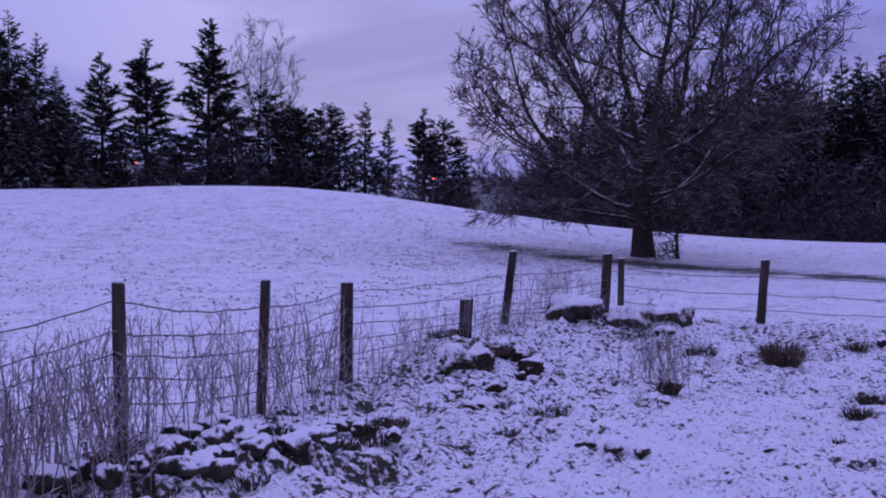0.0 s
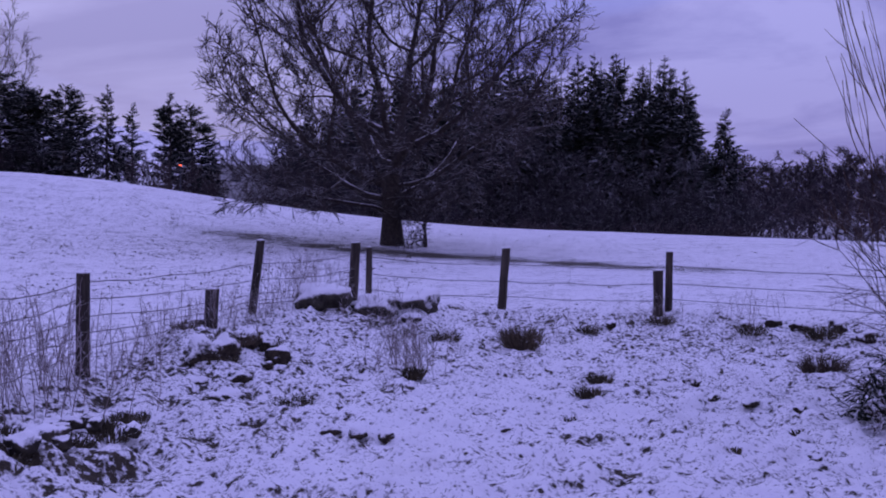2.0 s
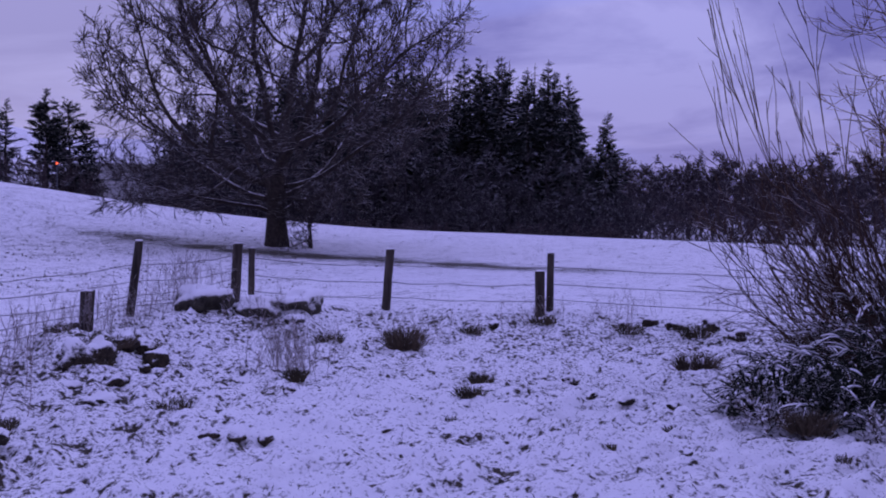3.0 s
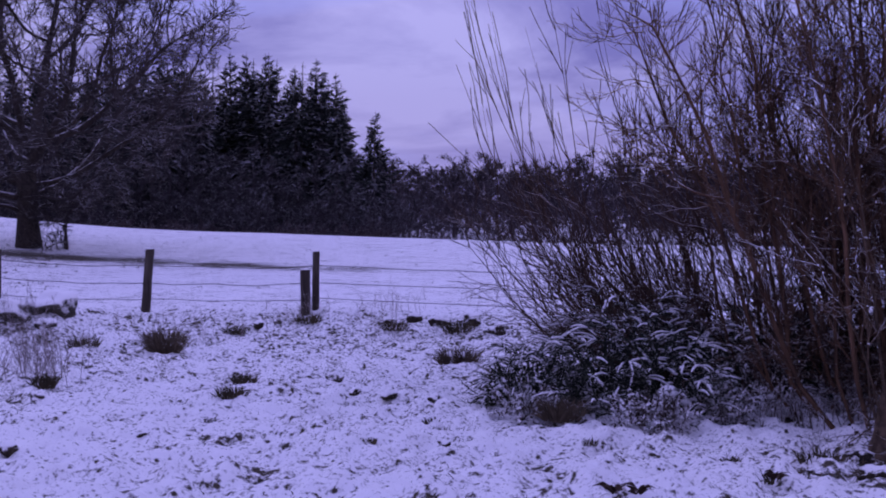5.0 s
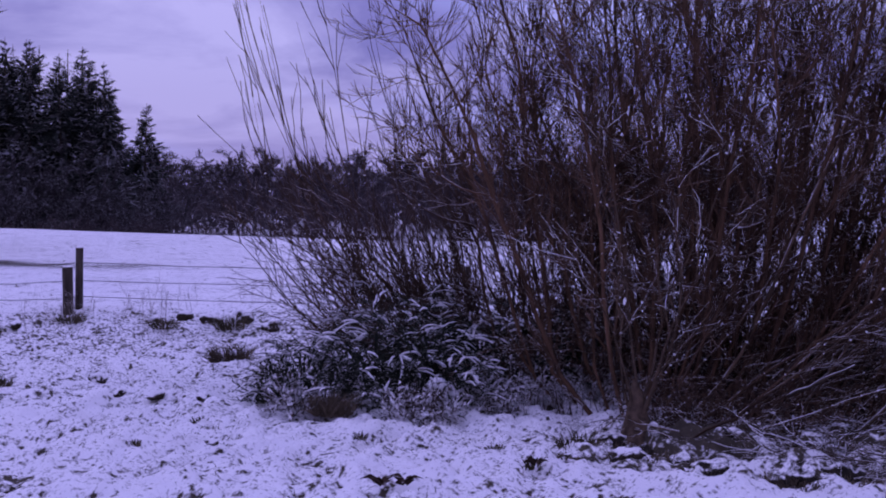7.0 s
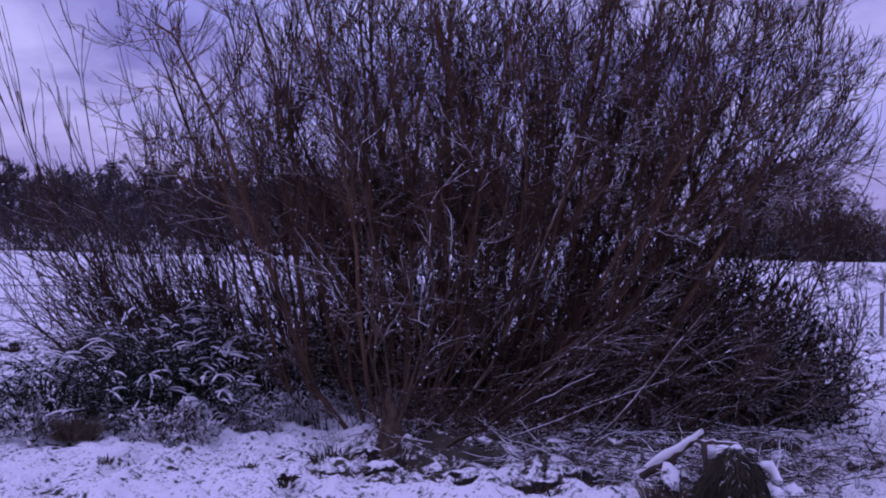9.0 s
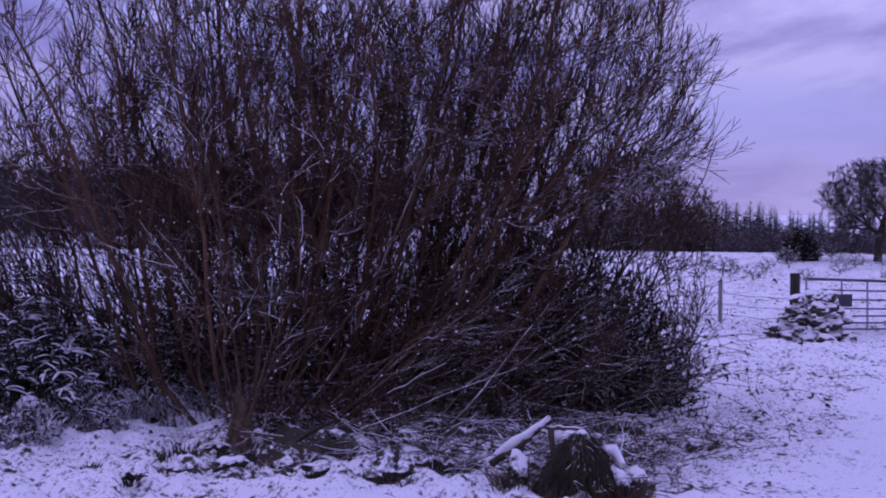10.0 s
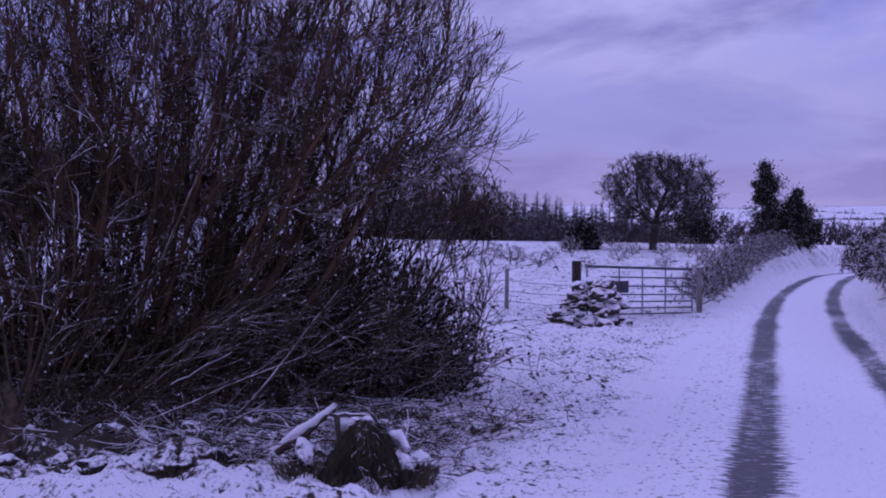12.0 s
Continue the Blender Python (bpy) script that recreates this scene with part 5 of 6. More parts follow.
def spiky(name, place, seed, wide, tall, sprigs, mat, label, category, length=0.22, needle=0.05, group="", thick=0.009, droop=-0.05, per=30, leaf=0.12):
    """An evergreen bush: a heap of sprigs, each set with short needles or leaves."""
    g = np.random.default_rng(seed)
    t = thing(name, place, label, category, group)
    a, r = g.uniform(0, 2 * math.pi, sprigs), np.sqrt(g.uniform(0, 1, sprigs))
    base = np.stack([np.cos(a) * r * wide * 0.75, np.sin(a) * r * wide * 0.75, tall * (1 - r ** 2) * g.uniform(0.05, 0.85, sprigs)], 1)
    way = np.stack([np.cos(a) * r, np.sin(a) * r, g.uniform(0.1, 1.0, sprigs)], 1) + g.normal(0, 0.3, (sprigs, 3))
    S = strike(base, way, length * g.uniform(0.8, 2.0, sprigs), 5, 0.12, droop, g)
    sr = thick * np.linspace(1, 0.5, 5)[None] * np.ones((sprigs, 1))
    wood = tubes("framework", [(S, sr, 3)], mat)
    tagged(part("framework", wood, mat, t), kind="stuff")
    own = np.repeat(np.arange(sprigs), per)
    s = g.uniform(0, 3.999, len(own))
    i = s.astype(int)
    f = (s - i)[:, None]
    p = S[own, i] * (1 - f) + S[own, i + 1] * f
    tan = unit(S[own, i + 1] - S[own, i])
    way = tan * 0.6 + unit(g.normal(0, 1, (len(own), 3))) * 0.9
    part("foliage", needles("foliage", p, way, needle * g.uniform(0.7, 1.4, len(own)), needle * leaf * np.ones(len(own)), mat, g), mat, t)
    return t


def gorse(place, seed, wide, tall):
    """Gorse: star-shaped bunches of bristly shoots round a dark middle, the outer ones bowed under fingers of snow."""
    t = spiky("gorse_bush", place, seed, wide * 0.85, tall * 0.85, 90, M_GORSE, "dark green gorse bush weighed down with snow", "shrub", 0.25, 0.05, "gorse by the willow", 0.010, -0.1, 40, 0.16)
    g = np.random.default_rng(seed + 7)
    stars = int(42 * wide)
    a, f = g.uniform(0, 2 * math.pi, stars), np.sqrt(g.uniform(0, 1, stars))
    root = np.stack([np.cos(a) * wide * 0.95 * f, np.sin(a) * wide * 0.95 * f, tall * (1.0 - 0.8 * f ** 2) * g.uniform(0.8, 1.08, stars)], 1)
    own = np.repeat(np.arange(stars), 8)
    n = len(own)
    turn = g.uniform(0, 2 * math.pi, n)
    out = np.stack([np.cos(a), np.sin(a), np.zeros(stars)], 1)[own] * 0.7 * f[own][:, None]
    S = strike(root[own] + g.normal(0, 0.015, (n, 3)), out + np.stack([np.cos(turn), np.sin(turn), g.uniform(-0.1, 1.0, n)], 1), g.uniform(0.13, 0.27, n), 6, 0.06, -0.20, g)
    sr = np.full((n, 6), 0.005) * np.linspace(1, 0.6, 6)
    tagged(part("spray", tubes("spray", [(S, sr, 4)], M_GORSE), M_GORSE, t), kind="stuff")
    m = np.repeat(np.arange(n), 24)
    q = g.uniform(0.2, 4.999, len(m))
    i = q.astype(int)
    h = (q - i)[:, None]
    p = S[m, i] * (1 - h) + S[m, i + 1] * h
    tan = unit(S[m, i + 1] - S[m, i])
    part("foliage", needles("foliage", p, tan * 0.9 + unit(g.normal(0, 1, (len(m), 3))), g.uniform(0.018, 0.034, len(m)), np.full(len(m), 0.0035), M_GORSE, g), M_GORSE, t)
    bowed = np.where(g.uniform(0, 1, n) < 0.30 * np.clip(g.uniform(0.3, 1.7, stars)[own], 0, 1.4))[0]
    load = g.uniform(0.006, 0.012, (len(bowed), 1)) * np.array([[0.5, 0.95, 1.1, 1.0, 0.9, 0.45]]) * g.uniform(0.75, 1.2, (len(bowed), 6))
    tagged(part("snow_load", tubes("snow_load", [(S[bowed] + [0, 0, 0.008], load, 5)], M_SNOW), M_SNOW, t, "fingers of snow on the bowed shoots"), kind="stuff")
    return t


for k, (x, y, w, h) in enumerate([(7.85, 7.15, 0.28, 0.42), (7.45, 7.1, 0.24, 0.24), (8.3, 7.05, 0.3, 0.3), (8.8, 6.9, 0.3, 0.32), (6.0, 8.2, 0.3, 0.22), (9.0, 6.3, 0.3, 0.26), (6.65, 7.02, 0.2, 0.2), (6.5, 7.2, 0.16, 0.14)]):
    spiky("snow_laden_bush", gz(x, y, -0.03), 280 + k, w, h, 70, M_SNOWTWIG, "small bush bowed down under thick snow", "shrub", 0.16, 0.05, "undergrowth of the willow", 0.008, -0.1, 24, 0.2)
for k, (x, y, w, h) in enumerate([(6.35, 8.5, 0.6, 0.62), (6.75, 8.05, 0.7, 0.85), (7.15, 7.55, 0.62, 0.8), (7.5, 8.3, 0.75, 0.85), (8.2, 7.75, 0.7, 0.8), (8.3, 8.6, 0.8, 0.95), (7.7, 9.0, 0.8, 0.95), (9.0, 7.4, 0.8, 0.9), (9.0, 8.1, 0.8, 0.95), (9.7, 7.6, 0.7, 1.0)]):
    gorse(gz(x, y, -0.05), 200 + k, w, h * 1.15)
for k, (x, y, w, h) in enumerate([(10.9, 3.2, 0.6, 1.6), (10.5, 3.6, 0.6, 1.1), (11.0, 3.7, 0.8, 2.3), (11.4, 4.4, 0.9, 2.9), (*thicket(1.7, 11.2), 0.6, 2.7), (11.3, 3.35, 0.6, 1.5), (11.6, 3.9, 0.7, 2.2), (11.9, 4.7, 0.9, 2.6), (10.9, 4.2, 0.8, 1.9), (*thicket(0.9, 11.5), 0.8, 2.0), (10.3, 4.7, 0.8, 1.2), (11.0, 4.9, 0.9, 1.8), (10.6, 5.6, 0.8, 1.4)]):
    spiky("ivy_thicket", gz(x, y, -0.05), 230 + k, w, h, 190, M_IVY, "dark tangle of ivy in the willow's foot", "shrub", 0.3, 0.046, "undergrowth of the willow", leaf=0.3)


def snow_arch(x, y):
    """A bent stem under a thick roll of snow."""
    g = np.random.default_rng(55)
    t = thing("bent_branch", gz(x, y), "bent branch carrying a thick roll of snow", "branch")
    f = np.linspace(0, 1, 12)
    across = np.array([0.72, -0.69, 0.0])
    P = (across * ((f - 0.5) * 0.34)[:, None] + np.array([0, 0, 1.0]) * (0.02 + 0.21 * np.sin(math.pi * np.clip(f * 0.9 + 0.12, 0, 1)) ** 0.6)[:, None] + g.normal(0, 0.008, (12, 3)))[None]
    part("stem", tubes("stem", [(P, np.full((1, 12), 0.012), 6)], M_STEM), M_STEM, t)
    r = (0.05 * np.sin(math.pi * np.clip(f, 0.06, 0.97)) ** 0.35 * g.uniform(0.85, 1.2, 12))[None]
    part("snow_load", tubes("snow_load", [(P + [0, 0, 0.02], r, 9)], M_SNOW), M_SNOW, t, "thick roll of snow")


snow_arch(6.95, 7.25)


# ---------------------------------------------------------------- stones
def stone(place, size, seed, label, group="", turn=0.0, mat=None, square=0.9):
    g = np.random.default_rng(seed)
    bm = bmesh.new()
    bmesh.ops.create_icosphere(bm, subdivisions=3, radius=1.0)
    off = Vector(g.uniform(-50, 50, 3))
    for v in bm.verts:
        n = v.co.normalized()
        k = 1 + 0.5 * noise.noise(n * 1.3 + off) + 0.24 * noise.noise(n * 3.5 + off) + 0.12 * noise.noise(n * 8.0 + off)
        c = Vector([math.copysign(abs(q) ** square, q) for q in n]) * k
        v.co = Vector((c.x * size[0], c.y * size[1], c.z * size[2]))
    me = bpy.data.meshes.new("stone")
    bm.to_mesh(me)
    bm.free()
    me.materials.append(mat or M_STONE)
    for p in me.polygons:
        p.use_smooth = True
    ob = new("stone", me)
    ob.matrix_basis = pose(*place, g.uniform(-8, 8), g.uniform(-8, 8), turn)
    return tagged(ob, label, "stone", group)


stone(gz(2.0, 16.7, 0.08), (0.42, 0.3, 0.24), 5, "rounded dark boulder half buried in snow", "stones at the fence corner", 10, M_WALLSTONE)
stone(gz(3.5, 16.75, 0.14), (0.36, 0.28, 0.25), 2, "dark boulder under a cap of snow", "stones at the fence corner", 50, M_WALLSTONE)
stone(gz(2.75, 16.5, 0.07), (0.32, 0.24, 0.2), 3, "dark boulder under a cap of snow", "stones at the fence corner", -20, M_WALLSTONE)
stone(gz(3.3, 16.2, 0.02), (0.18, 0.15, 0.1), 4, "dark boulder under a cap of snow", "stones at the fence corner", 80, M_WALLSTONE)
g = np.random.default_rng(12)
for k in range(34):
    f = g.uniform(0, 1)
    x, y = -1.95 + 1.3 * f + g.normal(0, 0.22), 6.15 + 2.5 * f + g.normal(0, 0.28)
    s = g.uniform(0.05, 0.105)
    stone(gz(x, y, 0.06 + s * 0.2), (s * g.uniform(1.0, 1.7), s, s * g.uniform(0.7, 1.1)), 20 + k, "tumbled wall stone with snow on its top", "tumbled wall by the fence", g.uniform(0, 180))
BANK_TUFTS = []
for k in range(16):
    x, y = 0.6 + g.normal(0, 0.45), 12.3 + g.normal(0, 1.1)
    s = g.uniform(0.05, 0.13)
    stone(gz(x, y, s * 0.3), (s * 1.2, s, s * 0.9), 60 + k, "mossy earth-covered bank stone with snow on its top", "stones of the bank", g.uniform(0, 180), M_TURF)
    if k % 2:
        BANK_TUFTS.append((x, y))
for k in range(66):
    h = g.uniform(0, 1) ** 1.4
    x, y = 22.5 + g.normal(0, 0.3 * (1 - 0.5 * h)), 3.2 + 0.85 * (1 - 0.65 * h) * g.uniform(-1, 1)
    s = g.uniform(0.07, 0.16)
    stone(gz(x, y, 0.02 + 0.92 * h), (s * g.uniform(0.9, 1.4), s, s * g.uniform(0.6, 0.95)), 90 + k, "stone of the broken wall beside the gate, snow-capped", "wall end by the gate", g.uniform(0, 180), M_WALLSTONE)


# ---------------------------------------------------------------- grass, tussocks and weeds
def tussock(x, y, radius, height, seed, label, count=420, mat=M_TUSSOCK):
    g = np.random.default_rng(seed)
    t = thing("grass_tussock", gz(x, y, -0.02), label, "grass", "tussocks on the verge")
    a, r = g.uniform(0, 2 * math.pi, count), np.sqrt(g.uniform(0, 1, count))
    base = np.stack([np.cos(a) * r * radius * 0.6, np.sin(a) * r * radius * 0.6, np.zeros(count)], 1)
    way = np.stack([np.cos(a) * r * 0.5, np.sin(a) * r * 0.5, np.ones(count)], 1) + g.normal(0, 0.28, (count, 3))
    part("tuft", blades("tuft", base, way, height * g.uniform(0.6, 1.3, count), np.full(count, 0.005), mat, 0.3, g), mat, t)
    return t


tussock(4.55, 14.6, 0.34, 0.44, 1, "tall brown tussock of dead grass", 620)
tussock(7.42, 11.65, 0.36, 0.34, 2, "rounded brown hummock of dead grass", 620)
tussock(6.1, 7.75, 0.3, 0.26, 3, "brown dead grass at the foot of the gorse", 420)
for k, (x, y, r, h) in enumerate([(4.4, 11.2, 0.2, 0.14), (7.0, 9.9, 0.4, 0.25), (2.4, 11.6, 0.16, 0.2), (3.82, 10.0, 0.2, 0.2), (5.9, 15.6, 0.25, 0.16), (3.6, 15.2, 0.3, 0.2),
                                  (7.2, 15.8, 0.3, 0.22), (9.0, 14.2, 0.4, 0.28), (8.2, 14.8, 0.35, 0.22), (10.0, 13.2, 0.4, 0.28), (7.5, 4.8, 0.3, 0.2), (8.4, 4.4, 0.3, 0.18), (6.55, 5.25, 0.25, 0.16), (0.34, 12.0, 0.3, 0.14), (-0.45, 9.3, 0.25, 0.12), (-1.3, 7.3, 0.3, 0.12), (-0.8, 7.9, 0.3, 0.12), (-0.6, 8.8, 0.3, 0.12)]):
    tussock(x, y, r, h, 10 + k, "small tuft of dead grass poking through the snow", 200, M_GRASS)


for k, (x, y, r, h) in enumerate([(5.5, 6.6, 0.09, 0.09), (5.76, 5.0, 0.1, 0.1), (4.0, 7.4, 0.08, 0.07), (3.2, 8.8, 0.1, 0.08), (6.0, 5.6, 0.1, 0.09), (4.9, 8.0, 0.1, 0.08)]):
    tussock(x, y, r, h, 970 + k, "few dead grass blades standing through the snow", 40, M_GRASS)
for k in range(14):
    f = k / 13
    tussock(-1.95 + 1.35 * f + g.normal(0, 0.2), 6.1 + 2.5 * f + g.normal(0, 0.2), 0.2, 0.13, 985 + k, "dead grass and twigs among the tumbled stones", 110, M_GRASS)
for k, (x, y) in enumerate(BANK_TUFTS):
    tussock(x, y, 0.26, 0.2, 950 + k, "dead grass growing over the stones of the bank", 160, M_TUSSOCK if k % 2 else M_GRASS)


def clod(x, y, size, seed, turn=0.0, up=-0.02, mat=None):
    ob = stone(gz(x, y, up), (size[0] * 0.8, size[1] * 0.8, size[2] * 0.75), seed, "dark clod of frozen turf showing through the snow", "clods on the verge", turn, mat or M_CLOD, 1.0)
    ob.name, ob["category"] = "turf_clod", "clod"


for k, (x, y, w, d, h) in enumerate([(2.5, 8.3, 0.08, 0.06, 0.06), (5.34, 10.9, 0.12, 0.09, 0.10), (5.3, 9.55, 0.2, 0.08, 0.06), (5.1, 9.9, 0.16, 0.07, 0.05), (5.6, 9.15, 0.11, 0.07, 0.07), (1.3, 8.35, 0.17, 0.08, 0.08), (1.12, 8.55, 0.12, 0.08, 0.07), (1.5, 8.2, 0.09, 0.07, 0.07),
                                     (2.12, 10.5, 0.08, 0.07, 0.09), (2.7, 10.2, 0.05, 0.05, 0.05), (0.05, 11.15, 0.2, 0.12, 0.13), (0.37, 10.4, 0.22, 0.12, 0.12), (0.15, 12.1, 0.3, 0.2, 0.26), (0.38, 12.25, 0.25, 0.2, 0.24), (0.85, 14.8, 0.2, 0.16, 0.16), (0.7, 13.2, 0.3, 0.16, 0.16),
                                     (8.73, 15.1, 0.16, 0.1, 0.11), (8.95, 14.7, 0.2, 0.12, 0.13), (9.45, 14.5, 0.18, 0.12, 0.16), (9.5, 13.85, 0.24, 0.14, 0.15), (8.3, 15.2, 0.14, 0.1, 0.09), (6.4, 15.9, 0.14, 0.1, 0.09), (7.43, 11.7, 0.24, 0.16, 0.22), (4.42, 7.0, 0.06, 0.05, 0.04),
                                     (7.7, 4.7, 0.16, 0.12, 0.11), (8.3, 4.3, 0.2, 0.14, 0.12), (7.4, 4.75, 0.12, 0.1, 0.1), (8.7, 3.5, 0.14, 0.12, 0.12), (7.55, 4.3, 0.2, 0.14, 0.12), (7.9, 4.05, 0.22, 0.16, 0.14), (7.6, 4.95, 0.2, 0.14, 0.14), (8.1, 4.7, 0.25, 0.16, 0.14), (7.4, 3.8, 0.16, 0.1, 0.1), (6.5, 4.75, 0.14, 0.1, 0.08)]):
    clod(x, y, (w, d, h), 700 + k, 20.0 * k, 0.02)


# dark mounds added to stand in for dark recesses of the snow bank
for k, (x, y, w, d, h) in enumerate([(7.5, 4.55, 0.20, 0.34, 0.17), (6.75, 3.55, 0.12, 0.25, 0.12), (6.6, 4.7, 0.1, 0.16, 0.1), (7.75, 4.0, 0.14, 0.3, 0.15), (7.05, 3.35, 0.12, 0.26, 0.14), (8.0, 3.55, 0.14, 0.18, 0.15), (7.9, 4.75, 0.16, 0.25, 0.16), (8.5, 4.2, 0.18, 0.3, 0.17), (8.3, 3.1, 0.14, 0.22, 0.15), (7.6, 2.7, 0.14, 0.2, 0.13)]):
    ob = stone(gz(x, y, 0.01), (w * 0.75, d * 0.6, h * 0.75), 860 + k, "dark turf mound standing in for a dark hollow, snow on its top", "hummocks at the willow's foot", 8.0 * k, M_HOLLOW, 1.0)
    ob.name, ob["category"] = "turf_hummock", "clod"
    tussock(x - 0.05, y - 0.03, 0.34, 0.12, 880 + k, "matted dead grass hanging over a dark hollow", 220, M_TUSSOCK)
g = np.random.default_rng(611)
for k in range(44):
    f, w = g.uniform(0, 1), g.uniform(0, 1)
    x, y = 7.35 + 0.1 * f + 1.9 * w, 4.85 - 2.5 * f + 0.9 * w * (0.5 - f)
    if k % 3:
        tussock(x, y, g.uniform(0.12, 0.28), g.uniform(0.12, 0.24), 640 + k, "matted dead grass and twigs with snow at the willow's foot", 150, M_TUSSOCK if k % 2 else M_GRASS)
    else:
        clod(x, y, (g.uniform(0.08, 0.2), g.uniform(0.08, 0.14), g.uniform(0.07, 0.14)), 640 + k, g.uniform(0, 180))


def dock(x, y, seed):
    """A low rosette of withered dark leaves."""
    g = np.random.default_rng(seed)
    t = thing("withered_dock", gz(x, y), "withered dark rosette of dock leaves in the snow", "plant")
    for a in np.linspace(0, 2 * math.pi, 8, endpoint=False):
        a = a + g.uniform(-0.3, 0.3)
        way = np.array([[math.cos(a), math.sin(a), g.uniform(0.3, 0.9)]])
        part("leaf", blades("leaf", np.array([[0, 0, 0.03]]), way, g.uniform(0.09, 0.17, 1), g.uniform(0.014, 0.024, 1), M_DEADLEAF, 0.35, g), M_DEADLEAF, t)


dock(4.5, 5.1, 1)
dock(4.62, 5.02, 2)
dock(5.75, 4.95, 3)


def verge_grass():
    g = np.random.default_rng(77)
    n = 340000
    r = 4.5 + 16 * g.uniform(0, 1, n) ** 1.1
    a = np.radians(g.uniform(-26, 100, n))
    x, y = r * np.sin(a), r * np.cos(a)
    d = y - np.interp(x, FX, FY)
    off = np.abs(y - lane_y(x))
    keep = (d < 0.5) & (off > 2.0) & (fractal(x * 0.9, y * 0.9, 3, 44) + 0.25 * np.exp(-((d + 1) / 1.5) ** 2) > g.uniform(-0.12, 0.28, n))
    keep &= snow_lumps(x, y)[1] > g.uniform(-0.25, 0.8, n)
    x, y = x[keep], y[keep]
    m = len(x)
    lumps, gap = snow_lumps(x, y)
    base = np.stack([x, y, land(x, y) + lumps - 0.07], 1)
    way = np.stack([g.normal(0, 0.8, m), g.normal(0, 0.8, m), np.full(m, 0.75)], 1)
    me = blades("verge_grass", base, way, g.uniform(0.03, 0.11, m), g.uniform(0.0018, 0.004, m), M_GRASS, 0.35, g)
    tagged(new("verge_grass", me), "dead grass blades and leaf litter showing through thin snow", "grass", kind="stuff")


verge_grass()


def field_tufts():
    """Small tufts of short grass standing through the thin snow of the field."""
    g = np.random.default_rng(88)
    n = 8000
    r = 10 + 44 * g.uniform(0, 1, n) ** 0.75
    pick = g.uniform(0, 1, n)
    a = np.radians(np.where(pick < 0.6, g.uniform(-26, 12, n), np.where(pick < 0.67, g.uniform(12, 50, n), g.uniform(70, 88, n))))
    x, y = r * np.sin(a), r * np.cos(a)
    keep = (y - np.interp(x, FX, FY) > 0.4) & (fractal(x * 0.35, y * 0.35, 3, 71) > g.uniform(-0.3, 0.12, n))
    x, y = np.repeat(x[keep], 4), np.repeat(y[keep], 4)
    m = len(x)
    x, y = x + g.normal(0, 0.05, m), y + g.normal(0, 0.05, m)
    base = np.stack([x, y, land(x, y) - 0.02], 1)
    way = np.stack([g.normal(0, 1.0, m), g.normal(0, 1.0, m), np.full(m, 0.55)], 1)
    me = blades("field_tufts", base, way, g.uniform(0.05, 0.14, m) * np.clip(np.hypot(x, y) / 26, 0.4, 1), g.uniform(0.012, 0.026, m) * np.clip(np.hypot(x, y) / 26, 0.3, 1), M_TUSSOCK, 0.5, g)
    tagged(new("field_tufts", me), "short dead grass tufts standing through the field's snow", "grass", kind="stuff")


field_tufts()


def weeds(name, xs, ys, tall, seed, label, mat=M_WEED, thick=0.0036):
    g = np.random.default_rng(seed)
    m = len(xs)
    start = np.stack([xs, ys, land(xs, ys) - 0.03], 1)
    way = np.stack([g.normal(0, 0.19, m), g.normal(0, 0.19, m), np.ones(m)], 1)
    S = strike(start, way, tall * g.uniform(0.55, 1.15, m), 6, 0.07, 0.0, g)
    sr = thick * np.linspace(1, 0.5, 6)[None] * np.ones((m, 1))
    B, br = sprout(S, sr, 7, 0.3, 1.0, tall * 0.22, 38, 2, 0.12, 0.06, g, thin=0.75, least=thick * 0.5)
    C, cr = sprout(B, br, 2, 0.3, 1.0, tall * 0.09, 40, 2, 0.12, 0.05, g, thin=0.8, least=thick * 0.42)
    me = tubes(name, [(S, sr, 3), (B, br, 3), (C, cr, 3)], mat)
    return tagged(new(name, me), label, "weeds", kind="stuff")


g = np.random.default_rng(5)
f = g.uniform(-0.4, 1, 220)
weeds("dead_weeds", -2.5 + 1.75 * f + g.normal(0, 0.35, 220), 6.1 + 5.0 * f + g.normal(0, 0.3, 220), 0.85, 1, "tall frosted dead weed stalks along the fence", thick=0.005)
weeds("dead_weeds", -2.4 + g.normal(0, 0.35, 95), 6.1 + g.normal(0, 0.6, 95), 0.8, 10, "tall frosted dead weed stalks along the fence", thick=0.0055)
f = g.uniform(0, 1, 90)
weeds("dead_weeds", -0.6 + 1.8 * f + g.normal(0, 0.25, 90), 11.6 + 4.9 * f + g.normal(0, 0.25, 90), 0.6, 2, "frosted dead weed stalks under the wires")
weeds("dead_weeds", 1.7 + g.normal(0, 0.35, 60), 17.0 + g.normal(0, 0.3, 60), 0.85, 3, "bushy frosted weeds at the fence corner")
weeds("dead_weeds", 2.45 + g.normal(0, 0.26, 60), 12.2 + g.normal(0, 0.3, 60), 0.55, 4, "thin frosted weed stalks on the verge", thick=0.0045)
weeds("dead_weeds", g.uniform(3.2, 11, 60), np.full(60, 0.0) + g.normal(0, 0.3, 60) + 15.6, 0.45, 5, "scattered frosted weed stalks below the field fence")
weeds("dead_weeds", 7.9 + g.normal(0, 0.08, 7), 14.6 + g.normal(0, 0.1, 7), 0.95, 6, "single branching dead weed before the fence")


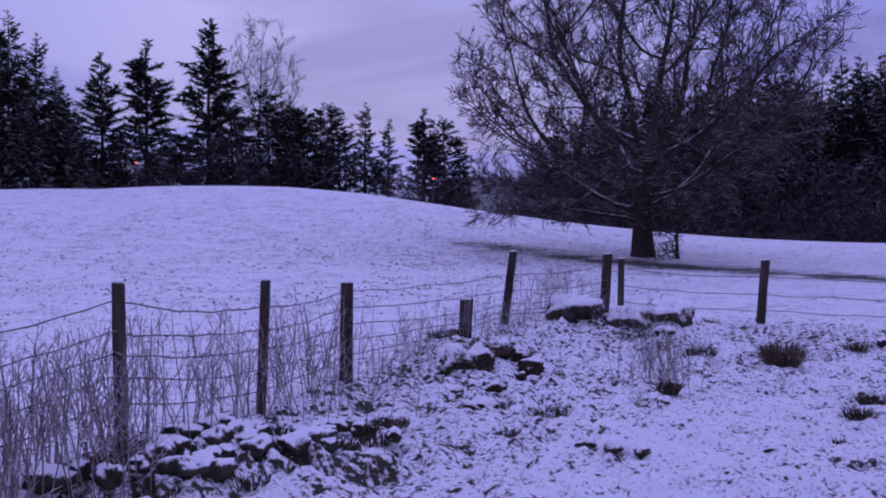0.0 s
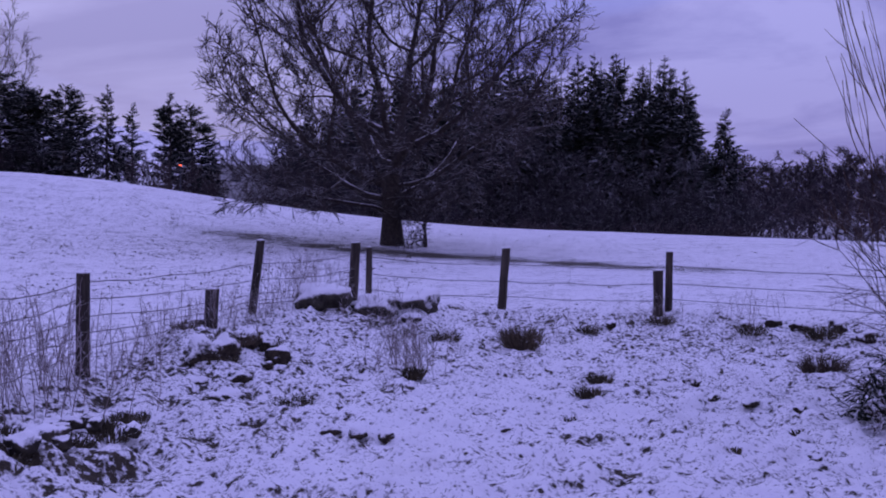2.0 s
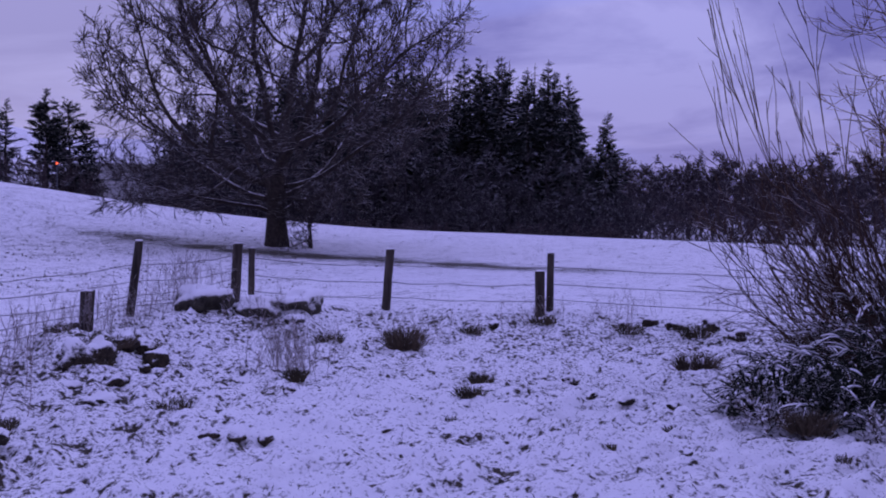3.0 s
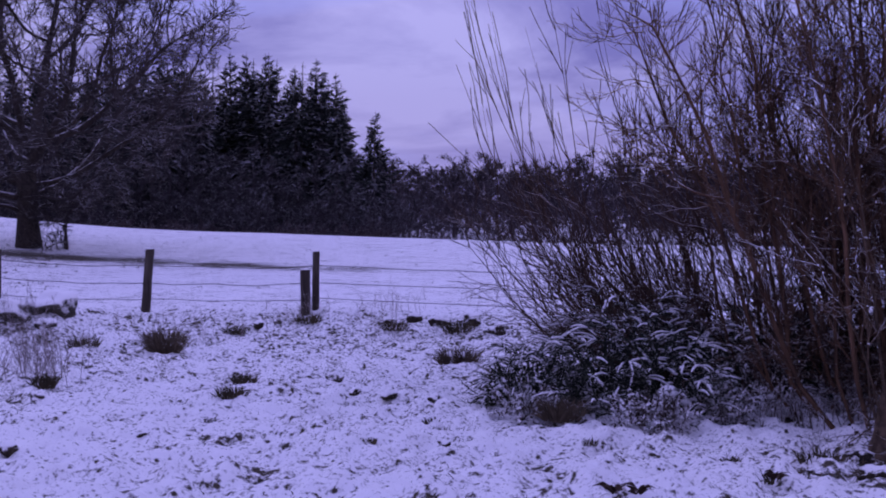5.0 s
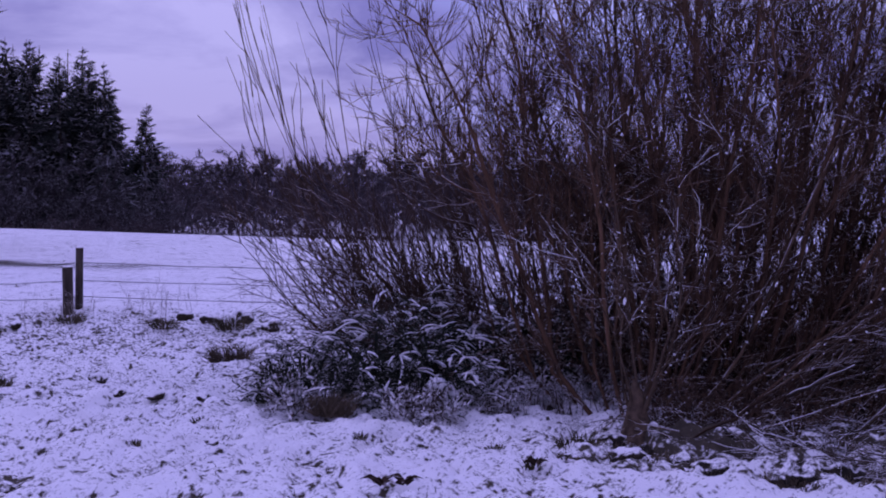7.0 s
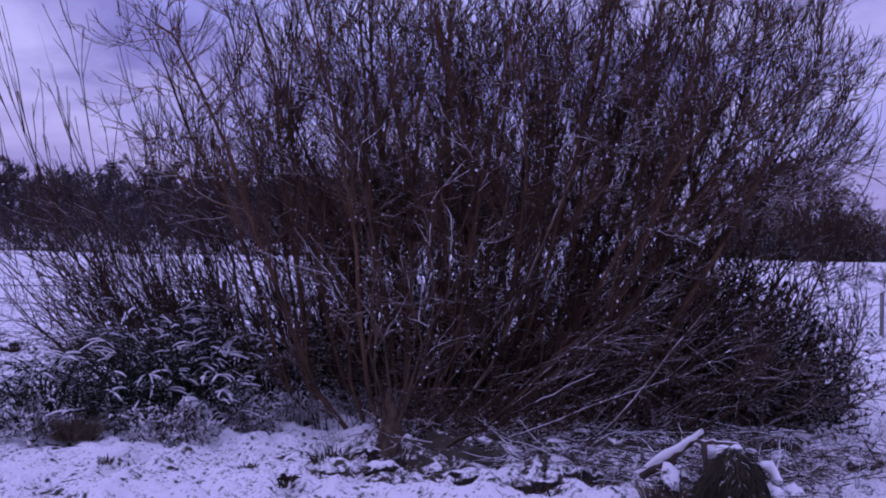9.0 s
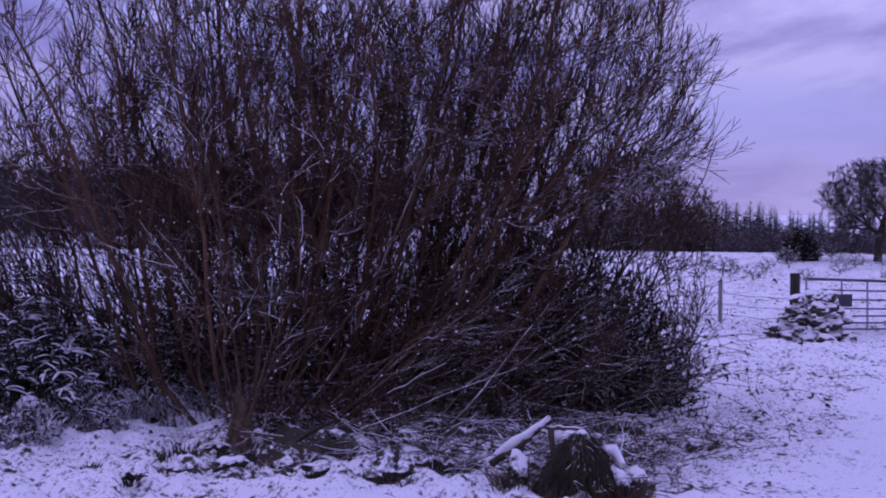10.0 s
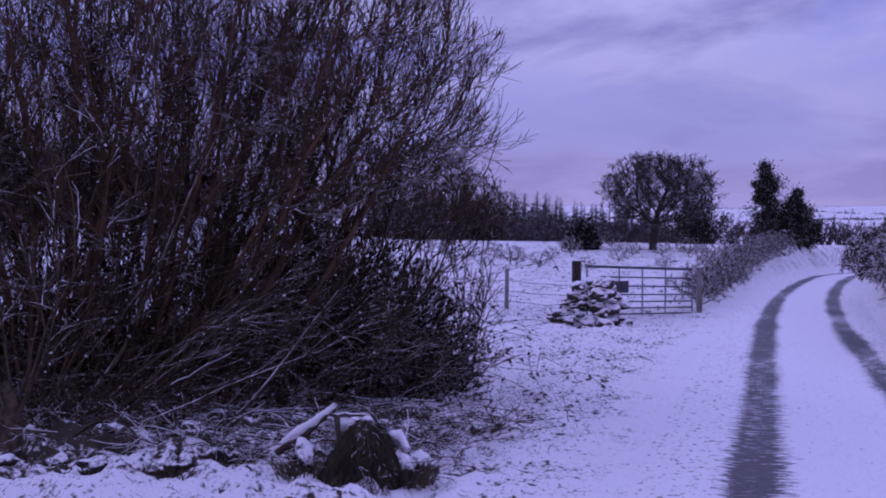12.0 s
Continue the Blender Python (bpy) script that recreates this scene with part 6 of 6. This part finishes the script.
weeds("dead_weeds", 2.9 + g.normal(0, 0.3, 40), 16.0 + g.normal(0, 0.3, 40), 0.5, 7, "frosted weeds among the corner stones")
f = g.uniform(0, 1, 100)
weeds("snow_laden_plants", 7.4 + 1.4 * f + g.normal(0, 0.18, 100), 7.05 - 0.9 * f + g.normal(0, 0.18, 100), 0.3, 8, "low plants bowed under snow at the willow's foot", M_SNOWTWIG, 0.007)
f = g.uniform(0, 1, 45)
weeds("snow_laden_plants", 8.6 + 1.3 * f + g.normal(0, 0.2, 45), 5.3 - 1.7 * f + g.normal(0, 0.2, 45), 0.26, 9, "low plants bowed under snow at the willow's foot", M_SNOWTWIG, 0.007)


# ---------------------------------------------------------------- fallen wood at the willow's foot
def stick(a, b, radius, seed, label):
    g = np.random.default_rng(seed)
    a, b = np.array(a, float), np.array(b, float)
    f = np.linspace(0, 1, 7)[:, None]
    P = (a + (b - a) * f + np.concatenate([[[0, 0, 0]], g.normal(0, 0.006, (5, 3)), [[0, 0, 0]]]))[None]
    me = tubes("fallen_branch", [(P, np.linspace(1, 0.5, 7)[None] * radius, 6)], M_LOG)
    return tagged(new("fallen_branch", me), label, "branch", "fallen branches by the willow")


M_LOG = dusted("snowy_log", (0.04, 0.03, 0.024), (0.11, 0.08, 0.06), 7.0, 0.45, 0.75, patch=4.0, relief=0.5)
g = np.random.default_rng(31)
for k in range(44):
    f = g.uniform(0, 1)
    x, y = 8.1 + 1.3 * f + g.normal(0, 0.35), 4.9 - 1.9 * f + g.normal(0, 0.3)
    a = g.uniform(0, math.pi)
    L = g.uniform(0.25, 0.7)
    z = on_land(x, y) + g.uniform(0.03, 0.14)
    stick((x - L * math.cos(a), y - L * math.sin(a), z), (x + L * math.cos(a), y + L * math.sin(a), z + g.uniform(-0.08, 0.12)), g.uniform(0.004, 0.010), 300 + k, "thin fallen branch lying in the snow")
stick((7.15, 2.99, -0.03), (7.13, 2.55, 0.29), 0.032, 400, "snow-covered log leaning on the stump")
stick((7.13, 2.58, 0.26), (7.12, 2.30, 0.27), 0.02, 402, "snow-covered branch lying across the stump")
roll = np.linspace(0, 1, 10)
tagged(new("snow_roll", tubes("snow_roll", [((np.array([7.15, 3.02, -0.01]) + np.array([-0.02, -0.47, 0.34]) * roll[:, None] + rng.normal(0, 0.006, (10, 3)))[None], (0.034 * np.sin(math.pi * np.clip(roll, 0.08, 0.93)) ** 0.4 * rng.uniform(0.75, 1.3, 10))[None], 8)], M_SNOW)), "thick roll of snow along the leaning log", "snow")
stick((7.08, 2.52, 0.26), (7.02, 2.46, -0.02), 0.022, 403, "dark broken branch stub beside the stump")
stick((8.2, 4.46, 0.2), (8.46, 4.02, 0.47), 0.017, 401, "snow-covered cut branch in the willow's foot")


def twig_litter():
    """Fine fallen twigs, some bare and some furred with snow, strewn over the hollows at the willow's foot."""
    g = np.random.default_rng(515)
    for mat, count, name in [(M_SNOWTWIG, 150, "snowy_twig_litter"), (M_STEM, 260, "twig_litter"), (M_DARKTWIG, 560, "twig_litter")]:
        f, w = g.uniform(-0.15, 1.1, count), g.uniform(0, 1, count) ** 1.2
        x, y = 7.15 + 2.3 * w + g.normal(0, 0.15, count), 4.95 - 2.7 * f + 0.7 * w * (0.5 - f) + g.normal(0, 0.15, count)
        a = g.uniform(0, 2 * math.pi, count)
        start = np.stack([x, y, land(x, y) + g.uniform(0.0, 0.16, count)], 1)
        P = strike(start, np.stack([np.cos(a), np.sin(a), g.normal(0.0, 0.14, count)], 1), g.uniform(0.15, 0.55, count), 5, 0.2, -0.02, g)
        r = g.uniform(0.003, 0.007, (count, 1)) * np.linspace(1, 0.5, 5)[None]
        B, br = sprout(P, r, 3, 0.2, 1.0, 0.14, 45, 3, 0.2, 0, g, thin=0.8, least=0.0026)
        tagged(new(name, tubes(name, [(P, r, 4), (B, br, 3)], mat)), "tangle of fine fallen twigs with snow at the willow's foot", "twigs", kind="stuff")


twig_litter()


def stump(x, y):
    g = np.random.default_rng(17)
    t = thing("tree_stump", gz(x, y, -0.05), "dark rotten tree stump with snow and dead grass on it", "stump")
    n, rings = 18, 7
    verts = []
    for k in range(rings):
        f = k / (rings - 1)
        for s in range(n):
            a = 2 * math.pi * s / n
            r = (0.24 * (1 - f) ** 0.7 + 0.03) * (1 + 0.22 * math.sin(3 * a + 1) + 0.14 * math.sin(7 * a)) * g.uniform(0.9, 1.1)
            verts.append((r * math.cos(a), r * math.sin(a), 0.44 * f * (1 + g.uniform(-0.05, 0.05))))
    verts.append((0, 0, 0.46))
    idx = np.arange(rings * n).reshape(rings, n)
    nxt = np.roll(idx, -1, 1)
    quads = np.stack([idx[:-1], nxt[:-1], nxt[1:], idx[1:]], -1).reshape(-1, 4)
    tip = np.stack([idx[-1], nxt[-1], np.full(n, rings * n)], -1)
    part("stump", mesh_of("stump", verts, [quads, tip], M_STUMP), M_STUMP, t)
    n = 3200
    a, f = g.uniform(0, 2 * math.pi, n), g.uniform(0, 1, n) ** 0.8
    r = 0.29 * (1 - f) ** 0.7 + 0.03
    base = np.stack([np.cos(a) * r, np.sin(a) * r, 0.44 * f], 1)
    way = np.stack([np.cos(a) * 0.35, np.sin(a) * 0.35, g.uniform(-1.0, -0.2, n)], 1) + g.normal(0, 0.2, (n, 3))
    part("moss", blades("moss", base, way, g.uniform(0.04, 0.12, n), np.full(n, 0.0022), M_GRASS, 0.3, g), M_GRASS, t, "dead grass hanging down the stump")
    # a crumbled ridge of snow behind and on its shoulders
    f = np.linspace(0, 1, 14)
    P = np.stack([0.12 + 0.03 * np.sin(f * 9), 0.36 - 0.62 * f, 0.40 - 0.16 * f ** 2 + 0.03 * np.sin(f * 17)], 1)[None] + g.normal(0, 0.012, (1, 14, 3))
    part("snow_cap", tubes("snow_cap", [(P, (0.05 * np.sin(math.pi * np.clip(f, 0.08, 0.94)) ** 0.5 * g.uniform(0.7, 1.25, 14))[None], 8)], M_SNOW), M_SNOW, t, "crumbled ridge of snow")


stump(7.0, 2.28)
clod(6.9, 2.68, (0.10, 0.10, 0.2), 771, 20, 0.06)
clod(7.05, 2.05, (0.14, 0.13, 0.17), 772, 20, 0.05)
clod(7.15, 1.95, (0.12, 0.12, 0.15), 773, 60, 0.05)
# flat dark clods, likewise standing in for hollows round the willow's foot
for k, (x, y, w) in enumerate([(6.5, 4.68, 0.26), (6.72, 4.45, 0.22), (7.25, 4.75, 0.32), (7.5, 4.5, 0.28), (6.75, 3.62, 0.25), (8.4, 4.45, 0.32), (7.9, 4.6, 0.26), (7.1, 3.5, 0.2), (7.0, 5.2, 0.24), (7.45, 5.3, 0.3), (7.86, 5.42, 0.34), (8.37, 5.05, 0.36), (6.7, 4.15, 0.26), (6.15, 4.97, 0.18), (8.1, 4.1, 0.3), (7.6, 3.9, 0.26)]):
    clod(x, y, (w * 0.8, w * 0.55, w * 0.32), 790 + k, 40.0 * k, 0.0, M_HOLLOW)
    tussock(x, y, w, 0.09, 820 + k, "matted dead grass over a dark hollow", 150, M_TUSSOCK)
tussock(7.0, 2.0, 0.3, 0.2, 774, "brown dead grass beside the stump", 300)
tussock(6.88, 2.7, 0.24, 0.2, 775, "brown dead grass beside the stump", 220)


# ---------------------------------------------------------------- gate and what lies beyond it
def bar(parent, name, a, b, r, mat, sides=8):
    P = np.array([a, (np.array(a) + np.array(b)) / 2, b], float)[None]
    part(name, tubes(name, [(P, np.full((1, 3), r), sides)], mat), mat, parent)


def gate():
    a, b = np.array([23.75, 3.55]), np.array([25.1, 1.42])
    t = thing("field_gate", (0, 0, 0), "galvanised seven-bar field gate, closed, between two posts", "gate")
    at = lambda f, z: (a[0] + (b[0] - a[0]) * f, a[1] + (b[1] - a[1]) * f, z + 0.10 * (1 - f) * (z - z0))
    z0, z1 = -0.46, 0.50
    for k, f in enumerate([0, 0.13, 0.27, 0.42, 0.6, 0.79, 1.0]):
        z = z0 + (z1 - z0) * f
        bar(t, "rail", at(0, z), at(1, z), 0.03 if k == 6 else 0.017, M_GATEDARK)
    for f in (0.0, 0.3, 0.52, 0.74, 1.0):
        bar(t, "stile", at(f, z0), at(f, z1 + 0.02), 0.02, M_GALV)
    bm = bmesh.new()
    bmesh.ops.create_cube(bm, size=1.0)
    p, q = np.array(at(0.2, 0)), np.array(at(0.38, 0))
    ang = math.atan2(q[1] - p[1], q[0] - p[0])
    for v in bm.verts:
        u, w = v.co.x * np.linalg.norm(q - p), v.co.y * 0.03 - 0.04
        v.co = Vector(((p[0] + q[0]) / 2 + u * math.cos(ang) - w * math.sin(ang), (p[1] + q[1]) / 2 + u * math.sin(ang) + w * math.cos(ang), 0.14 + v.co.z * 0.26))
    part("board", bm, M_GATEDARK, t, "small dark board fixed to the rails")
    return t


gate()
gp = thing("gate_post", (0, 0, 0), "dark timber gate post with snow on top", "post", "gate posts")
fence_post(gp, 23.6, 3.75, 0.72, 0.11, (0, 0), True, seed=60)
gp = thing("gate_post", (0, 0, 0), "pale squared gate post beside the lane", "post", "gate posts")
fence_post(gp, 25.2, 1.27, 0.55, 0.07, (0.06, 0), True, seed=61, wood=M_PALEPOST)

HEDGE = [round_tree_meshes(300 + k, 4.2, M_HEDGE, 0.034, 120, 0.15, 5.0) for k in range(3)]
g = np.random.default_rng(8)
for k in range(36):
    x = 26.0 + 0.72 * k
    y = float(lane_y(x)) + 2.3 + g.uniform(-0.3, 0.3)
    shrub_from("hedge", HEDGE[k % 3], gz(x, y, -0.22), "trimmed leafless hedge with snow along its top", g.uniform(0, 360), g.uniform(0.15, 0.20), "hedge beside the lane", "hedge", M_HEDGE)
for k in range(30):
    x = 15.5 + 1.3 * k
    y = float(lane_y(x)) - 2.2 + g.uniform(-0.15, 0.15)
    shrub_from("hedge", HEDGE[k % 3], gz(x, y, -0.3), "snowy hedge on the bank across the lane", g.uniform(0, 360), g.uniform(0.30, 0.35) if k < 14 else g.uniform(0.23, 0.29), "hedge on the bank", "hedge", M_HEDGE)

THICK = [round_tree_meshes(310 + k, 2.9, M_DARKTWIG, 0.02, 150, 0.2, 7.0) for k in range(2)]
x, y, z = polar(84.5, 45)
g2 = np.random.default_rng(71)
crown = in_dome(800, np.array([2.35, 2.35, 1.55]), np.array([0.0, -0.3, 2.35]), g2, 0.25)
grown_tree("hawthorn", (x, y, z), "round leafless hawthorn in the field beyond the gate", (0.7, 0.1, 0.0), crown[crown[:, 2] > 0.95], 0.22, 0.25, 3.0, 0.013, 72, thick=0.05, up=0.0, shoot=(0.55, 8.0), twig=(0.3, 8), fine=0.009, lift=0.0, power=2.1, most=0.14)


def ivy_tree(place, seed, height, wide, label, low=0.35):
    """A leaning tree whose crown is wrapped in ivy: uneven clumps of dark leaves on a bare trunk."""
    g = np.random.default_rng(seed)
    t = thing("ivy_clad_tree", place, label, "tree", "ivy-clad trees")
    T0 = strike(np.array([[0, 0, -0.2]]), np.array([[0.12, 0.05, 1.0]]), np.array([height * 0.9]), 7, 0.08, 0, g)
    tr = 0.03 * height * np.linspace(1, 0.3, 7)[None]
    B, br = sprout(T0, tr, 14, low, 1.0, wide * 1.1, 60, 5, 0.15, 0.05, g, thin=0.5, least=0.02)
    part("trunk", tubes("trunk", [(T0, tr, 7), (B, br, 4)], M_BARK), M_BARK, t)
    clump = np.concatenate([B[:, 1], B[:, 2], B[:, 3], B[:, 4], T0[0, 2:]])
    n = 170
    own = np.repeat(np.arange(len(clump)), n)
    p = clump[own] + g.normal(0, 1, (len(own), 3)) * wide * 0.2 * g.uniform(0.4, 1.5, len(clump))[own][:, None]
    m = len(own)
    part("crown", needles("crown", p, g.normal(0, 1, (m, 3)) + [0, 0, -0.2], g.uniform(0.07, 0.15, m), g.uniform(0.025, 0.045, m), M_IVY, g), M_IVY, t, "thick dark ivy leaves")
    return t


for az, r, h, w in [(90.1, 57, 4.5, 0.8), (91.6, 57, 3.5, 0.5), (91.0, 58, 2.4, 1.2), (90.0, 59, 1.9, 1.0), (91.9, 60, 1.9, 1.0)]:
    x, y, z = polar(az, r)
    ivy_tree((x, y, z - 0.1), int(az * 10), h, w, "dark ivy-clad tree at the bend of the lane", 0.5 if h > 4 else 0.15)
for az, r, h, w in [(86.9, 56, 1.7, 1.3), (75.6, 62, 2.4, 1.5)]:
    x, y, z = polar(az, r)
    ivy_tree((x, y, z - 0.1), int(az * 10), h, w, "dark ivy-clad tree in the field behind the willow", 0.1)
for az, r, size in [(72.3, 58, 0.86), (73.4, 56, 0.80), (74.6, 59, 0.78), (75.7, 58, 0.62), (76.7, 61, 0.50), (73.9, 61, 0.86), (71.2, 60, 0.8)]:
    x, y, z = polar(az, r)
    shrub_from("leafless_tree", THICK[int(az) % 2], (x, y, z - 0.15), "dense brown leafless tree in the field behind the willow", 40 * az, size, "trees beyond the gate", "tree", M_DARKTWIG)
for k in range(44):
    az = 74 + 17 * k / 43 + g.uniform(-0.4, 0.4)
    r = (64 if k % 2 else 95) + g.uniform(-8, 10)
    x, y, z = polar(az, r)
    shrub_from("field_shrub", LOW[k % 3], (x, y, z - 0.1), "low bare shrub in the snowy field", g.uniform(0, 360), g.uniform(0.16, 0.3) if k % 2 else g.uniform(0.25, 0.42), "shrubs beyond the gate")
for k in range(126):
    az = 70 + 17 * (k % 63) / 62 + g.uniform(-0.4, 0.4)
    r = (158 if k < 63 else 138) + g.uniform(-8, 8)
    x, y, z = polar(az, r)
    top = np.interp(az, [70, 76.4, 81.5, 87], [0.039, 0.033, 0.021, 0.009]) * (g.uniform(0.82, 1.08) if k < 63 else g.uniform(0.55, 0.85))
    size = max(0.25, (1.6 + top * r - z) / 15)
    far = conifer_from(FARCON[k % 2], (x, y, z - 0.3), "distant dark conifer on the skyline", g.uniform(0, 360), size, "distant conifers")
    far.scale = (size * 1.7, size * 1.7, size)

for k in range(22):
    az = 75 + 13.5 * k / 21 + g.uniform(-0.6, 0.6)
    x, y, z = polar(az, g.uniform(34, 47))
    shrub_from("field_shrub", HEDGE[k % 3], (x, y, z - 0.08), "low bare shrub in the snowy field", g.uniform(0, 360), g.uniform(0.07, 0.15), "shrubs beyond the gate", "shrub", M_HEDGE)
for k in range(26):
    x, y = 77 + g.uniform(-2, 8), 1.5 - 13.0 * k / 25
    shrub_from("hedge_shrub", LOW[k % 3], gz(x, y, -0.2), "brown roadside hedge bush beyond the bend", g.uniform(0, 360), g.uniform(0.22, 0.42), "hedge beyond the bend")

x, y, z = polar(80.9, 45)
spiky("holly_bush", (x, y, z - 0.1), 811, 0.6, 1.3, 260, M_IVY, "dense dark evergreen bush in the field", "shrub", 0.25, 0.14, leaf=0.3)

# ---------------------------------------------------------------- farm building and lamps behind the hill
def barn():
    x, y, z = polar(3.0, 116)
    t = thing("farm_building", (x, y, z + 0.5), "long low pale farm building with a snow-covered roof", "building", turn=-3)
    bm = bmesh.new()
    bmesh.ops.create_cube(bm, size=1.0)
    for v in bm.verts:
        v.co = Vector((v.co.x * 12, v.co.y * 6, (v.co.z + 0.5) * 5.2 - 1.0))
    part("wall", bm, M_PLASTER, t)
    bm = bmesh.new()
    vs = [bm.verts.new(p) for p in [(-6.3, -3.4, 4.1), (6.3, -3.4, 4.1), (6.3, 0, 6.9), (-6.3, 0, 6.9), (6.3, 3.4, 4.1), (-6.3, 3.4, 4.1)]]
    bm.faces.new((vs[0], vs[1], vs[2], vs[3])); bm.faces.new((vs[3], vs[2], vs[4], vs[5]))
    bm.faces.new((vs[1], vs[4], vs[2])); bm.faces.new((vs[0], vs[3], vs[5]))
    part("roof", bm, M_SNOW, t, "snow-covered pitched roof")
    for k in range(4):
        bm = bmesh.new()
        bmesh.ops.create_cube(bm, size=1.0)
        for v in bm.verts:
            v.co = Vector((-4.2 + 2.8 * k + v.co.x * 0.9, -3.0 + v.co.y * 0.12, 2.9 + v.co.z * 0.9))
        part("window", bm, M_DARK, t)


barn()
for az, r, el in [(-15.7, 72, 0.069), (-0.5, 74, 0.0575)]:
    x, y, z = polar(az, r)
    zl = 1.6 + el * r
    t = thing("yard_lamp", (x, y, z), "lit orange lamp on a thin pole among the trees", "lamp", "yard lamps")
    bar(t, "pole", (0, 0, -0.2), (0, 0, zl - z), 0.05, M_GATEDARK)
    bm = bmesh.new()
    bmesh.ops.create_icosphere(bm, subdivisions=2, radius=0.06)
    for v in bm.verts:
        v.co = Vector((v.co.x * 1.3, v.co.y, v.co.z * 0.7 + zl - z))
    part("lens", bm, M_LAMP, t, "glowing orange lens")


def far_hedgerows():
    """Dark hedge lines and scattered trees on the white hills beyond the lane."""
    g = np.random.default_rng(404)
    base, way, le = [], [], []
    for az0, r0, az1, r1 in [(84, 330, 100, 300), (86, 420, 100, 470), (84, 560, 101, 520), (90, 330, 91.5, 620), (95, 300, 96, 600), (84, 700, 102, 690), (-24, 420, 4, 380), (-24, 560, 4, 600), (-14, 300, -13, 640), (-3, 300, -4, 640)]:
        bow, phase = g.uniform(0.02, 0.06), g.uniform(0, 6)
        for k in range(1000):
            f = g.uniform(0, 1)
            if math.sin(f * 23 + phase) + math.sin(f * 61 + 2 * phase) > 1.0:
                continue
            wave = 1 + bow * math.sin(f * 5 + phase) + 0.012 * math.sin(f * 31 + phase)
            a, r = radians(az0 + (az1 - az0) * f), (r0 + (r1 - r0) * f) * wave
            x, y = r * math.sin(a) + g.normal(0, 0.8), r * math.cos(a) + g.normal(0, 0.8)
            base.append((x, y, on_land(x, y) - 0.2))
            way.append((g.normal(0, 0.5), g.normal(0, 0.5), 1))
            le.append(g.uniform(0.5, 1.5) if g.uniform() < 0.985 else g.uniform(1.5, 3))
    le = np.array(le)
    me = needles("far_hedgerows", np.array(base), np.array(way), le, le * 0.22, M_FARTWIG, g)
    tagged(new("far_hedgerows", me), "dark hedge lines and scattered trees on distant snowy hills", "hedge", kind="stuff")


far_hedgerows()
